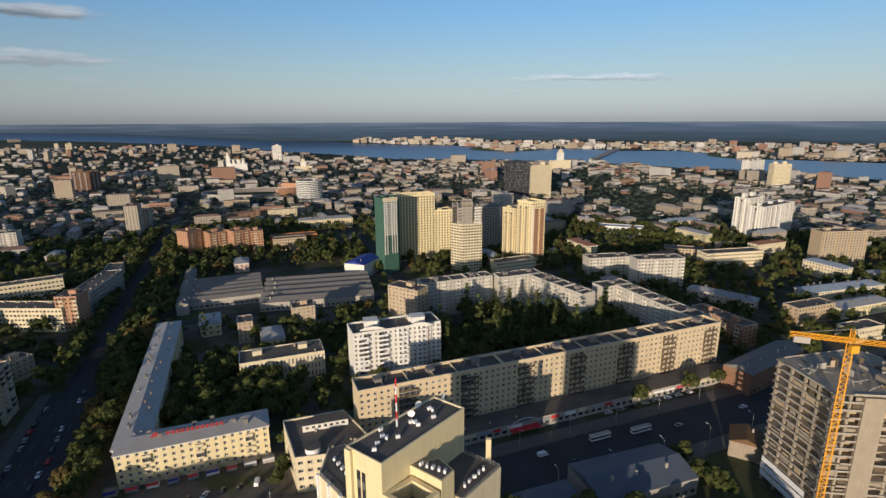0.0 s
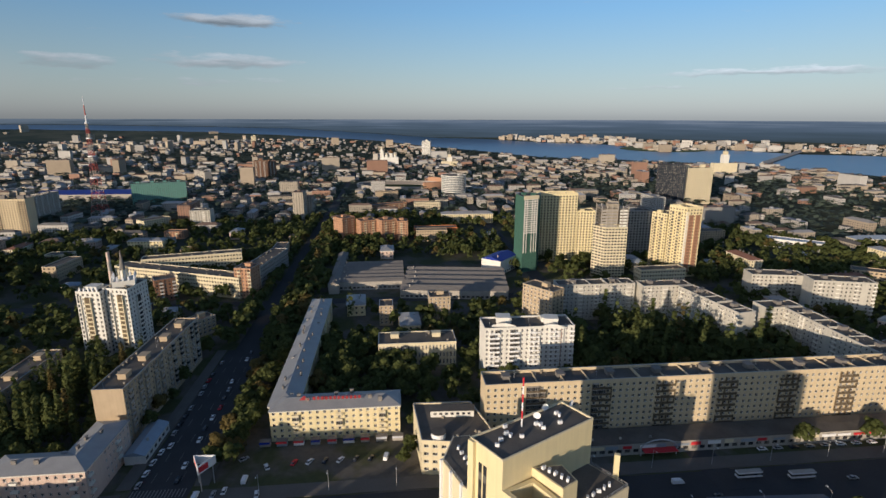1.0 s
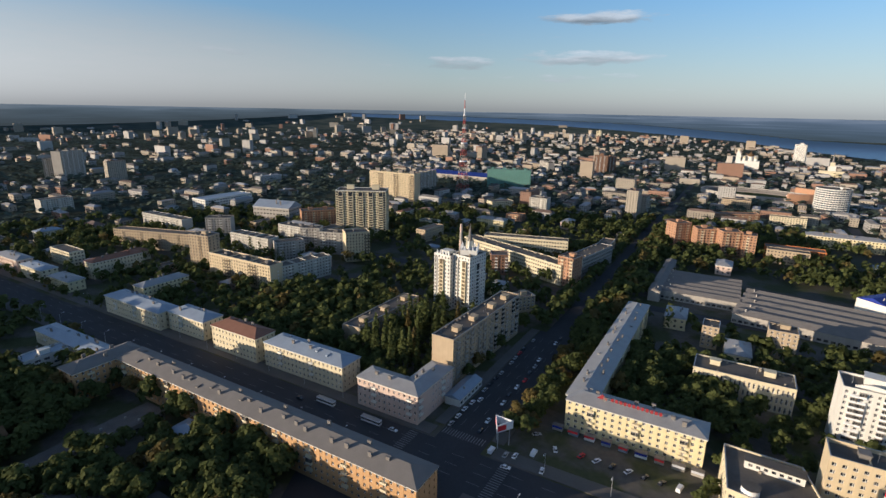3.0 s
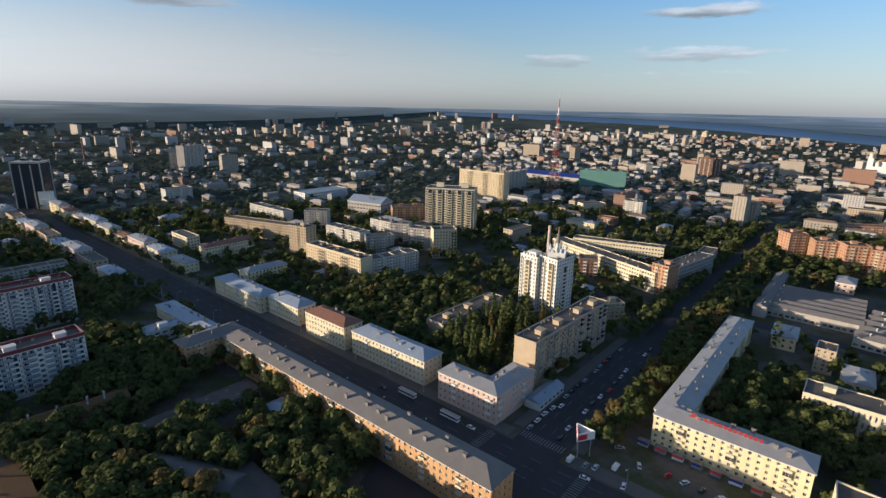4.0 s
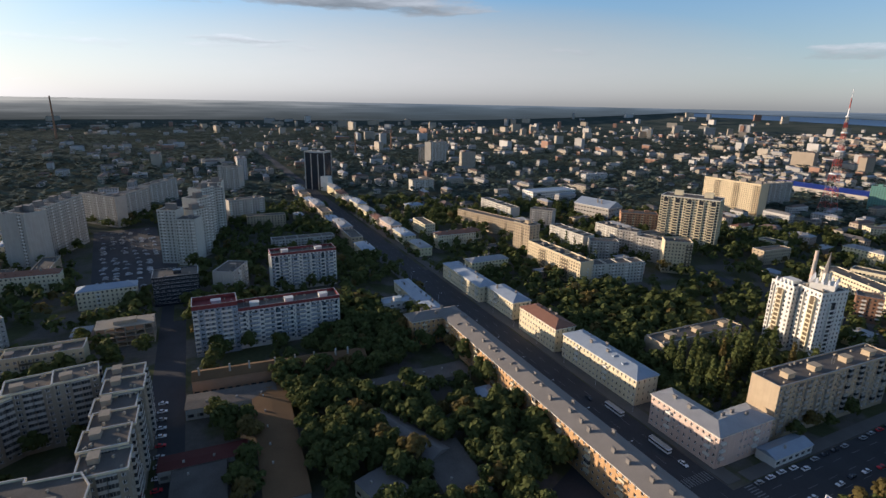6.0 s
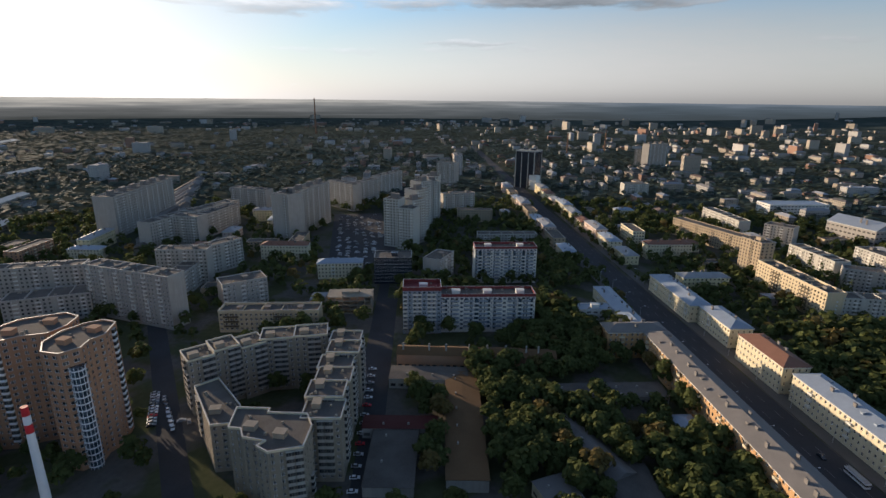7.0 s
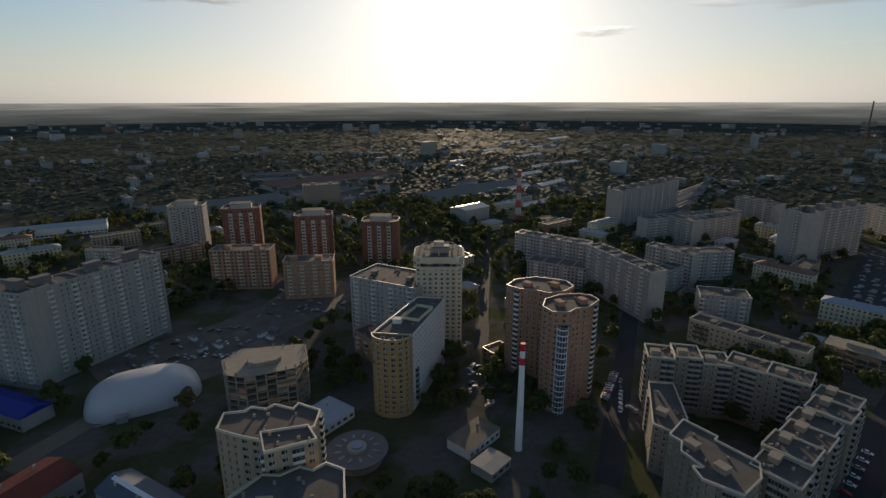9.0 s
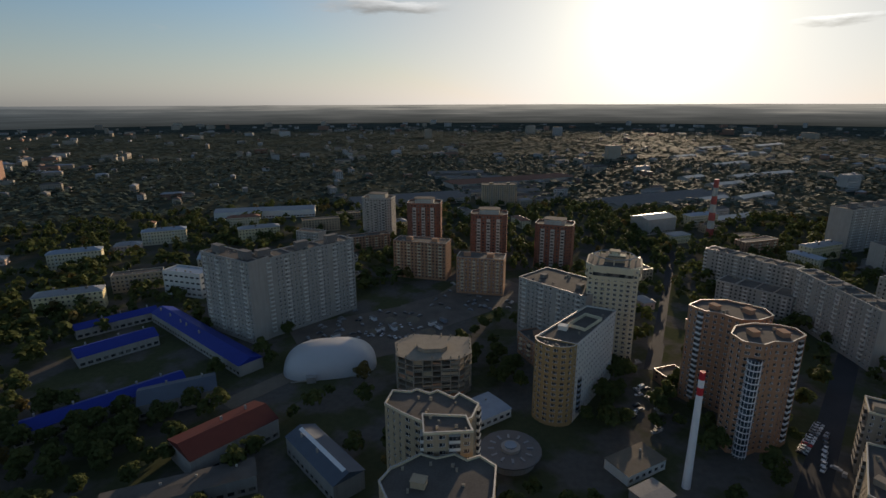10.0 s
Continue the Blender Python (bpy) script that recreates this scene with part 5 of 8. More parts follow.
for k, q in enumerate(((-11.5, 160), (-9.5, 166), (-1, 171))):
    dish = thing("satellite_dish", pose(q[0], q[1], 50.15, 0, 0, 30 * k), "white satellite dish on a rooftop mast", "satellite dish", "rooftop dishes")
    part("mast", Shape().bar((0, 0, 0), (0, 0, 2.2), 0.08), M["steel"], dish)
    bowl = Shape()
    for j in range(12):
        a0, a1 = j * math.tau / 12, (j + 1) * math.tau / 12
        for r0, r1, y0, y1 in ((0, 0.7, 0, 0.08), (0.7, 1.3, 0.08, 0.3)):
            bowl.face((r0 * math.cos(a0), -0.15 - y0, 2.2 + r0 * math.sin(a0)), (r1 * math.cos(a0), -0.15 - y1, 2.2 + r1 * math.sin(a0)), (r1 * math.cos(a1), -0.15 - y1, 2.2 + r1 * math.sin(a1)), (r0 * math.cos(a1), -0.15 - y0, 2.2 + r0 * math.sin(a1)))
    part("bowl", bowl, M["whitepaint"], dish)
radio = thing("radio_mast", pose(-16, 155, 50.15), "thin red and white radio mast on a roof", "mast")
for k in range(6):
    part("section", Shape().bar((0, 0, k * 3.0), (0, 0, k * 3.0 + 3.0), 0.28, 0.28, 6), M["signred" if k % 2 else "whitepaint"], radio)

# cream three-storey corner building with a curved sign band and rooftop drum
root = poly_block("cream3", [(-74, 212), (-48, 221), (-37, 206), (-30, 195), (-46, 188), (-61, 185)], 16, huts=0)
hut = thing("rooftop_pavilion", pose(-54, 209, 16.12, 0, 0, 18), "long white rooftop pavilion with dark roof", "pavilion")
part("wall", Shape().box(-10, 10, -2.5, 2.5, 0, 3.2), M["white"], hut)
part("roof", Shape().box(-10.4, 10.4, -2.9, 2.9, 3.2, 3.45), M["bitumen"], hut)
for k in range(7):
    part("window", Shape().box(-8.6 + k * 2.6, -7.2 + k * 2.6, -2.56, -2.48, 1.2, 2.3), M["glass"], hut)
drum = thing("roof_lantern", pose(-55, 190, 16.12), "white round roof lantern with dark cap", "skylight")
circle = [(math.cos(k * math.tau / 20), math.sin(k * math.tau / 20)) for k in range(20)]
part("drum", Shape().prism([(3.1 * a, 3.1 * b) for a, b in circle], 0, 2.6), M["whitepaint"], drum)
part("cap", Shape().prism([(3.3 * a, 3.3 * b) for a, b in circle], 2.6, 2.9), M["bitumen"], drum)

# concrete tower under construction
site = thing("unfinished_tower", pose(0, 0, 0), "unfinished concrete tower with open floors and columns", "building")
tower = anticlockwise([(135, 193), (138, 166), (161, 163.5), (178, 187), (173, 202)])
for k in range(18):
    grow = 0.7 if k > 3 else 0
    part("slab", Shape().prism(inset(tower, -grow), 3.1 * k + 2.8, 3.1 * k + 3.1), M["concrete"], site)
for i in range(5):
    a, b = Vector(tower[i]), Vector(tower[(i + 1) % 5])
    u = (b - a).normalized()
    nrm = Vector((u.y, -u.x))
    m = max(2, round((b - a).length / 6.5))
    for j in range(m):
        c = a.lerp(b, j / m) - nrm * 0.7
        part("column", Shape().obox(c, u, nrm, -0.45, 0.45, -0.45, 0.45, 0, 55.6), M["concrete"], site)
    part("infill_wall", Shape().obox((a + b) / 2, u, nrm, -(b - a).length / 2 + 2, (b - a).length / 2 - 2, -3.3, -3.0, 0, 50), M["buff"], site, "buff block infill set behind the slabs")
    if i < 5:
        for k in range(4, 18, 1):
            part("upstand", Shape().obox((a + b) / 2, u, nrm, -(b - a).length / 2 + (k % 3) * 3, (b - a).length / 2 - (k % 4) * 3.5, 0.45, 0.6, 3.1 * k + 3.1, 3.1 * k + 3.55), M["panel"], site)
rnd = random.Random(12)
for i in range(5):
    a, b = Vector(tower[i]), Vector(tower[(i + 1) % 5])
    u = (b - a).normalized()
    nrm = Vector((u.y, -u.x))
    if nrm.dot(-(a + b) / 2) < 0:
        continue
    m = max(2, round((b - a).length / 6.5))
    for j in range(m):
        for k in range(17):
            if rnd.random() < 0.5:
                e = rnd.uniform(1.0, 2.6)
                part("infill_panel", Shape().obox(a.lerp(b, (j + 0.5) / m) - nrm * 0.7, u, nrm, -e, e, -0.12, 0.12, 3.1 * k + 3.11, 3.1 * k + 3.1 + rnd.choice((1.0, 1.6, 2.7))), M[rnd.choice(("buff", "umber", "concrete", "court"))], site)
part("lift_core", Shape().box(160, 165.5, 168, 176, 0, 58), M["concrete"], site)
part("shear_wall", Shape().obox((151, 164.4), (0.993, -0.11), (-0.11, -0.993), -3.6, 3.6, -0.5, 1.0, 0, 55), M["concrete"], site)
for k in range(3):
    part("cladding", Shape().obox((136.2, 181), (0.11, -0.993), (-0.993, -0.11), -12, 11, 0.2, 0.4, 3.1 * k + 3.2, 3.1 * k + 5.6), M["whitepaint"], site, "white cladding panels on the lower storeys")
rnd = random.Random(8)
for k in range(22):
    a = Vector(tower[0]).lerp(Vector(tower[2]), rnd.random()) * 0.97
    part("rebar_stub", Shape().bar((a.x + rnd.uniform(1, 12), a.y, 55.9), (a.x + rnd.uniform(1, 12), a.y, 57.6), 0.12), M["panel_dark"], site)
for k in range(26):
    q = Vector(tower[0]).lerp(Vector(tower[2]), rnd.random()).lerp(Vector(tower[3]), rnd.uniform(0.05, 0.9))
    q = q * 0.93 + Vector((156, 182)) * 0.07
    l_, h_ = rnd.uniform(0.8, 4.5), rnd.choice((0.5, 1.0, 2.6, 2.8))
    t_ = rnd.choice((0, math.pi / 2)) + 0.1
    part("half_wall", Shape().obox(q, (math.cos(t_), math.sin(t_)), (-math.sin(t_), math.cos(t_)), -l_ / 2, l_ / 2, -0.15, 0.15, 55.85, 55.9 + h_), M[rnd.choice(("concrete", "buff", "umber", "panel"))], site)
occupy(156, 182, 50, 45, 0, 2)

crane = thing("tower_crane", pose(134.1, 159, 0, 0, 0, 0), "yellow lattice tower crane beside an unfinished tower", "crane")


def lattice(parent, name, a, b, w, step, mat, rod=0.12):
    a, b = Vector(a), Vector(b)
    d = (b - a).normalized()
    u = d.orthogonal().normalized()
    v = d.cross(u)
    n = max(1, round((b - a).length / step))
    s = Shape()
    cs = [u * w / 2 + v * w / 2, u * -w / 2 + v * w / 2, u * -w / 2 - v * w / 2, u * w / 2 - v * w / 2]
    for c in cs:
        s.bar(a + c, b + c, rod)
    for k in range(n):
        p0, p1 = a.lerp(b, k / n), a.lerp(b, (k + 1) / n)
        for i in range(4):
            c0, c1 = cs[i], cs[(i + 1) % 4]
            s.bar(p0 + c0, p1 + c1, rod * 0.7).bar(p0 + c0, p0 + c1, rod * 0.6)
    return part(name, s, M[mat], parent)


lattice(crane, "tower_section", (0, 0, 0), (0, 0, 78), 1.9, 2.0, "crane", 0.16)
lattice(crane, "jib", (0, 0, 79), (43, -16, 79), 1.2, 2.0, "crane")
lattice(crane, "counter_jib", (0, 0, 79), (-16.3, 6, 79), 1.2, 2.0, "crane", 0.16)
lattice(crane, "apex", (0, 0, 79), (0, 0, 83), 1.2, 1.5, "crane")
part("cab", Shape().box(-1.3, 1.3, -2.4, -0.9, 75.4, 78), M["crane"], crane)
part("counterweight", Shape().obox((-13, 4.8), (-0.938, 0.345), (0.345, 0.938), -2.4, 2.4, -0.9, 0.9, 76.4, 78.6), M["panel"], crane, "grey concrete counterweight")
part("tie", Shape().bar((0, 0, 83), (28, -10.4, 79.8), 0.06).bar((0, 0, 83), (-14, 5.2, 79.8), 0.06), M["steel"], crane)
part("base", Shape().box(-2.5, 2.5, -2.5, 2.5, 0, 1), M["concrete"], crane)



def open_frame(ring, floors, fh, label, ragged=0):
    """A raw concrete frame: slabs on columns, some walls filled in, the top left ragged."""
    ring = anticlockwise([tuple(p) for p in ring])
    cx, cy = sum(p[0] for p in ring) / len(ring), sum(p[1] for p in ring) / len(ring)
    loc = [(px - cx, py - cy) for px, py in ring]
    root = thing("unfinished_building", pose(cx, cy, 0), label, "building")
    rr_ = random.Random(int(cx + cy))
    for k in range(floors + 1):
        part("slab", Shape().prism(inset(loc, -0.5 if k else 0), k * fh, k * fh + 0.35), M["concrete"], root)
    for i in range(len(loc)):
        a, b = Vector(loc[i]), Vector(loc[(i + 1) % len(loc)])
        u = (b - a).normalized()
        nrm = Vector((u.y, -u.x))
        n = max(2, round((b - a).length / 5))
        for j in range(n):
            c0 = a.lerp(b, j / n)
            top = floors * fh + rr_.uniform(0, ragged)
            part("column", Shape().obox(c0 - nrm * 0.5, u, nrm, -0.3, 0.3, -0.3, 0.3, 0.35, top), M["concrete"], root)
            for k in range(floors):
                if rr_.random() < 0.55:
                    part("infill", Shape().obox(a.lerp(b, (j + 0.5) / n) - nrm * 0.9, u, nrm, -2.1, 2.1, -0.15, 0.15, k * fh + 0.35, k * fh + rr_.choice((1.2, 2.0, fh))), M[rr_.choice(("salmon", "buff", "concrete"))], root)
        occupy(cx + (a.x + b.x) / 2 - nrm.x * 5, cy + (a.y + b.y) / 2 - nrm.y * 5, (b - a).length, 10, math.degrees(math.atan2(u.y, u.x)))
    part("core", Shape().prism([(p[0] * 0.4, p[1] * 0.4) for p in loc], 0.35, floors * fh + 2.5), M["concrete"], root)
    return root


open_frame([(29, -262), (27, -247), (18, -241), (-6, -243), (-12, -250), (-12, -268), (20, -272)], 7, 3.2, "unfinished concrete and brick frame with ragged top", 2.5)
open_frame([(-301, -190), (-313, -161), (-327, -167), (-315, -196)], 4, 3.2, "low unfinished concrete frame among trees", 1.0)


def red_tower(x, y, rot, h, main, bay, label):
    """An eight-sided tower of flats with pale projecting bays and a stepped top."""
    ring = [Vector(p) for p in ((-17, -8), (-13, -12), (13, -12), (17, -8), (17, 8), (13, 12), (-13, 12), (-17, 8))]
    m = Matrix.Rotation(radians(rot), 2)
    root = poly_block(main, [tuple(m @ p + Vector((x, y))) for p in ring], h, label, huts=0, parapet=1.2)
    for sx in (-9, 0, 9):
        for sy in (-1, 1):
            q = m @ Vector((sx, sy * 12.3))
            u, n = m @ Vector((1, 0)), m @ Vector((0, sy))
            part("bay", Shape().obox(q, u, n, -1.7, 1.7, -0.4, 0.9, 2, h - 3), M[bay], root, "pale projecting bay")
            panes = Shape()
            for k in range(int((h - 6) / 2.95)):
                panes.obox(q, u, n, -1.3, 1.3, 0.88, 0.95, 3.4 + k * 2.95, 4.9 + k * 2.95)
            part("bay_glazing", panes, M["glass"], root, kind="stuff")
    part("crown", Shape().prism([tuple(m @ (p * 0.55)) for p in ring], h + 0.1, h + 4.5), M[bay], root)
    part("crown_roof", Shape().prism([tuple(m @ (p * 0.6)) for p in ring], h + 4.5, h + 4.9), M["bitumen"], root)
    return root


red_tower(78, -576, -11, 48, "panel_w", "pale", "pale panel tower with a stepped top")
red_tower(24, -523, -5, 52, "redwhite", "pale", "red brick tower with pale bays and stepped top")
red_tower(-39, -483, -8, 49, "redwhite", "pale", "red brick tower with pale projecting bays")
red_tower(-99, -470, -21, 42, "redwhite", "pale", "lower red brick tower with pale bays")

# crown of the beige tower: a jutting collar storey and a stepped top
collar = thing("tower_collar", pose(-98, -294, 59.2, 0, 0, -19), "jutting top storey with dark window band on a tower", "roof storey")
part("band", Shape().prism([(p[0] * 15.5, p[1] * 14.5) for p in ((-1, -0.6), (-0.7, -1), (0.7, -1), (1, -0.6), (1, 0.6), (0.7, 1), (-0.7, 1), (-1, 0.6))], -7, -5), M["cream"], collar)
part("window_band", Shape().prism([(p[0] * 14.9, p[1] * 13.9) for p in ((-1, -0.6), (-0.7, -1), (0.7, -1), (1, -0.6), (1, 0.6), (0.7, 1), (-0.7, 1), (-1, 0.6))], -5, -2.8), M["glass"], collar)
part("band", Shape().prism([(p[0] * 15.5, p[1] * 14.5) for p in ((-1, -0.6), (-0.7, -1), (0.7, -1), (1, -0.6), (1, 0.6), (0.7, 1), (-0.7, 1), (-1, 0.6))], -2.8, 0.9), M["cream"], collar)
part("terrace", Shape().prism([(p[0] * 14.6, p[1] * 13.6) for p in ((-1, -0.6), (-0.7, -1), (0.7, -1), (1, -0.6), (1, 0.6), (0.7, 1), (-0.7, 1), (-1, 0.6))], 0.9, 1.0), M["bitumen"], collar)
part("machine_room", Shape().box(-6, 5, -5, 5, 1.0, 4.4), M["buff"], collar)
part("machine_roof", Shape().box(-6.4, 5.4, -5.4, 5.4, 4.4, 4.7), M["bitumen"], collar)
part("lift_head", Shape().box(-3, 3, -3, 2.5, 4.7, 7.0), M["buff"], collar)
for a_ in range(8):
    t_ = a_ * math.tau / 8
    part("pergola_post", Shape().bar((12 * math.cos(t_), 11 * math.sin(t_), 1.0), (12 * math.cos(t_), 11 * math.sin(t_), 4.2), 0.3), M["cream"], collar)
    part("pergola_beam", Shape().bar((12 * math.cos(t_), 11 * math.sin(t_), 4.2), (12 * math.cos(t_ + math.tau / 8), 11 * math.sin(t_ + math.tau / 8), 4.2), 0.35), M["zinc"], collar)
part("lantern", Shape().prism([(3 * a_, 3 * b_) for a_, b_ in circle], 4.4, 6.5), M["cream"], collar)

# lattice television mast in red and white
mast = thing("television_mast", pose(-715, 613, 0, 0, 0, 20), "tall red and white lattice television mast", "mast")
levels = ((0, 20), (28, 13), (60, 9), (92, 6), (118, 4), (140, 2.4))
for k in range(5):
    (z0, w0), (z1, w1) = levels[k], levels[k + 1]
    n = 3
    for j in range(n):
        za, zb = z0 + (z1 - z0) * j / n, z0 + (z1 - z0) * (j + 1) / n
        wa, wb = w0 + (w1 - w0) * j / n, w0 + (w1 - w0) * (j + 1) / n
        s = Shape()
        for i in range(4):
            ca = (wa / 2 * (1, -1, -1, 1)[i], wa / 2 * (1, 1, -1, -1)[i], za)
            cb = (wb / 2 * (1, -1, -1, 1)[i], wb / 2 * (1, 1, -1, -1)[i], zb)
            i2 = (i + 1) % 4
            ca2 = (wa / 2 * (1, -1, -1, 1)[i2], wa / 2 * (1, 1, -1, -1)[i2], za)
            cb2 = (wb / 2 * (1, -1, -1, 1)[i2], wb / 2 * (1, 1, -1, -1)[i2], zb)
            s.bar(ca, cb, 0.42).bar(ca, cb2, 0.2).bar(ca2, cb, 0.2).bar(cb, cb2, 0.22)
        part("lattice_section", s, M["mastred" if (k * n + j) % 2 else "panel"], mast)
for z0, z1, r, c in ((140, 152, 1.1, "whitepaint"), (152, 166, 0.8, "mastred"), (166, 178, 0.4, "whitepaint")):
    part("pole", Shape().bar((0, 0, z0), (0, 0, z1), r, r * 0.8, 8), M[c], mast)
for z, r in ((60, 7), (92, 5.5), (118, 4), (140, 2.6)):
    part("platform", Shape().prism([(r * a, r * b) for a, b in circle], z, z + 1.6), M["whitepaint"], mast)

# chimneys


def chimney(x, y, h, r, label, bands, top):
    c = thing("chimney_stack", pose(x, y, 0), label, "chimney")
    for k in range(bands):
        z0, z1 = h * k / bands, h * (k + 1) / bands
        r0, r1 = r * (1 - 0.35 * z0 / h), r * (1 - 0.35 * z1 / h)
        part("section", Shape().bar((0, 0, z0), (0, 0, z1), r0, r1, 14), M[top(k)], c)
    occupy(x, y, 2 * r, 2 * r, 0)
    return c


chimney(-96, -177, 52, 1.7, "slim white boiler chimney with red top bands", 16, lambda k: "signred" if k in (13, 15) else "whitepaint")
chimney(-302, -586, 66, 4.0, "faded red and white banded power station chimney", 7, lambda k: "mastred" if k % 2 == 0 else "pale")
chimney(*polar_xy(122.5, 2300), 146, 3.6, "tall far-off dark factory chimney", 4, lambda k: "brown")
chimney(*polar_xy(95.8, 1500), 62, 2.4, "dark brick factory chimney among trees", 3, lambda k: "brown")
chimney(*polar_xy(92, 1700), 62, 2.4, "dark brick factory chimney beside sheds", 3, lambda k: "brown")
chimney(*polar_xy(49.4, 480), 45.6, 1.9, "faded pink and white boiler house chimney", 6, lambda k: "pink" if k % 2 else "panel")

# round pavilion with ring roof
pav = thing("round_pavilion", pose(-27, -194, 0), "round grey pavilion with wide flat ring roof", "pavilion")
part("wall", Shape().prism([(11 * a, 11 * b) for a, b in circle], 0, 4.6), M["panel_dark"], pav)
part("roof", Shape().prism([(13.5 * a, 13.5 * b) for a, b in circle], 4.6, 5.2), M["slate"], pav)
part("drum", Shape().prism([(4.2 * a, 4.2 * b) for a, b in circle], 5.2, 6.6), M["panel"], pav)
part("cap", Shape().prism([(2.6 * a, 2.6 * b) for a, b in circle], 6.6, 7.2), M["metal_blue"], pav)
for k in range(12):
    a = k * math.tau / 12
    part("skylight", Shape().obox((8.5 * math.cos(a), 8.5 * math.sin(a)), (math.cos(a), math.sin(a)), (-math.sin(a), math.cos(a)), -1.4, 1.4, -0.5, 0.5, 5.2, 5.6), M["metal"], pav)
occupy(-27, -194, 27, 27, 0)

# air-supported sports dome
dome = Shape()
nu, nv = 40, 14
for i in range(nu):
    a = i * math.tau / nu
    ca, sa = math.cos(a), math.sin(a)
    k = (abs(ca) ** 3.2 + abs(sa) ** 3.2) ** (-1 / 3.2)
    for j in range(nv + 1):
        e = j / nv * math.pi / 2
        q = math.cos(e) ** 0.8
        dome.v.append((27 * k * ca * q, 18 * k * sa * q, 14.5 * math.sin(e)))
for i in range(nu):
    for j in range(nv):
        a, b = i * (nv + 1) + j, (i + 1) % nu * (nv + 1) + j
        dome.f.append((a, b, b + 1, a + 1))
shell = surface("dome membrane", (0.50, 0.50, 0.50), 0.42, 0.12, 8, spec=0.4)
tent = new("air_dome", dome.mesh("air_dome", shell, True))
tent.matrix_world = pose(70, -279, 0, 0, 0, 12)
tagged(tent, "white air-supported sports dome on bare ground", "air dome")
part("airlock", Shape().box(8, 13, 15.5, 20.5, 0, 3.4).box(7.8, 13.2, 15.4, 20.7, 3.4, 3.6), M["panel_dark"], tent, "grey entrance airlock")
part("base_strip", Shape().box(-22, 22, 17.2, 17.7, 0, 0.6), M["panel"], tent)
occupy(70, -279, 58, 40, 12)

# market halls and sheds
shed("low market hall with grey-green sheet roof", (-195, 440), 62, 66, GRID_ROT, 7.5, "slate", 6)
shed("wide market hall with pinkish grey roof", (-112, 440), 92, 70, GRID_ROT - 8, 7.5, "slate", 5)
shed("long gallery with grey sheet roof", (-228, 440), 110, 9, GRID_ROT + 90, 9, "slate", 1)
shed("blue-roofed market row", (173, -229), 74, 14, 43, 6.5, "blue", 1)
shed("blue-roofed market row on bare ground", (208, -295), 44, 18, 46, 6.5, "blue", 1)
shed("long blue-roofed market hall", (160, -308), 121, 15, 140, 7, "blue", 1)
shed("blue-roofed market row with pale fascia", (231, -333), 50, 13, 43, 6.5, "blue", 1)
shed("long shed with blue-grey roof and lit skylight strip", (52.5, -186), 41, 14, 132, 9, "darkmetal", 1)
shed("two-storey house with dark red roof", (100, -201), 40, 22, 49, 10, "darkred", 1)
shed("low grey building with dark metal roof", (140, -238), 36, 19, 27, 8, "darkmetal", 1)
shed("dark-roofed workshop", (104, -168), 55, 12, 23, 8, "bitumen", 1)
# brown roof with the orange of low sunlight mixed into its colour
shed("low flat-roofed depot with orange-brown roof", (-205, -59), 84, 17, 19, 6, "orange_brown", 1)
shed("low flat-roofed depot wing with grey roof", (-238, -89), 42, 14, 107, 6, "bitumen", 1)
shed("low flat-roofed workshop with dark roof", (-170, -80), 38, 20, 19, 5, "bitumen", 1)
shed("low flat depot wing with dark red roof", (-192, -86), 34, 10, 109, 5.5, "darkred", 1)
shed("low brick terrace with tall chimneys", (-265, -70), 91, 12, 107, 9, "orange_brown", 1)
shed("single-storey house in a leafy yard", (-204, -2), 44, 12, 44, 6, "slate", 1)
shed("long garage row with bitumen roof", (-255, 4), 60, 14, 112, 5, "bitumen", 2)
shed("low workshop with grey roof", (-180, 18), 34, 18, 20, 6, "bitumen", 1)
shed("street-side shop annex with flat roof and signs", (72, 248), 205, 12, GRID_ROT, 6, "bitumen", 1)
shed("dark grey sheet-roofed hall by the street", (78, 188), 46, 24, 18, 8, "darkmetal", 1)
shed("dark flat-roofed store beside the street", (40, 174), 24, 12, 20, 7, "darkmetal", 1)
shed("old brown brick villa with slate roof", (190, 284), 60, 16, 33, 13, "slate", 1)
shed("small brown kiosk house with rusty roof", (139, 212), 14, 13, 60, 8, "orange_brown", 1)
shed("blue-roofed white market office", (-82, 505), 34, 22, 70, 14, "blue", 1)
shed("glass and white shop beside the street", (-190, 168), 26, 9, GRID_ROT + 90, 4.5, "metal_blue", 1)
shed("large factory hall with shining metal roof", (-246, -612), 44, 28, 24, 18, "bright", 1)
shed("long low factory sheds", (60, -800), 180, 60, 20, 8, "slate", 3)
shed("long low factory sheds in rows", (-330, -800), 220, 60, 24, 8, "slate", 3)
shed("low railway sheds", (-120, -1000), 260, 50, 24, 8, "tin", 3)
for k, (yw_, r_, L_) in enumerate(((151, 760, 70), (153, 900, 60), (149.5, 960, 90), (152, 1080, 80), (150.6, 1220, 70), (155, 1150, 60), (148, 1300, 90), (152, 1450, 120), (156, 1600, 90), (150.5, 1750, 130), (153.5, 1950, 150), (149, 2150, 160))):
    shed("long low shed with shining metal roof", polar_xy(yw_, r_), L_, 9 + r_ / 90, 24 + (k % 3) * 4, 6, "bright", 1)
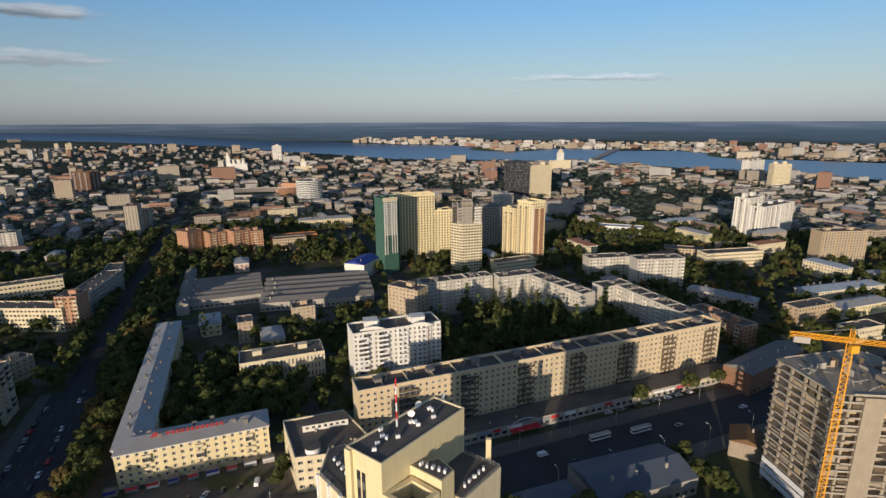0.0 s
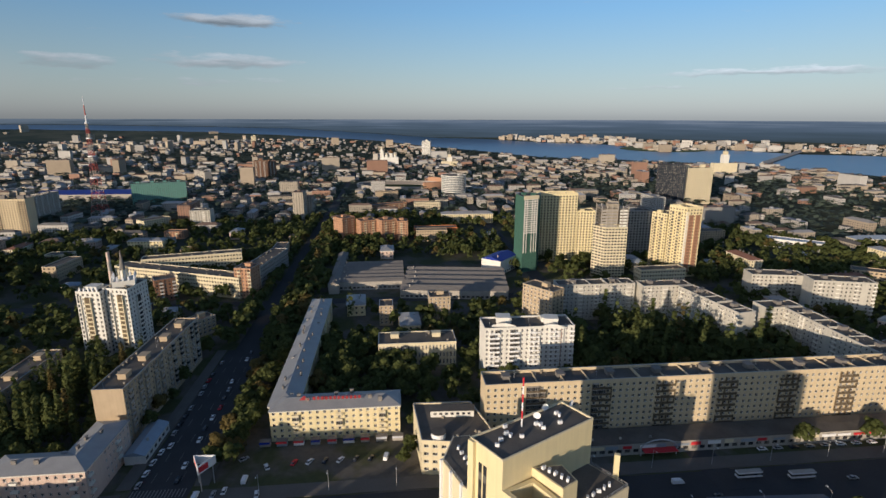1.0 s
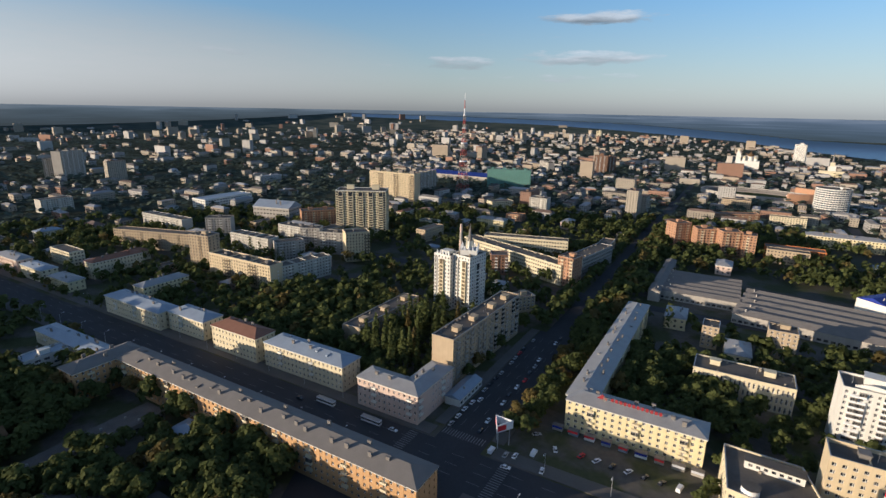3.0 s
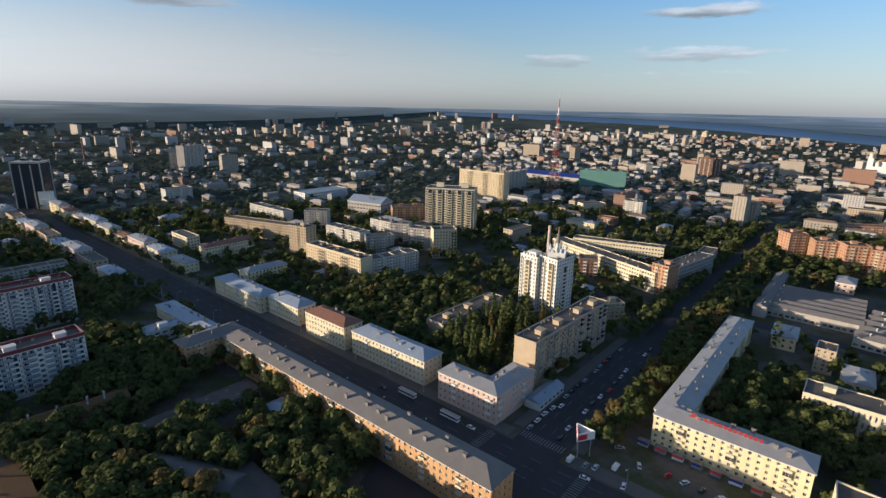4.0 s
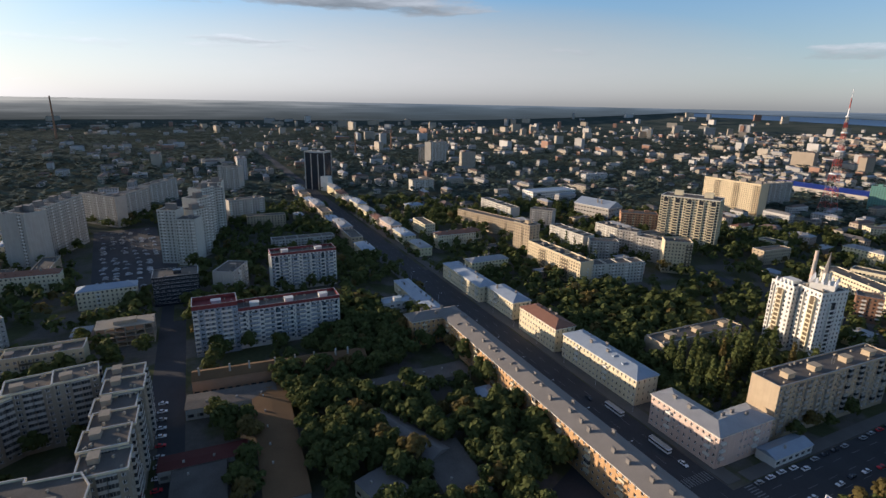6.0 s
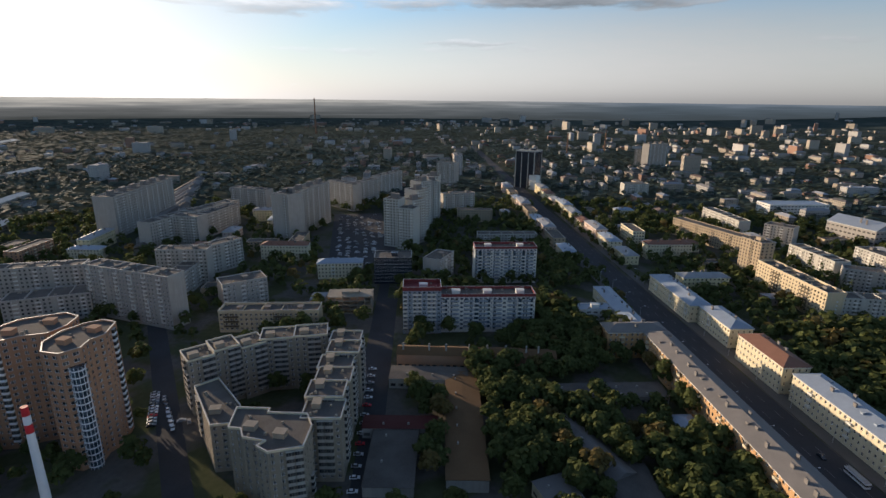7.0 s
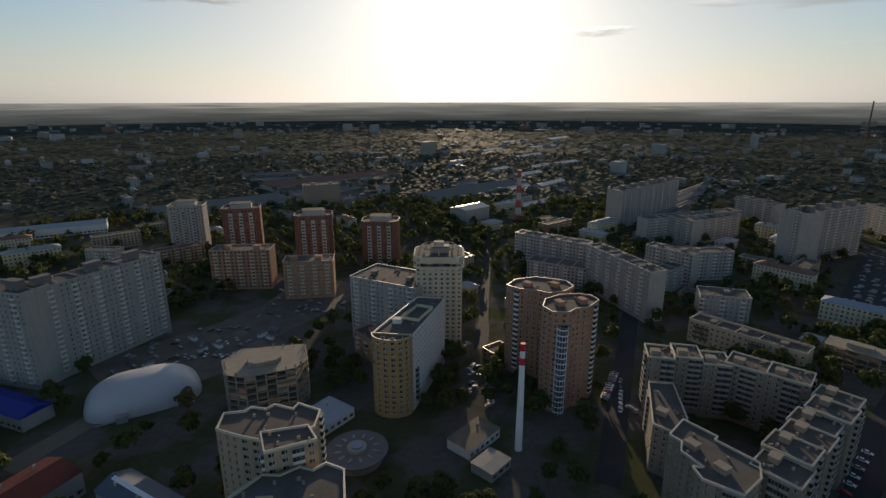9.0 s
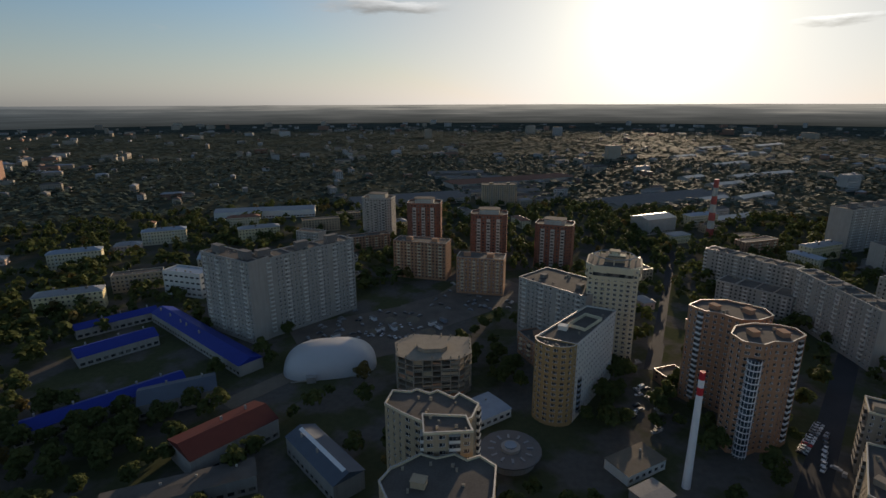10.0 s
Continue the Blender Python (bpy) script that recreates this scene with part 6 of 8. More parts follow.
for k in range(9):
    shed("long low dark railway shed", polar_xy(138 - k * 0.35, 640 + k * 42), 150, 16, 30, 6, "slate" if k % 2 else "bitumen", 1)
    shed("long low dark factory shed", polar_xy(172 + k * 0.9, 800 + k * 40), 120, 18, 8, 6, "bitumen" if k % 2 else "slate", 1)
shed("white-roofed warehouse", (250, -700), 130, 30, 12, 10, "metal", 1)
shed("blue-roofed sports hall", (-900, 760), 170, 70, 22, 12, "blue", 1)

# the roof's sand tone stands for sunlight lying on it
shed("low flat-roofed white pumping house", (-79, -188), 22, 13, 29, 5, "sand", 1)
shed("low flat pale store beside the chimney", (-79, -169), 13, 11, 29, 4.5, "panel_dark", 1)
shed("flat blue and white canopy beside a round pavilion", (-16, -226), 24, 18, 35, 5, "metal_blue", 1)
shed("small cream flat-roofed house in a yard", (-170, -10), 18, 14, 40, 6.5, "slate", 1)
# unseen tower below the camera whose shadow falls across the street
poly_block("panel_w", [(-14, 30), (14, 30), (14, 58), (-14, 58)], 62, "pale tower block under the drone", huts=1)

# red rooftop lettering on the corner house, too small to read
sign = thing("rooftop_sign", pose(-113, 205, 18.6, 0, 0, 20), "red rooftop sign letters on a steel frame", "sign")
part("frame", Shape().bar((-14, -3.6, 0), (14, -3.6, 0), 0.08).bar((-14, -3.6, 1.0), (14, -3.6, 1.0), 0.08), M["steel"], sign)
for k in range(12):
    part("letter", Shape().box(-9 + k * 1.95, -7.7 + k * 1.95, -3.75, -3.55, 0.1, 1.7).box(-8.6 + k * 1.95, -8.3 + k * 1.95, -3.77, -3.53, 0.0, 1.8), M["letters"], sign)
part("emblem", Shape().face((-15.5, -3.7, 0), (-10.5, -3.7, 0), (-13, -3.7, 2.6)).face((-10.5, -3.6, 0), (-15.5, -3.6, 0), (-13, -3.6, 2.6)), M["letters"], sign)

# three-sided billboard on posts at the junction
board = thing("billboard", pose(-146, 153, 0, 0, 0, 20), "three-sided white and red billboard on steel posts", "billboard")
tri = [(5.2 * math.cos(k * math.tau / 3 + 0.5), 5.2 * math.sin(k * math.tau / 3 + 0.5)) for k in range(3)]
for k in range(3):
    a, b = Vector(tri[k]), Vector(tri[(k + 1) % 3])
    u = (b - a).normalized()
    part("panel", Shape().obox((a + b) / 2, u, (u.y, -u.x), -(b - a).length / 2, (b - a).length / 2, -0.25, 0, 9, 13), M["whitepaint"], board)
    part("poster", Shape().obox((a + b) / 2, u, (u.y, -u.x), -(b - a).length / 2 + 0.5, 0.6, 0.004, 0.03, 9.6, 12.2), M["signred" if k else "metal_blue"], board)
    part("post", Shape().bar((*(a * 0.7), 0), (*(a * 0.7), 10), 0.22, 0.22, 8), M["steel"], board)
occupy(-146, 153, 8, 8, 0, 0)

# stadium stand and its ring
stand = thing("stadium", pose(-400, 1090, 0, 0, 0, 12), "open stadium with white rim and pink stands", "stadium")
for k in range(36):
    a0, a1 = k * math.tau / 36, (k + 1) * math.tau / 36
    pink_end = math.cos((a0 + a1) / 2) > 0.45
    for rx, ry, wide_, z1, mt in ((99, 58, 3, 7.5, "panel"), (90, 50, 9, 6, "pink" if pink_end else "slate"), (81, 42, 9, 3, "pink" if pink_end else "slate")) + (((104, 63, 6, 17, "salmon"),) if pink_end else ()):
        part("tier", Shape().prism([(rx * math.cos(a0), ry * math.sin(a0)), ((rx + wide_) * math.cos(a0), (ry + wide_) * math.sin(a0)), ((rx + wide_) * math.cos(a1), (ry + wide_) * math.sin(a1)), (rx * math.cos(a1), ry * math.sin(a1))], 0, z1), M[mt], stand)
part("pitch", Shape().prism([(80 * a, 41 * b) for a, b in circle], 0, 0.3), M["leaf_poplar"], stand, "green grass pitch")
occupy(-400, 1090, 220, 135, 12)
poly_block("glass_t", [(-255 + 24 * a, 985 + 24 * b) for a, b in circle], 41, huts=1)

# landmarks beyond the stadium: a domed church, spired towers, a pale tower
church = thing("church", pose(-632, 1620, 0, 0, 0, 20), "white church with domes and a bell tower", "church")
part("nave", Shape().box(-24, 24, -16, 16, 0, 24), M["white"], church)
part("bell_tower", Shape().box(-36, -24, -6, 6, 0, 44), M["white"], church)
for x, y, z, r in ((0, 0, 24, 8), (-14, -10, 24, 4.5), (14, -10, 24, 4.5), (-14, 10, 24, 4.5), (14, 10, 24, 4.5), (-30, 0, 44, 4.5)):
    part("drum", Shape().prism([(x + r * a, y + r * b) for a, b in circle], z, z + r * 1.5), M["white"], church)
    onion = Shape()
    for k in range(5):
        q0, q1 = (1.0, 1.18, 0.95, 0.5, 0.18, 0.04)[k:k + 2]
        onion.bar((x, y, z + r * (1.5 + 0.36 * k)), (x, y, z + r * (1.5 + 0.36 * (k + 1))), r * q0, r * q1, 14)
    part("dome", onion, M["orange_brown" if r > 5 else "cream"], church, "dull gilded dome")
occupy(-632, 1620, 76, 34, 20)
for x, y, wide_, h_, lab in ((-432, 1614, 26, 28, "cream building with a pointed corner tower"), (362, 1634, 34, 52, "pale office tower with a slim spire")):
    spired = thing("spired_building", pose(x, y, 0, 0, 0, 20), lab, "building")
    part("body", Shape().box(-wide_, wide_, -9, 9, 0, h_ * 0.55), M["cream"], spired)
    part("shaft", Shape().box(-8, 8, -8, 8, 0, h_), M["white"], spired)
    part("lantern", Shape().box(-5, 5, -5, 5, h_, h_ + 9), M["cream"], spired)
    part("spire", Shape().bar((0, 0, h_ + 9), (0, 0, h_ + 34), 3.2, 0.2, 8), M["slate"], spired, "grey pointed spire")
    occupy(x, y, wide_ * 2, 18, 20)
block("white_t", -640, 2030, 34, 22, 10, 58)
block("beige_t", -1729, 2442, 60, 24, -60, 52)
block("white_t", 852, 1445, 70, 22, 30, 40)

# towers with stacked loggias
dressed("gold", -553, 314, 60, 28, 50.7, 54, (0.1, 0.3, 0.5, 0.7, 0.9), (0.25, 0.75), "black", "cream", 5.2)
dressed("whiteblue", -319, -78, 63, 15, -68.5, 25, (0.05, 0.16, 0.27, 0.38, 0.5, 0.62, 0.73, 0.84, 0.95), (0.5,), "glass_blue", "white", 3.4)
dressed("whiteblue", -418, -88, 52, 15, -68.5, 30, (0.08, 0.22, 0.36, 0.5, 0.64, 0.78, 0.92), (0.5,), "glass_blue", "white", 3.4)
dressed("white_t", 407, 687, 44, 18, 36.1, 50, (0.15, 0.4, 0.65, 0.9), (0.5,))
dressed("white_t", 430, 676, 77, 20, 32.8, 42, (0.1, 0.26, 0.42, 0.58, 0.74, 0.9), (0.5,))

# ---------------------------------------------------------------- vehicles and street furniture


def profile(points, w0, w1):
    """A body from a side outline x, z; w0 and w1: half widths at its foot and its top."""
    zs = [p[1] for p in points]
    lo, hi = min(zs), max(zs)
    s = Shape()
    n = len(points)
    for e in (-1, 1):
        s.v += [(x, e * (w0 + (w1 - w0) * (z - lo) / (hi - lo)), z) for x, z in points]
    s.f += [tuple(range(n - 1, -1, -1)), tuple(range(n, 2 * n))]
    s.f += [(i, (i + 1) % n, n + (i + 1) % n, n + i) for i in range(n)]
    return s


def wheel_at(parent, x, y, r=0.33, w_=0.2):
    s = Shape().bar((x, y - w_ / 2, r), (x, y + w_ / 2, r), r, r, 10)
    return part("wheel", s, M["rubber"], parent)


def car_proto(paint, label, van=False):
    root = thing("van" if van else "car", pose(0, 0, 0), label, "van" if van else "car", "cars on the streets")
    if van:
        part("body", profile([(-2.6, 0.4), (2.5, 0.4), (2.55, 1.0), (1.9, 1.2), (1.3, 2.1), (-2.6, 2.15)], 0.95, 0.85), M[paint], root)
        part("windscreen", Shape().face((1.93, -0.75, 1.25), (1.93, 0.75, 1.25), (1.37, 0.7, 2.0), (1.37, -0.7, 2.0)), M["glass"], root)
    else:
        part("body", profile([(-2.15, 0.35), (2.15, 0.35), (2.2, 0.7), (1.0, 0.92), (-1.7, 0.95), (-2.2, 0.85)], 0.88, 0.82), M[paint], root)
        part("cabin", profile([(1.0, 0.9), (0.35, 1.42), (-1.1, 1.45), (-1.8, 0.93)], 0.78, 0.62), M["glass"], root)
        part("roof", profile([(0.32, 1.41), (0.25, 1.47), (-1.0, 1.5), (-1.12, 1.44)], 0.63, 0.6), M[paint], root)
    for x in (-1.35, 1.35):
        axle = Shape()
        for y in (-0.8, 0.8):
            axle.bar((x, y - 0.1, 0.33), (x, y + 0.1, 0.33), 0.33, 0.33, 10)
        part("wheel_pair", axle.bar((x, -0.7, 0.33), (x, 0.7, 0.33), 0.06), M["rubber"], root)
    return root


CAR_PROTOS = [car_proto("whitepaint", "white parked saloon car"), car_proto("steel", "silver grey saloon car"), car_proto("black", "black saloon car on asphalt"),
              car_proto("signred", "red saloon car on asphalt"), car_proto("whitepaint", "white delivery van on asphalt", True)]
used = set()


def park(x, y, rot, which=None):
    src = CAR_PROTOS[which] if which is not None else rnd.choices(CAR_PROTOS, (5, 4, 4, 1, 1))[0]
    m = pose(x, y, 0.08, 0, 0, rot)
    if src.name in used:
        return copy_thing(src, m)
    used.add(src.name)
    src.matrix_world = m
    return src


rnd = random.Random(21)
for x, y, rot, k in ((-145, 146, 111, 4), (-132, 160, 111, 4), (-133, 143, 30, 0), (-122, 154, 120, 0), (-128, 170, 135, 0), (-141, 172, 60, 1), (-139, 149, 111, 1),
                     (-136, 152, 111, 0), (45, 209, 21, 4), (-185, 119, 21, 0), (-180, 171, 111, 0), (-238, 95, 21, 2), (60, 205, 21, 2), (-20, 187, 21, 1), (118, 233, 21, 1), (160, 250, 21, 0)):
    park(x, y, rot, k)


def grid_xy(s, q):
    c, d = math.cos(radians(21.5)), math.sin(radians(21.5))
    return (s * c - q * d, s * d + q * c)


for k in range(16):
    if rnd.random() < 0.8:
        x, y = grid_xy(-107.5 + rnd.uniform(-0.4, 0.4), 198 + k * 7.5)
        park(x, y, 111 + rnd.uniform(-3, 3))
    if rnd.random() < 0.45:
        x, y = grid_xy(-93 + rnd.uniform(-1, 1), 200 + k * 9.5)
        park(x, y, 291)
for k in range(14):
    x, y = Vector((-240, -121)).lerp(Vector((-150, -85)), k / 13)
    park(x + rnd.uniform(-0.5, 0.5), y - 3.2, 111 + rnd.uniform(-5, 5))
for k in range(12):
    x, y = Vector((-156, -198)).lerp(Vector((-178, -219)), k / 11)
    park(x, y, 135 + rnd.uniform(-4, 4))
for k in range(8):
    x, y = Vector((-170, -214)).lerp(Vector((-152, -190)), k / 7)
    park(x - 6, y + 3, 40 + rnd.uniform(-4, 4))
for k in range(10):
    x, y = Vector((-96, -222)).lerp(Vector((-110, -252)), k / 9)
    park(x + rnd.choice((-6, 6)), y, rnd.uniform(20, 50))
for k in range(9):
    park(rnd.uniform(25, 70), rnd.uniform(-345, -312), rnd.uniform(0, 180))
for k in range(7):
    x, y = Vector((-118, 176)).lerp(Vector((-80, 191)), k / 6)
    park(x, y, 90 + rnd.uniform(-10, 10))
for k in range(8):
    x, y = grid_xy(170 + k * 8, 196)
    park(x, y, 21.5)

# buses
bus = thing("bus", pose(0, 0, 0), "white city bus with dark window band", "bus", "buses on the main street")
part("body", Shape().box(-5.6, 5.6, -1.2, 1.2, 0.45, 1.35).box(-5.6, 5.6, -1.2, 1.2, 2.3, 2.95), M["whitepaint"], bus)
part("window_band", Shape().box(-5.5, 5.5, -1.16, 1.16, 1.35, 2.3), M["glass"], bus)
part("roof", Shape().box(-5.4, 5.4, -1.1, 1.1, 2.95, 3.05), M["panel"], bus)
for x in (-3.6, 3.4):
    for y in (-1.05, 1.05):
        wheel_at(bus, x, y, 0.48, 0.28)
first = True
for x, y in ((97, 228), (-197, 114), (-226, 104), (75, 222)):
    m = pose(x, y, 0.08, 0, 0, 21.5)
    if first:
        bus.matrix_world, first = m, False
    else:
        copy_thing(bus, m)

# far parked cars as one crowd
rng_lot = random.Random(77)
lot = Shape()
for cx_, cy_, rx_, ry_, turn_, m_ in ((48, -335, 46, 26, 40, 46), (-20, -392, 34, 30, 55, 34), (-105, -248, 9, 36, 110, 20), (-172, -160, 10, 30, 40, 16)):
    for k in range(m_):
        c = Vector((cx_ + rng_lot.uniform(-1, 1) * rx_, cy_ + rng_lot.uniform(-1, 1) * ry_))
        if taken(c.x, c.y):
            continue
        a = math.radians(turn_ + rng_lot.choice((0, 90)) + rng_lot.uniform(-8, 8))
        u_, v_ = (math.cos(a), math.sin(a)), (-math.sin(a), math.cos(a))
        lot.obox(c, u_, v_, -2.1, 2.1, -0.85, 0.85, 0.3, 0.9).obox(c, u_, v_, -1.2, 0.9, -0.7, 0.7, 0.9, 1.45)
for k in range(140):
    t, q = rnd.random(), rnd.randrange(6)
    c = Vector((-600, -325)).lerp(Vector((-410, -220)), t) + Vector((0.5, -0.87)) * (q * 9 - 23 + rnd.uniform(-1.5, 1.5))
    a = math.radians(118 + rnd.uniform(-6, 6))
    lot.obox((c.x, c.y), (math.cos(a), math.sin(a)), (-math.sin(a), math.cos(a)), -2.1, 2.1, -0.85, 0.85, 0.3, 0.9)
    lot.obox((c.x, c.y), (math.cos(a), math.sin(a)), (-math.sin(a), math.cos(a)), -1.2, 0.9, -0.7, 0.7, 0.9, 1.45)
solo("parked_cars", lot, M["cars"], pose(0, 0, 0.05), "rows of parked cars on a car park", "cars", kind="stuff")

# site huts, stacks and heaps on the bare building ground
for k in range(16):
    x, y = rng_lot.uniform(0, 92), rng_lot.uniform(-352, -300)
    if taken(x, y):
        continue
    turn_ = 40 + rng_lot.choice((0, 90))
    if k % 2:
        cabin = thing("site_cabin", pose(x, y, 0.1, 0, 0, turn_), rng_lot.choice(("blue metal site cabin on bare ground", "white metal site cabin on bare ground")), "site cabin", "cabins of the building site")
        part("body", Shape().box(-3, 3, -1.2, 1.2, 0.15, 2.6), M[rng_lot.choice(("metal_blue", "whitepaint", "darkmetal"))], cabin)
        part("roof", Shape().box(-3.1, 3.1, -1.3, 1.3, 2.6, 2.75), M["slate"], cabin)
        part("door", Shape().box(-2.2, -1.3, -1.24, -1.19, 0.2, 2.2), M["panel_dark"], cabin)
        part("skid", Shape().box(-2.8, 2.8, -1.0, 1.0, 0, 0.15), M["steel"], cabin)
    else:
        heap = Shape()
        rad = rng_lot.uniform(3, 6)
        heap.v += [(rad * (1 - q) * (1 + 0.25 * noise.noise(Vector((j * 0.9, q * 3, k)))) * math.cos(j * math.tau / 14), rad * (1 - q) * math.sin(j * math.tau / 14), rad * 0.42 * math.sin(q * 1.5)) for q in (0, 0.3, 0.6, 0.85) for j in range(14)]
        heap.f += [(q * 14 + j, q * 14 + (j + 1) % 14, q * 14 + 14 + (j + 1) % 14, q * 14 + 14 + j) for q in range(3) for j in range(14)] + [tuple(range(42, 56))]
        solo("soil_heap", heap, M["sand"], pose(x, y, 0.02), "low heap of pale soil on a building site", "soil heap", "heaps of the building site")
    occupy(x, y, 7, 5, turn_, 0.5)

# street lamps along the main street
lamp = thing("street_lamp", pose(0, 0, 0), "grey steel street lamp with a curved arm", "street lamp", "lamps along the street")
part("pole", Shape().bar((0, 0, 0), (0, 0, 9.5), 0.12, 0.07, 8), M["steel"], lamp)
arm = part("arm", Shape().bar((0, 0, 9.4), (0.9, 0, 10.1), 0.06).bar((0.9, 0, 10.1), (2.4, 0, 10.2), 0.05), M["steel"], lamp)
part("head", Shape().box(2.1, 3.0, -0.16, 0.16, 10.1, 10.28), M["whitepaint"], arm)
first = True
for k in range(26):
    for q, r in ((156, 111.5), (188, -68.5)):
        s = -420 + k * 28
        if -125 < s < -70:
            continue
        m = pose(*grid_xy(s, q), 0.12, 0, 0, r)
        if first:
            lamp.matrix_world, first = m, False
        else:
            copy_thing(lamp, m)

# kiosks and awnings before the corner house
for k in range(9):
    x, y = Vector((-138, 184)).lerp(Vector((-80, 206)), k / 8)
    kio = thing("kiosk", pose(x, y, 0, 0, 0, 21 + rnd.uniform(-3, 3)), rnd.choice(("small white kiosk with awning", "small blue and white kiosk", "small red and white kiosk")), "kiosk", "kiosks before the corner house")
    w_ = rnd.uniform(1.8, 2.8)
    part("body", Shape().box(-w_, w_, -1.2, 1.2, 0, 2.5), M[rnd.choice(("whitepaint", "metal_blue", "panel"))], kio)
    part("roof", Shape().box(-w_ - 0.2, w_ + 0.2, -1.4, 1.4, 2.5, 2.7), M["slate"], kio)
    part("awning", Shape().face((-w_, -1.2, 2.4), (w_, -1.2, 2.4), (w_, -2.3, 2.0), (-w_, -2.3, 2.0)).face((-w_, -2.3, 1.96), (w_, -2.3, 1.96), (w_, -1.2, 2.36), (-w_, -1.2, 2.36)), M[rnd.choice(("signred", "blue", "whitepaint"))], kio)
    occupy(x, y, 5, 3, 21, 0.5)

# shop front strips of the annex under the long block
shop = thing("shop_sign_strip", pose(*grid_xy(160, 198.0), 0, 0, 0, 21.5), "row of coloured shop signs along the annex", "sign")
for k in range(24):
    a = -98 + k * 8.2
    part("sign_panel", Shape().box(a, a + rnd.uniform(4, 7.8), -0.2, 0, 3.6, rnd.uniform(4.6, 5.6)), M[rnd.choice(("whitepaint", "metal_blue", "signred", "cream", "whitepaint"))], shop)
# arched entrance on the annex
arch = thing("arched_entrance", pose(*grid_xy(120, 197.2), 0, 0, 0, 21.5), "red arched shop entrance canopy", "canopy")
s = Shape()
for k in range(12):
    a0, a1 = math.pi * k / 12, math.pi * (k + 1) / 12
    s.bar((9 * math.cos(a0), 0, 3 + 5 * math.sin(a0)), (9 * math.cos(a1), 0, 3 + 5 * math.sin(a1)), 0.35)
part("arch", s, M["steel"], arch)
part("canopy", Shape().box(-8, 8, -2.5, 1.5, 3.0, 3.3), M["signred"], arch)
for a in (-8.5, 8.5):
    part("post", Shape().bar((a, 0, 0), (a, 0, 3.2), 0.25, 0.25, 8), M["steel"], arch)

# wavy parapets of the white ten-storey block
wave = thing("wavy_gable", pose(-30, 291, 32.3, 0, 0, 13), "white curved gable walls along a roof edge", "gable")
for xc in (-14, 14):
    s = Shape()
    for k in range(14):
        a, b = -7 + k, -6 + k
        z = 1.2 + 1.6 * max(0.0, math.cos((a + 0.5) / 7 * math.pi / 2))
        s.box(xc + a, xc + b, -8.9, -8.55, 0.2, z)
    part("gable_wall", s, M["white"], wave)
    part("stair_hut", Shape().box(xc - 4, xc + 4, -3, 4, 0.1, 3.6).box(xc - 4.3, xc + 4.3, -3.3, 4.3, 3.6, 3.9), M["white"], wave)
    # narrow brown strip in place of a recess in the wall
    part("recess_line", Shape().box(xc + 5.2, xc + 5.5, -8.75, -8.5, -26, 0), M["brown"], wave)

# ---------------------------------------------------------------- ground, roads and water


def rise(r):
    """The land is flat round the town and climbs to the far plateau."""
    return 0.0 if r < 3300 else 131.0 * ((r - 3300) / 1600) ** 1.6


def reach(el):
    """How far out the land lies that many degrees below the eye's level."""
    r = 200.0
    while r < 4890 and (EYE - rise(r)) / r > math.tan(radians(el)):
        r += 10
    return r


def polar(yaw_deg, r, z=0.0):
    return (-math.sin(radians(yaw_deg)) * r, math.cos(radians(yaw_deg)) * r, z)


def ground_sheet():
    s = Shape()
    rings = [0, 150, 400, 800, 1300, 2000, 2700, 3300, 3450, 3600, 3750, 3900, 4050, 4200, 4350, 4500, 4650, 4800, 4900, 4990]
    n = 96
    for r in rings:
        for i in range(n):
            a = i * math.tau / n
            s.v.append((r * math.cos(a), r * math.sin(a), rise(r) if r < 4950 else 128))
    for j in range(len(rings) - 1):
        for i in range(n):
            k = (i + 1) % n
            s.f.append((j * n + i, (j + 1) * n + i, (j + 1) * n + k, j * n + k))
    return s


earth = bpy.data.materials.new("town ground")
earth.use_nodes = True
n = Nodes(earth.node_tree)
at = n.add("ShaderNodeNewGeometry").outputs["Position"]
n1 = n.add("ShaderNodeTexNoise", Vector=at, Scale=0.035, Detail=4.0).outputs["Fac"]
n2 = n.add("ShaderNodeTexNoise", Vector=at, Scale=0.35, Detail=4.0).outputs["Fac"]
n3 = n.add("ShaderNodeTexNoise", Vector=at, Scale=0.008, Detail=6.0).outputs["Fac"]
grass = n.mix(n2, (0.060, 0.068, 0.034), (0.110, 0.115, 0.060))
yard = n.mix(n2, (0.090, 0.084, 0.076), (0.175, 0.158, 0.132))
near = n.mix(n.ramp(n1, (0.45, 0.0), (0.55, 1.0)), grass, yard)
# bluer with distance, then paler too: haze put into the ground's colour
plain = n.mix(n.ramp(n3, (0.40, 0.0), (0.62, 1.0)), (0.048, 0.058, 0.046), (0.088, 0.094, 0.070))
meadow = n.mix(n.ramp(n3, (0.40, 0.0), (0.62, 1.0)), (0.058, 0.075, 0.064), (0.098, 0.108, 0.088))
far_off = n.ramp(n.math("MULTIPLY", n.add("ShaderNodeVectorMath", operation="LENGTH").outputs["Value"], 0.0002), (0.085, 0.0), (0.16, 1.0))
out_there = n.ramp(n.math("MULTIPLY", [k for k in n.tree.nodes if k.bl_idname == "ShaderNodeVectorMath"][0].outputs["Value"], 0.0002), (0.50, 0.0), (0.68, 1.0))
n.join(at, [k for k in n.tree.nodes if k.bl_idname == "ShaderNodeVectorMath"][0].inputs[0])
p = n.add("ShaderNodeBsdfPrincipled", Roughness=0.95)
p.inputs["Specular IOR Level"].default_value = 0.0
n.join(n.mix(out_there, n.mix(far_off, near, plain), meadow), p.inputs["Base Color"])
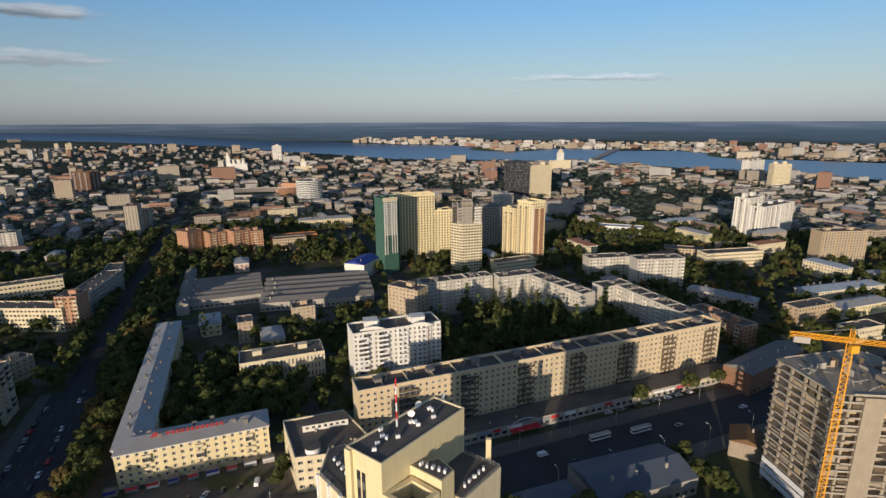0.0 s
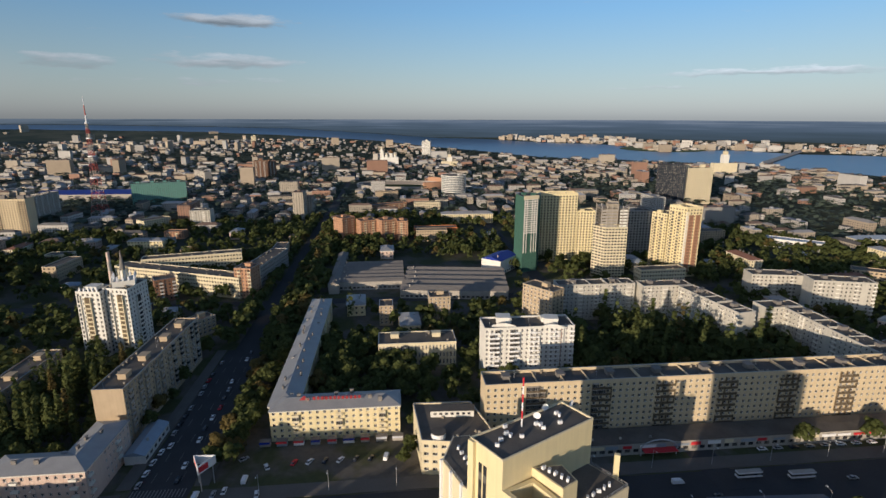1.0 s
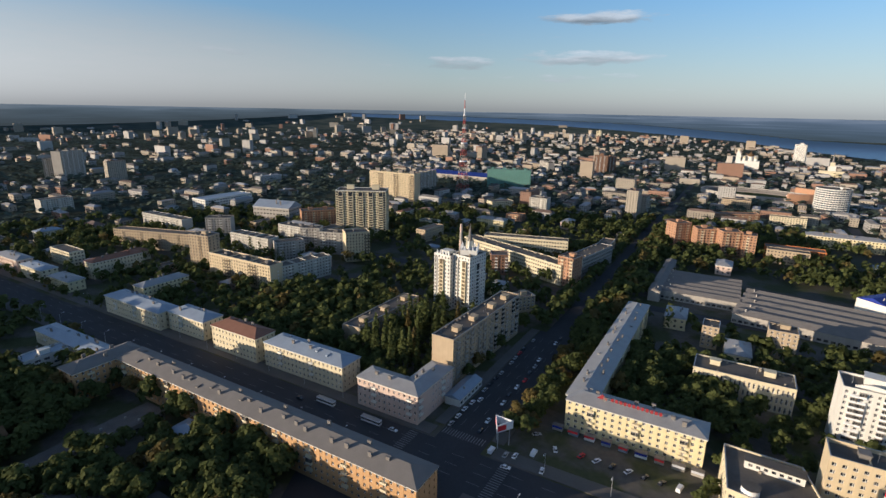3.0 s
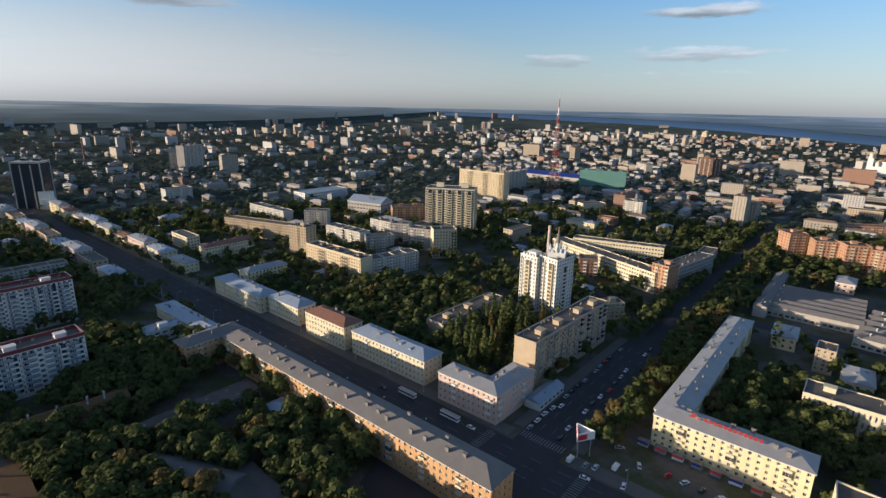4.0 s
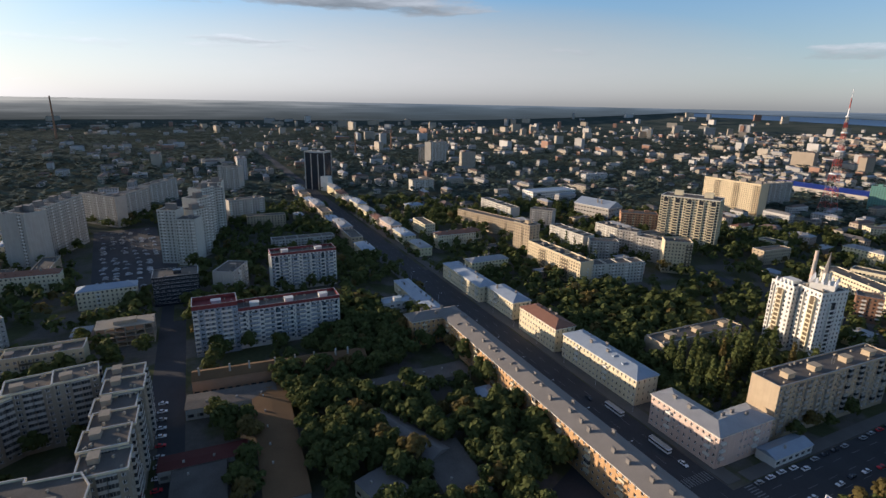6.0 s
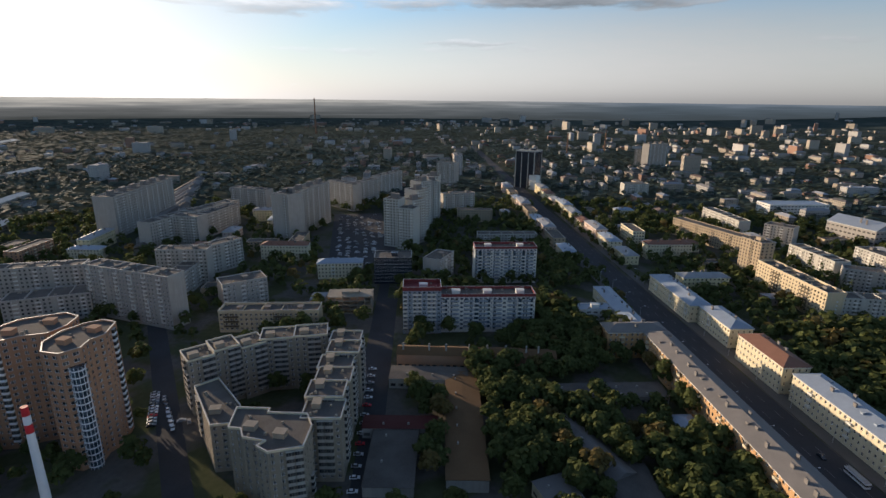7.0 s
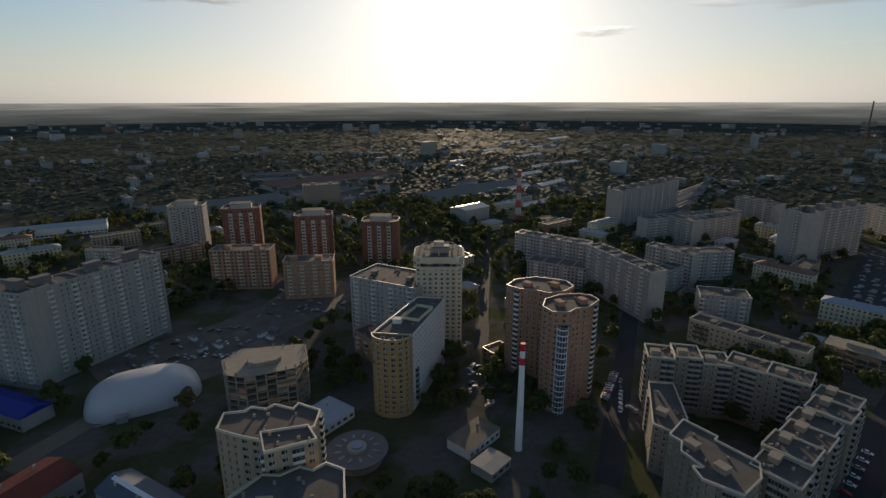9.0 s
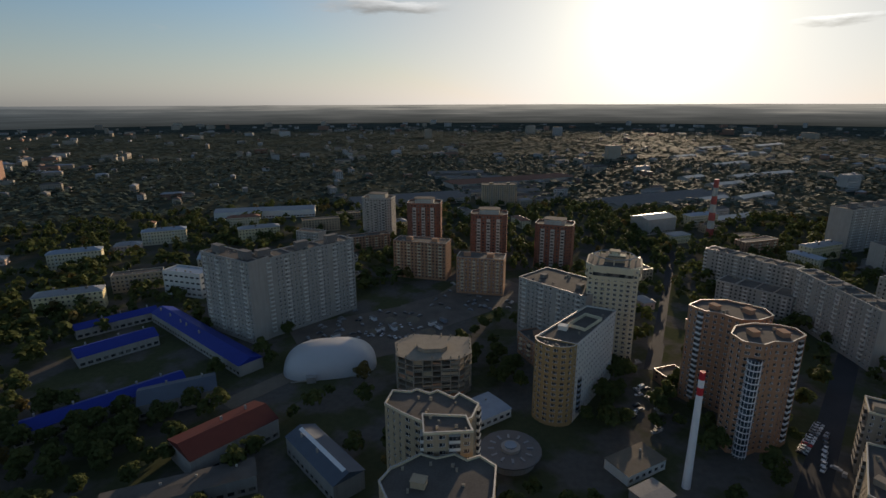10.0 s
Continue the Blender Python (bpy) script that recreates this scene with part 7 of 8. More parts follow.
n.join(n.add("ShaderNodeBump", Height=n2, Distance=0.06).outputs[0], p.inputs["Normal"])
n.join(p.outputs[0], n.add("ShaderNodeOutputMaterial").inputs[0])
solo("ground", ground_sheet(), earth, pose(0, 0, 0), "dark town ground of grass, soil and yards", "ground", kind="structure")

# glowing backdrop: haze painted as a height gradient, brighter towards the sun
haze = bpy.data.materials.new("blue distance")
haze.use_nodes = True
n = Nodes(haze.node_tree)
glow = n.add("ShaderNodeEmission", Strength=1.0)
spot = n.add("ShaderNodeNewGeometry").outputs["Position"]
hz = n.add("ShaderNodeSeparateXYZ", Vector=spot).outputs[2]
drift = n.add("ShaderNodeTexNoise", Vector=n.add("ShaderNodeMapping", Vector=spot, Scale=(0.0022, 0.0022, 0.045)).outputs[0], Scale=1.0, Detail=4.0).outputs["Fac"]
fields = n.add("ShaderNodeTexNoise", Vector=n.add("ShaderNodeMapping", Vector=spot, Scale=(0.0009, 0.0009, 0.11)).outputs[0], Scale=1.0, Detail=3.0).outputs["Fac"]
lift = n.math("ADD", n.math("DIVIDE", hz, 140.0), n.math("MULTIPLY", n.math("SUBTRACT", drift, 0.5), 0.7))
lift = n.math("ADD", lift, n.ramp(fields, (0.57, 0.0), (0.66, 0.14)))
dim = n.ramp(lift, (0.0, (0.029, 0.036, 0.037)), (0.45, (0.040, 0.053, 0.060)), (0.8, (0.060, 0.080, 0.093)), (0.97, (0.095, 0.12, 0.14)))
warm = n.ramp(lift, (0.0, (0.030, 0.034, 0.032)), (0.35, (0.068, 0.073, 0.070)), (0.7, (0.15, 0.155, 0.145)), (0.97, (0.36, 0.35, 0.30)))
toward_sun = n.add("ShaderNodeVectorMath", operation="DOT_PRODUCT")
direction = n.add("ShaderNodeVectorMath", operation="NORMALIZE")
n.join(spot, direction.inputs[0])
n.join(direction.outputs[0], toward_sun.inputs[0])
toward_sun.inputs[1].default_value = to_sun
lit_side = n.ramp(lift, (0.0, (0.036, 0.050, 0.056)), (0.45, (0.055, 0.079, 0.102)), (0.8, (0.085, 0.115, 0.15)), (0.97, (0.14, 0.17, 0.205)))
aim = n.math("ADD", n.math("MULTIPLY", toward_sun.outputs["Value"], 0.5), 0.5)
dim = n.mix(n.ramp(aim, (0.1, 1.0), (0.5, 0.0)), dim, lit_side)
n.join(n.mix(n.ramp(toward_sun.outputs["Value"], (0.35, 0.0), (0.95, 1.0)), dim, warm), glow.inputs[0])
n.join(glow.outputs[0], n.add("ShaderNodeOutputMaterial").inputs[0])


GRID = 21.5
BARE = ((45, -335, 62), (-20, -400, 60), (-30, -215, 35), (72, -279, 30), (190, -280, 50), (-75, -175, 22), (-140, 445, 85), (20, 205, 30), (-140, 135, 42), (-505, -270, 55), (150, 215, 45), (-100, 186, 26))
PARKS = ((-145, 55, 70), (-120, 265, 40), (30, 330, 60), (-225, -40, 50), (-330, 150, 60), (-250, 175, 45), (110, 330, 40), (-300, -25, 34), (-340, -45, 30), (-355, -125, 32), (-265, -180, 28), (-190, 30, 40))
ROADS = []     # ends and width of every road, kept clear of trees


def along(s, q):
    """A point s metres along the town's grid and q metres across it."""
    c, d = math.cos(radians(GRID)), math.sin(radians(GRID))
    return (s * c - q * d, s * d + q * c)


def road(a, b, width, name="road", material="asphalt", z=0.03, label="grey asphalt street with worn surface", keep=3.0):
    a, b = Vector((*a, 0)), Vector((*b, 0))
    d = (b - a).normalized()
    u = Vector((-d.y, d.x, 0)) * width / 2
    z += 0.006 * len(ROADS)
    s = Shape()
    pts = [a - u, b - u, b + u, a + u]
    s.prism([(p.x, p.y) for p in pts], -0.2, z)
    ROADS.append((a.x, a.y, b.x, b.y, width / 2 + keep))
    return solo(name, s, M[material], pose(0, 0, 0), label, "road", kind="structure")


road(along(-420, 172), along(420, 172), 25)
road(along(-1750, 172), along(-420, 172), 19, keep=1)
road(along(420, 172), along(800, 172), 16, keep=1)
road(along(-97, 120), along(-97, 330), 24)
road(along(-97, 330), along(-97, 1000), 15, keep=0)
road(along(-97, 1000), along(-97, 1500), 11, keep=0)
road(along(-140, 118), along(-40, 165), 40, keep=0)
road((-345, -161), (-60, -48), 11)
road((-118, -272), (-135, -308), 9)
road((-135, -308), (-235, -525), 6.5, keep=0)
road((-120, -145), (-255, -302), 11)
road((115, -235), (38, -330), 12, label="dusty grey lane past the air dome", material="sand")
road((38, -330), (-25, -440), 14, label="dusty grey lane between building sites", material="sand")
road(along(-900, -30), along(-240, -30), 8)
road(along(-330, 420), along(500, 420), 12)
road(along(140, 172), along(140, 900), 13)
road((95, -300), (10, -345), 70, name="ground_patch", material="dust", label="bare dusty ground of a building site", keep=0, z=0.01)
road((20, -352), (-62, -420), 52, name="ground_patch", material="dust", label="bare dusty ground of a building site", keep=0, z=0.01)
road((-610, -330), (-400, -215), 62, name="pavement", material="asphalt", label="asphalt car park among tower blocks", z=0.05)
for side in (-1, 1):
    road(along(-700, 172 + side * 17.2), along(-112, 172 + side * 17.2), 8, name="pavement", material="paving", z=0.17, label="grey paved footway beside the street", keep=0)
    road(along(-80, 172 + side * 17.2), along(600, 172 + side * 17.2), 8, name="pavement", material="paving", z=0.17, label="grey paved footway beside the street", keep=0)
    road(along(-97 + side * 15.6, 196), along(-97 + side * 15.6, 330), 6, name="pavement", material="paving", z=0.17, label="grey paved footway beside the street", keep=0)

# lane lines and crossings
lines = Shape()


def stripe(s0, q0, s1, q1, width, z=0.12):
    a, b = Vector((*along(s0, q0), 0)), Vector((*along(s1, q1), 0))
    d = (b - a).normalized()
    u = Vector((-d.y, d.x, 0)) * width / 2
    lines.prism([(p.x, p.y) for p in (a - u, b - u, b + u, a + u)], z - 0.006, z)


for k in range(70):
    for q in (165.5, 172, 178.5):
        stripe(-880 + k * 14, q, -874 + k * 14, q, 0.2, 0.125)
for k in range(9):
    for s in (-103, -97, -91):
        stripe(s, 200 + k * 14, s, 206 + k * 14, 0.2, 0.125)
for k in range(16):
    stripe(-108 + k * 1.4, 190, -108 + k * 1.4, 195, 0.5, 0.125)
    stripe(-122, 160.5 + k * 1.5, -117, 160.5 + k * 1.5, 0.5, 0.125)
    stripe(-74, 160.5 + k * 1.5, -69, 160.5 + k * 1.5, 0.5, 0.125)
solo("road_markings", lines, M["paint"], pose(0, 0, 0), "worn white lane lines and zebra crossings", "road marking", kind="structure")

# the reservoir: its near and far shore as yaw and degrees below eye level
NEAR = ((62, 0.9), (57.5, 1.01), (50, 1.2), (40, 1.45), (32, 1.86), (22, 2.5), (17, 3.1), (11.2, 3.56), (5.3, 4.1), (-1, 4.22), (-7, 4.28), (-13, 4.28), (-18.7, 4.53), (-24, 4.73), (-30, 4.76), (-35.7, 4.95), (-40, 5.07), (-60, 5.2))
FAR = ((62, 0.6), (57.5, 0.66), (50, 0.75), (40, 0.95), (32, 1.16), (22, 1.75), (17, 2.13), (11.2, 2.25), (5.3, 2.55), (-1, 2.66), (-4, 2.95), (-7, 3.36), (-10, 3.1), (-13, 2.97), (-18.7, 3.16), (-24, 3.07), (-26.5, 3.25), (-29, 3.72), (-35.7, 3.67), (-40, 3.68), (-60, 3.6))


def shore(table, yaw_deg):
    for (a, p), (b, q) in zip(table, table[1:]):
        if b <= yaw_deg <= a:
            return p + (q - p) * (a - yaw_deg) / (a - b)
    return 99.0


def edge(yw_):
    """How far off the backdrop stands: behind the far shore, and nearer where there is no water."""
    yw_ = (yw_ + 100) % 360 - 100
    if yw_ <= -60 or yw_ > 100:
        return 3720
    return max(3720, reach(shore(FAR, yw_)) + 30) if yw_ <= 62 else 3720 + (reach(shore(FAR, 62)) - 3690) * (1 - (yw_ - 62) / 38) ** 2


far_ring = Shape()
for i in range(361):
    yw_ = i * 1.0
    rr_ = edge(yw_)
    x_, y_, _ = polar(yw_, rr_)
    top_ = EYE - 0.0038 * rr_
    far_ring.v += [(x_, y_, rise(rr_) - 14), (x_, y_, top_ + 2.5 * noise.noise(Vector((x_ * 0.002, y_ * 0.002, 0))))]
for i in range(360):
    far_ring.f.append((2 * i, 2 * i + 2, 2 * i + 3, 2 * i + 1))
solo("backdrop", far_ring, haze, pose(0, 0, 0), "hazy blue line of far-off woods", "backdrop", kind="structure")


def in_water(x, y, margin=0.0):
    yw = math.degrees(math.atan2(-x, y))
    if not -60 <= yw <= 62:
        return False
    r = math.hypot(x, y)
    el = math.degrees(math.atan2(EYE - rise(r), r))
    return shore(FAR, yw) - 0.05 < el < shore(NEAR, yw) + 0.1


water = Shape()
steps = 160
for i in range(steps + 1):
    yw = 62 - i * 122 / steps
    r0, r1 = reach(shore(NEAR, yw)), reach(shore(FAR, yw))
    wob = 26 * noise.noise(Vector((yw * 0.5, 0, 0)))
    for j in range(9):
        r = r0 + wob + (r1 - r0 - wob) * j / 8
        water.v.append(polar(yw, r, rise(r) + 1.2))
for i in range(steps):
    for j in range(8):
        k = i * 9 + j
        water.f.append((k, k + 9, k + 10, k + 1))
# blue base colour carries much of the sky that the water reflects
lake = surface("lake water", (0.045, 0.115, 0.23), 0.3, 0.25, 120, 10, spec=0.5)
solo("water", water, lake, pose(0, 0, 0), "calm blue water of a wide reservoir", "water", kind="structure")


def on_road(x, y):
    for ax, ay, bx, by, w2 in ROADS:
        dx, dy = bx - ax, by - ay
        L2 = dx * dx + dy * dy
        t = ((x - ax) * dx + (y - ay) * dy) / L2
        if -0.01 < t < 1.01 and (x - ax - t * dx) ** 2 + (y - ay - t * dy) ** 2 < w2 * w2:
            return True
    return False


# green spits of meadow that reach into the water
for yw_, el_, half, deep in ((-6.8, 3.05, 4.0, 0.26), (-29.5, 3.42, 3.0, 0.26)):
    spit = Shape()
    spit.face(*[polar(yw_ - half * math.cos(k * math.tau / 24), EYE / math.tan(radians(el_ + deep * math.sin(k * math.tau / 24))), 2.0) for k in range(24)])
    solo("meadow", spit, surface("shore meadow", (0.10, 0.125, 0.045), 0.95, 0.4, 60), pose(0, 0, 0), "flat green meadow on the far shore", "meadow", kind="structure")

# the bridge over the reservoir
bridge = thing("bridge", pose(0, 0, 0), "long low road bridge over the water", "bridge")
pa, pb = Vector(polar(-15.6, reach(4.3), 5)), Vector(polar(-18.4, reach(3.0), 5))
part("deck", Shape().bar(pa, pb, 9, n=4), M["panel_dark"], bridge)
for k in range(22):
    c = pa.lerp(pb, (k + 0.5) / 22)
    part("pier", Shape().box(c.x - 3, c.x + 3, c.y - 3, c.y + 3, 0, 2), M["concrete"], bridge)

# ---------------------------------------------------------------- the town further out
rng = random.Random(5)
far_walls = {k: surface("far " + k, c, 0.9, 0.25, 12, island=0.35) for k, c in
             (("cream", (0.38, 0.335, 0.27)), ("white", (0.42, 0.405, 0.38)), ("buff", (0.36, 0.30, 0.23)), ("red", (0.30, 0.18, 0.13)))}
far_roofs = {k: surface("far roof " + k, c, 0.7, 0.25, 12, island=0.5) for k, c in
             (("grey", (0.24, 0.23, 0.22)), ("brown", (0.17, 0.12, 0.095)), ("pale", (0.32, 0.32, 0.33)), ("bitumen", (0.12, 0.11, 0.10)))}
far_w, far_r = {k: Shape() for k in far_walls}, {k: Shape() for k in far_roofs}
far_panes = Shape()


def simple_house(x, y, length, width, rot, h, hip):
    w_, r_ = far_w[rng.choices(list(far_w), (4, 4, 2, 1.4))[0]], far_r[rng.choice(list(far_r))]
    c, d = math.cos(radians(rot)), math.sin(radians(rot))
    z0 = rise(math.hypot(x, y))
    def ring(k):
        return [(x + c * a * k - d * b * k, y + d * a * k + c * b * k) for a, b in ((-length / 2, -width / 2), (length / 2, -width / 2), (length / 2, width / 2), (-length / 2, width / 2))]
    w_.prism(ring(1.0), z0 - 1, z0 + h)
    if math.hypot(x, y) < 1250:
        for L_, off_, ax, ay in ((length, width / 2, (c, d), (d, -c)), (length, width / 2, (-c, -d), (-d, c)), (width, length / 2, (d, -c), (-c, -d)), (width, length / 2, (-d, c), (c, d))):
            if ay[0] * -x + ay[1] * -y < 0:
                continue
            m_ = max(1, int(L_ / 3.4))
            for f_ in range(max(1, int(h / 3.0))):
                for k in range(m_):
                    t_ = -L_ / 2 + (k + 0.5) * L_ / m_
                    q = [(x + ax[0] * (t_ + e) + ay[0] * (off_ + 0.05), y + ax[1] * (t_ + e) + ay[1] * (off_ + 0.05)) for e in (-0.75, 0.75)]
                    z1 = z0 + f_ * 3.0 + 1.0
                    far_panes.face((*q[0], z1), (*q[1], z1), (*q[1], z1 + 1.5), (*q[0], z1 + 1.5))
    if hip:
        q = ring(1.06)
        z = z0 + h + 0.02
        e = [(x + c * a, y + d * a, z + width * 0.25) for a in (-length / 2 + width / 2, length / 2 - width / 2)]
        v = [(*p_, z) for p_ in q]
        r_.face(v[0], v[1], e[1], e[0]).face(v[2], v[3], e[0], e[1]).face(v[1], v[2], e[1]).face(v[3], v[0], e[0])
    else:
        r_.prism(ring(0.97), z0 + h + 0.02, z0 + h + 0.5)
        if length > 20:
            for k in range(int(length / 22)):
                s_ = -length / 2 + (k + 0.5) * 22
                r_.prism([(x + c * (s_ + a) - d * b, y + d * (s_ + a) + c * b) for a, b in ((-2, -2), (2, -2), (2, 2), (-2, 2))], z0 + h + 0.5, z0 + h + 3)


MID = ("stalin_w", "stalin_p", "stalin_r", "stalin_y", "brick_y", "panel_w", "panel_g", "stucco", "redbrick")
made = 0
spots = []
for cell, r0, r1 in ((40.0, 230, 760), (27.0, 760, 1900), (36.0, 1900, 3600)):
    k = int(r1 / cell) + 2
    for i in range(-k, k + 1):
        for j in range(-k, k + 1):
            x, y = along((i + rng.uniform(-0.3, 0.3)) * cell, (j + rng.uniform(-0.3, 0.3)) * cell)
            r = math.hypot(x, y)
            yw = math.degrees(math.atan2(-x, y)) % 360
            if 225 < yw < 305 and r > 250 or r < r0 or r > r1:
                continue
            spots.append((r, x, y, yw))
spots.sort()
for r, x, y, yw in spots:
    front = yw < 60 or yw > 310
    chance = (0.62 if front else 0.42) if r < 760 else (0.70 if front else 0.30) if r < 1900 else (0.42 if front else 0.13)
    chance *= 0.75 + 0.9 * noise.noise(Vector((x * 0.004, y * 0.004, 5.5)))
    if 120 < yw < 215 and r > 700:
        chance *= 0.32
    if rng.random() > chance or in_water(x, y) or on_road(x, y) or any((x - a) ** 2 + (y - b) ** 2 < c * c for a, b, c in BARE + PARKS):
        continue
    rot = GRID + rng.choice((0, 90)) + rng.uniform(-4, 4)
    tall = rng.random()
    if r < 800 or tall > (0.035 if r < 1900 else 0.05):
        length, width, h, hip = rng.choice(((14, 10, 6), (20, 11, 7), (30, 12, 10), (38, 13, 14), (44, 13, 15), (24, 14, 9))) + (rng.random() < 0.72,)
    else:
        length, width, h, hip = rng.uniform(18, 60), rng.uniform(13, 18), rng.choice((15, 27, 28, 30, 40)), False
    if r > 760 and h < 15.5 and tall > 0.05:
        length, width, h = length * rng.uniform(0.4, 0.95), width * 0.8, h * rng.uniform(0.6, 1.0)
    c, d = math.cos(radians(rot)), math.sin(radians(rot))
    if any(taken(x + c * a * length / 2 - d * b * width / 2, y + d * a * length / 2 + c * b * width / 2) for a in (-1, 0, 1) for b in (-1, 0, 1)):
        continue
    if any(on_road(x + c * a * length / 2, y + d * a * length / 2) for a in (-1, 1)):
        continue
    if r < 760 and made < 125:
        st = rng.choice(MID[:5] if hip else MID[4:])
        block(st, round(x), round(y), length, width, rot, h)
        made += 1
    else:
        occupy(x, y, length, width, rot, 1)
        simple_house(x, y, length, width, rot, h, hip)
# far bank and far districts: rows of pale tower blocks
for k in range(330):
    yw = rng.gauss(1, 8) if k < 230 else rng.uniform(-45, 16)
    el = shore(FAR, yw) - rng.uniform(0.06, 0.5) if -58 < yw < 60 else 2.3
    if el < 2.2:
        continue
    r = reach(el)
    x, y, _ = polar(yw, r)
    simple_house(x, y, rng.uniform(16, 60), rng.uniform(14, 20), rng.uniform(-25, 25), rng.choice((8, 10, 12, 16, 20, 26, 34)), False)
for k in range(420):
    yw, el = rng.uniform(36, 215), rng.uniform(0.9, 3.4)
    if -60 < yw < 62 and shore(FAR, yw) - 0.1 < el < shore(NEAR, yw) + 0.1:
        continue
    x, y, _ = polar(yw, reach(el))
    if math.hypot(x, y) > edge(yw) - 60:
        continue
    simple_house(x, y, rng.uniform(16, 70), rng.uniform(14, 22), rng.uniform(0, 180), rng.choice((8, 10, 15, 26, 30, 42)) if yw < 110 else rng.choice((6, 8, 10, 14, 24)), False)
for k, s in far_w.items():
    solo("far_houses", s, far_walls[k], pose(0, 0, 0), "crowd of small far-off town buildings", "houses", kind="stuff")
solo("far_windows", far_panes, M["glass"], pose(0, 0, 0), "dark windows of the far-off town buildings", "windows", kind="stuff")
for k, s in far_r.items():
    solo("far_roofs", s, far_roofs[k], pose(0, 0, 0), "roofs of the far-off town buildings", "roofs", kind="stuff")

# ---------------------------------------------------------------- trees


def leaves(blobs, count, size, seed, up=0.0):
    """Leaf clumps as small tilted quads over a set of blobs (x, y, z, rx, rz): arrays of points and faces."""
    g = np.random.default_rng(seed)
    b = np.array(blobs)
    area = b[:, 3] * b[:, 4]
    which = g.choice(len(b), count, p=area / area.sum())
    d = g.normal(size=(count, 3))
    d /= np.linalg.norm(d, axis=1)[:, None]
    d[:, 2] = np.where(d[:, 2] < -0.5, -d[:, 2], d[:, 2])
    c = b[which, :3] + d * np.stack([b[which, 3], b[which, 3], b[which, 4]], 1) * g.uniform(0.72, 1.05, (count, 1))
    nrm = d * (1 - 0.6 * up) + g.normal(scale=0.3 - 0.15 * up, size=(count, 3)) + np.array((0, 0, up))
    nrm /= np.linalg.norm(nrm, axis=1)[:, None]
    u = np.cross(nrm, g.normal(size=(count, 3)))
    u /= np.linalg.norm(u, axis=1)[:, None]
    v = np.cross(nrm, u)
    s = size * g.uniform(0.6, 1.25, (count, 1))
    pts = np.stack([c + u * s, c + v * s * 0.8, c - u * s, c - v * s * 0.8], 1).reshape(-1, 3)
    return pts


def quads_mesh(name, pts, material):
    me = bpy.data.meshes.new(name)
    k = len(pts)
    me.vertices.add(k)
    me.vertices.foreach_set("co", pts.astype(np.float32).ravel())
    me.loops.add(k)
    me.loops.foreach_set("vertex_index", np.arange(k, dtype=np.int32))
    me.polygons.add(k // 4)
    me.polygons.foreach_set("loop_start", np.arange(0, k, 4, dtype=np.int32))
    me.update(calc_edges=True)
    me.materials.append(material)
    return me


def broad_blobs(seed, h=12.0, r=4.6):
    g = random.Random(seed)
    out = [(0, 0, h * 0.6, r * 0.72, h * 0.28)]
    for k in range(7):
        a = k * math.tau / 7 + g.uniform(-0.4, 0.4)
        q = r * g.uniform(0.45, 0.75)
        out.append((q * math.cos(a), q * math.sin(a), h * g.uniform(0.42, 0.78), r * g.uniform(0.32, 0.5), h * g.uniform(0.11, 0.19)))
    out.append((g.uniform(-1, 1), g.uniform(-1, 1), h * 0.86, r * 0.4, h * 0.13))
    return out


def poplar_blobs(seed, h=20.0, r=2.3):
    g = random.Random(seed)
    return [(g.uniform(-0.4, 0.4), g.uniform(-0.4, 0.4), h * (0.16 + 0.115 * k), r * (0.65 + 0.5 * math.sin(0.5 + k * 0.36)) * (1 - 0.07 * k), h * 0.11) for k in range(8)]


def tree_proto(seed, tall, leaf, name):
    root = thing("tree", pose(0, 0, -90), name, "tree", "trees of the courtyards")
    blobs = poplar_blobs(seed) if tall else broad_blobs(seed)
    h = 20 if tall else 12
    t = Shape().bar((0, 0, -0.3), (0.1, 0.05, h * 0.45), 0.32, 0.18, 7)
    if not tall:
        for bx, by, bz, *_ in blobs[1:6]:
            t.bar((0.05, 0.02, h * 0.25), (bx, by, bz), 0.14, 0.05, 5)
    else:
        t.bar((0.1, 0.05, h * 0.45), (0, 0, h * 0.9), 0.18, 0.05, 6)
    part("trunk", t, M["bark"], root)
    part("crown", quads_mesh("crown", leaves(blobs, 760 if tall else 980, 0.46 if tall else 0.56, seed, 0.15), M[leaf]), M[leaf], root)
    return root


protos = [tree_proto(k, False, "leaf", "leafy green deciduous tree with a broad crown") for k in range(4)]
protos_gold = [tree_proto(9 + k, False, "leaf_gold", "broad tree with leaves turning yellow") for k in range(2)]
protos_tall = [tree_proto(20 + k, True, "leaf_poplar", "tall narrow green poplar") for k in range(2)]
near_blobs = [np.array(leaves(broad_blobs(140 + k), 330, 0.92, 170 + k, 0.2)) for k in range(4)] + [np.array(leaves(poplar_blobs(150 + k), 260, 0.76, 180 + k, 0.15)) for k in range(2)]
mid_blobs = [np.array(leaves(broad_blobs(40 + k), 46, 1.85, 70 + k, 0.4)) for k in range(6)] + [np.array(leaves(poplar_blobs(50 + k), 60, 1.15, 80 + k, 0.2)) for k in range(2)]
far_blobs = [np.array(leaves(broad_blobs(60 + k, 10, 7), 8, 4.4, 90 + k, 1.0)) for k in range(6)]
wood_blobs = [np.array(leaves(broad_blobs(65 + k, 9, 9), 4, 6.4, 95 + k, 1.4)) for k in range(6)]
mid_pts, far_pts, mid_gold = [], [], []
POPLARS = ((-255, 200, 34), (-245, 160, 24), (-300, 285, 25), (30, 362, 22), (62, 330, 30), (-470, 150, 40), (-175, 350, 12))


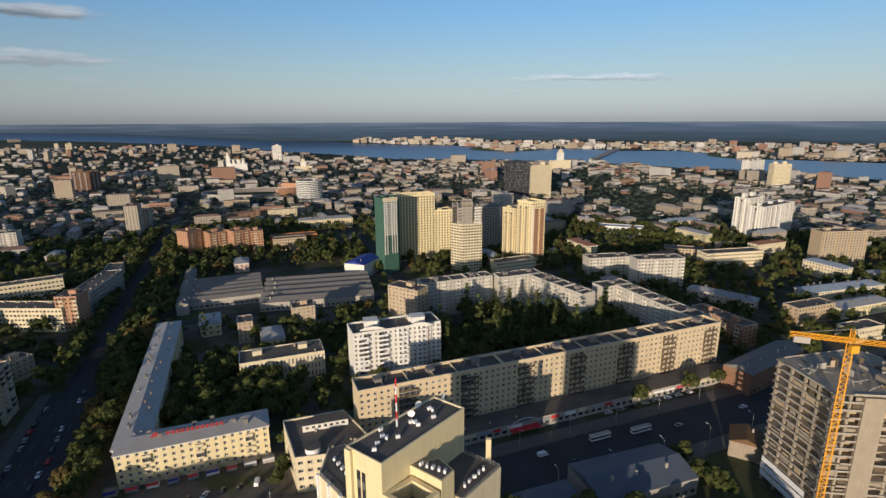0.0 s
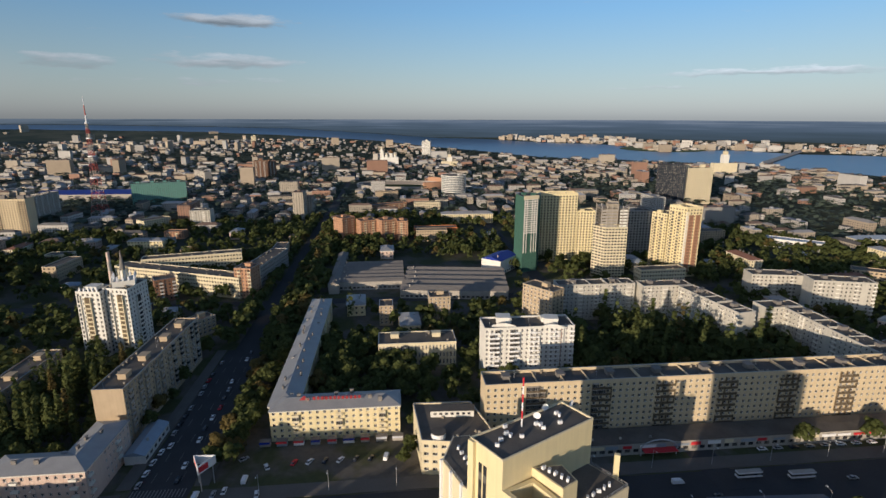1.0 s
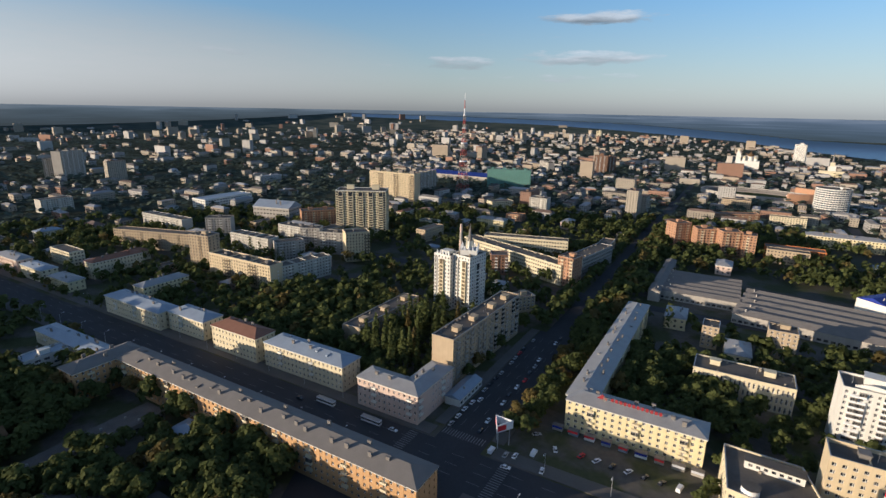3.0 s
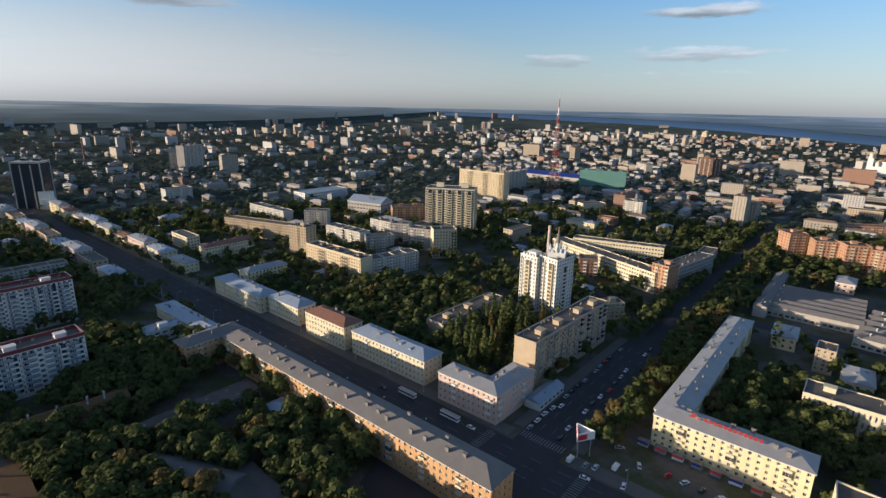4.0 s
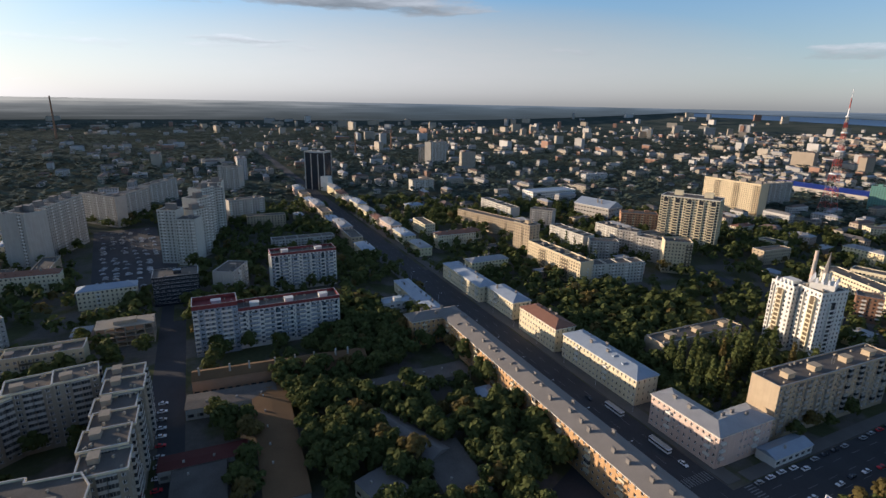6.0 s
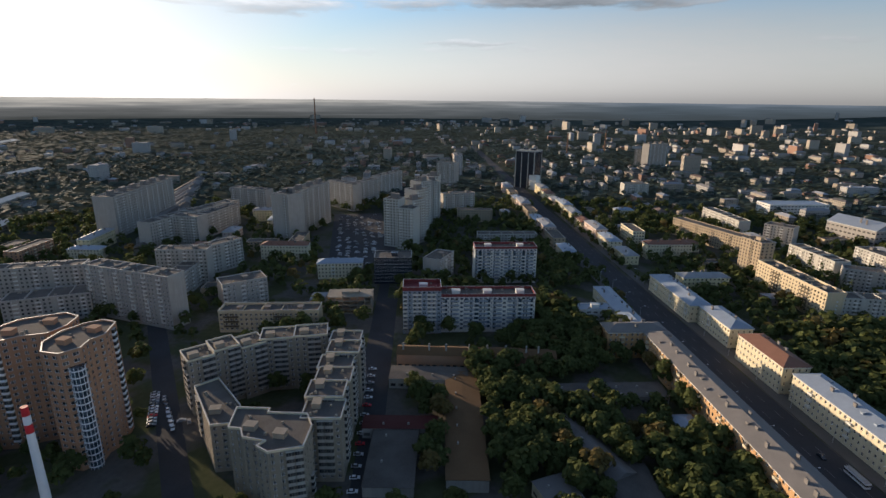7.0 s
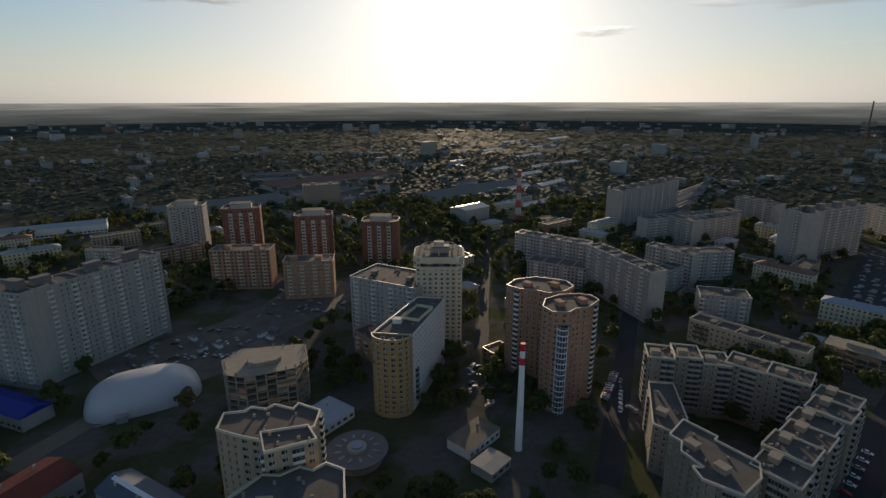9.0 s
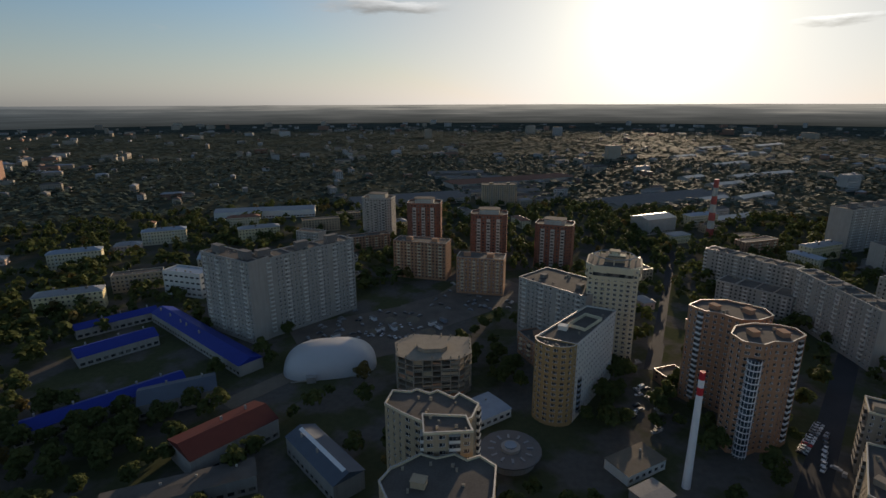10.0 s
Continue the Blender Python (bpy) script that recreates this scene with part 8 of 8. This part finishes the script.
def turned(pts, x, y, z, scale, angle):
    c, s = math.cos(angle) * scale, math.sin(angle) * scale
    q = np.empty_like(pts)
    q[:, 0] = pts[:, 0] * c - pts[:, 1] * s + x
    q[:, 1] = pts[:, 0] * s + pts[:, 1] * c + y
    q[:, 2] = pts[:, 2] * scale + z
    return q


standing = 0
planted = set()


def plant(x, y, scale=1.0, tall=False, gold=False):
    global standing
    r = math.hypot(x, y)
    if r < 335 and standing < 280:
        src = rng.choice(protos_tall if tall else protos_gold if gold else protos)
        m = pose(x, y, 0, 0, 0, rng.uniform(0, 360))
        if src.name in planted:
            ob = copy_thing(src, m)
        else:
            ob = src
            ob.matrix_world = m
            planted.add(src.name)
        ob.scale = (scale * rng.uniform(0.9, 1.1), scale * rng.uniform(0.9, 1.1), scale)
        standing += 1
    elif r < 335:
        p_ = rng.choice(near_blobs[4:] if tall else near_blobs[:4])
        (mid_gold if gold else mid_pts).append(turned(p_, x, y, 0, scale, rng.uniform(0, 6.28)))
    elif r < 800:
        p_ = rng.choice(mid_blobs[6:] if tall else mid_blobs[:6])
        (mid_gold if gold else mid_pts).append(turned(p_, x, y, 0, scale, rng.uniform(0, 6.28)))


def grove_noise(x, y):
    return noise.noise(Vector((x * 0.012, y * 0.012, 3.3))) + 0.5 * noise.noise(Vector((x * 0.04, y * 0.04, 7.7)))


cand = []
step = 7.6
for i in range(-106, 107):
    for j in range(-106, 107):
        x, y = (i + rng.uniform(-0.42, 0.42)) * step, (j + rng.uniform(-0.42, 0.42)) * step
        r = math.hypot(x, y)
        yw = math.degrees(math.atan2(-x, y)) % 360
        if r > 800 or r < 95 or 232 < yw < 308:
            continue
        cand.append((r, x, y, yw))
cand.sort()
for r, x, y, yw in cand:
    if on_road(x, y) or taken(x, y) or any((x - a) ** 2 + (y - b) ** 2 < c * c for a, b, c in BARE):
        continue
    park = any((x - a) ** 2 + (y - b) ** 2 < c * c for a, b, c in PARKS)
    dens = 0.95 if park else 0.42 + 0.55 * grove_noise(x, y)
    if 120 < yw < 215:
        dens *= 0.6
    if rng.random() < dens:
        tall = any((x - a) ** 2 + (y - b) ** 2 < c * c for a, b, c in POPLARS) and rng.random() < 0.6
        plant(x, y, rng.uniform(0.9, 1.45) if park else rng.uniform(0.7, 1.25), tall, rng.random() < 0.05)
# tall trees before the long orange house
for k in range(26):
    x, y = along(-335 + k * 8 + rng.uniform(-2, 2), 131 + rng.uniform(-3, 2))
    if not taken(x, y) and rng.random() < 0.8:
        plant(x, y, rng.uniform(1.1, 1.5), False, rng.random() < 0.15)
# tall old trees of the court behind the long block
for k in range(70):
    x, y = along(rng.uniform(110, 250), rng.uniform(262, 318))
    if not taken(x, y):
        plant(x, y, rng.uniform(1.25, 1.75), rng.random() < 0.3, rng.random() < 0.04)
# the boulevard beside the cross street
for k in range(60):
    for q in (-78, -70.5):
        x, y = along(q + rng.uniform(-1.5, 1.5), 205 + k * 8.5 + rng.uniform(-2, 2))
        if not taken(x, y):
            plant(x, y, rng.uniform(0.85, 1.25), False, rng.random() < 0.3)
for k in range(90):
    for q in (152.5, 188.4):
        x, y = along(-1150 + k * 9 + rng.uniform(-2, 2), q + rng.uniform(-1.5, 1.5))
        if not taken(x, y) and rng.random() < 0.7:
            plant(x, y, rng.uniform(0.55, 0.95), False, rng.random() < 0.12)
for k in range(80):
    for q in (-108, -86):
        x, y = along(q + rng.uniform(-1.5, 1.5), 335 + k * 8 + rng.uniform(-2, 2))
        if not taken(x, y):
            plant(x, y, rng.uniform(0.7, 1.1), False, rng.random() < 0.1)
step = 17.0
for i in range(-207, 208):
    for j in range(-207, 208):
        x, y = (i + rng.uniform(-0.45, 0.45)) * step, (j + rng.uniform(-0.45, 0.45)) * step
        r = math.hypot(x, y)
        yw = math.degrees(math.atan2(-x, y)) % 360
        if r < 780 or r > 3500 or 232 < yw < 308 or taken(x, y) or on_road(x, y) or in_water(x, y):
            continue
        if rng.random() < (0.80 if r < 1600 else 0.55 if r < 2500 else 0.28) + (0.4 if r < 2500 else 0.6) * grove_noise(x * 0.3, y * 0.3):
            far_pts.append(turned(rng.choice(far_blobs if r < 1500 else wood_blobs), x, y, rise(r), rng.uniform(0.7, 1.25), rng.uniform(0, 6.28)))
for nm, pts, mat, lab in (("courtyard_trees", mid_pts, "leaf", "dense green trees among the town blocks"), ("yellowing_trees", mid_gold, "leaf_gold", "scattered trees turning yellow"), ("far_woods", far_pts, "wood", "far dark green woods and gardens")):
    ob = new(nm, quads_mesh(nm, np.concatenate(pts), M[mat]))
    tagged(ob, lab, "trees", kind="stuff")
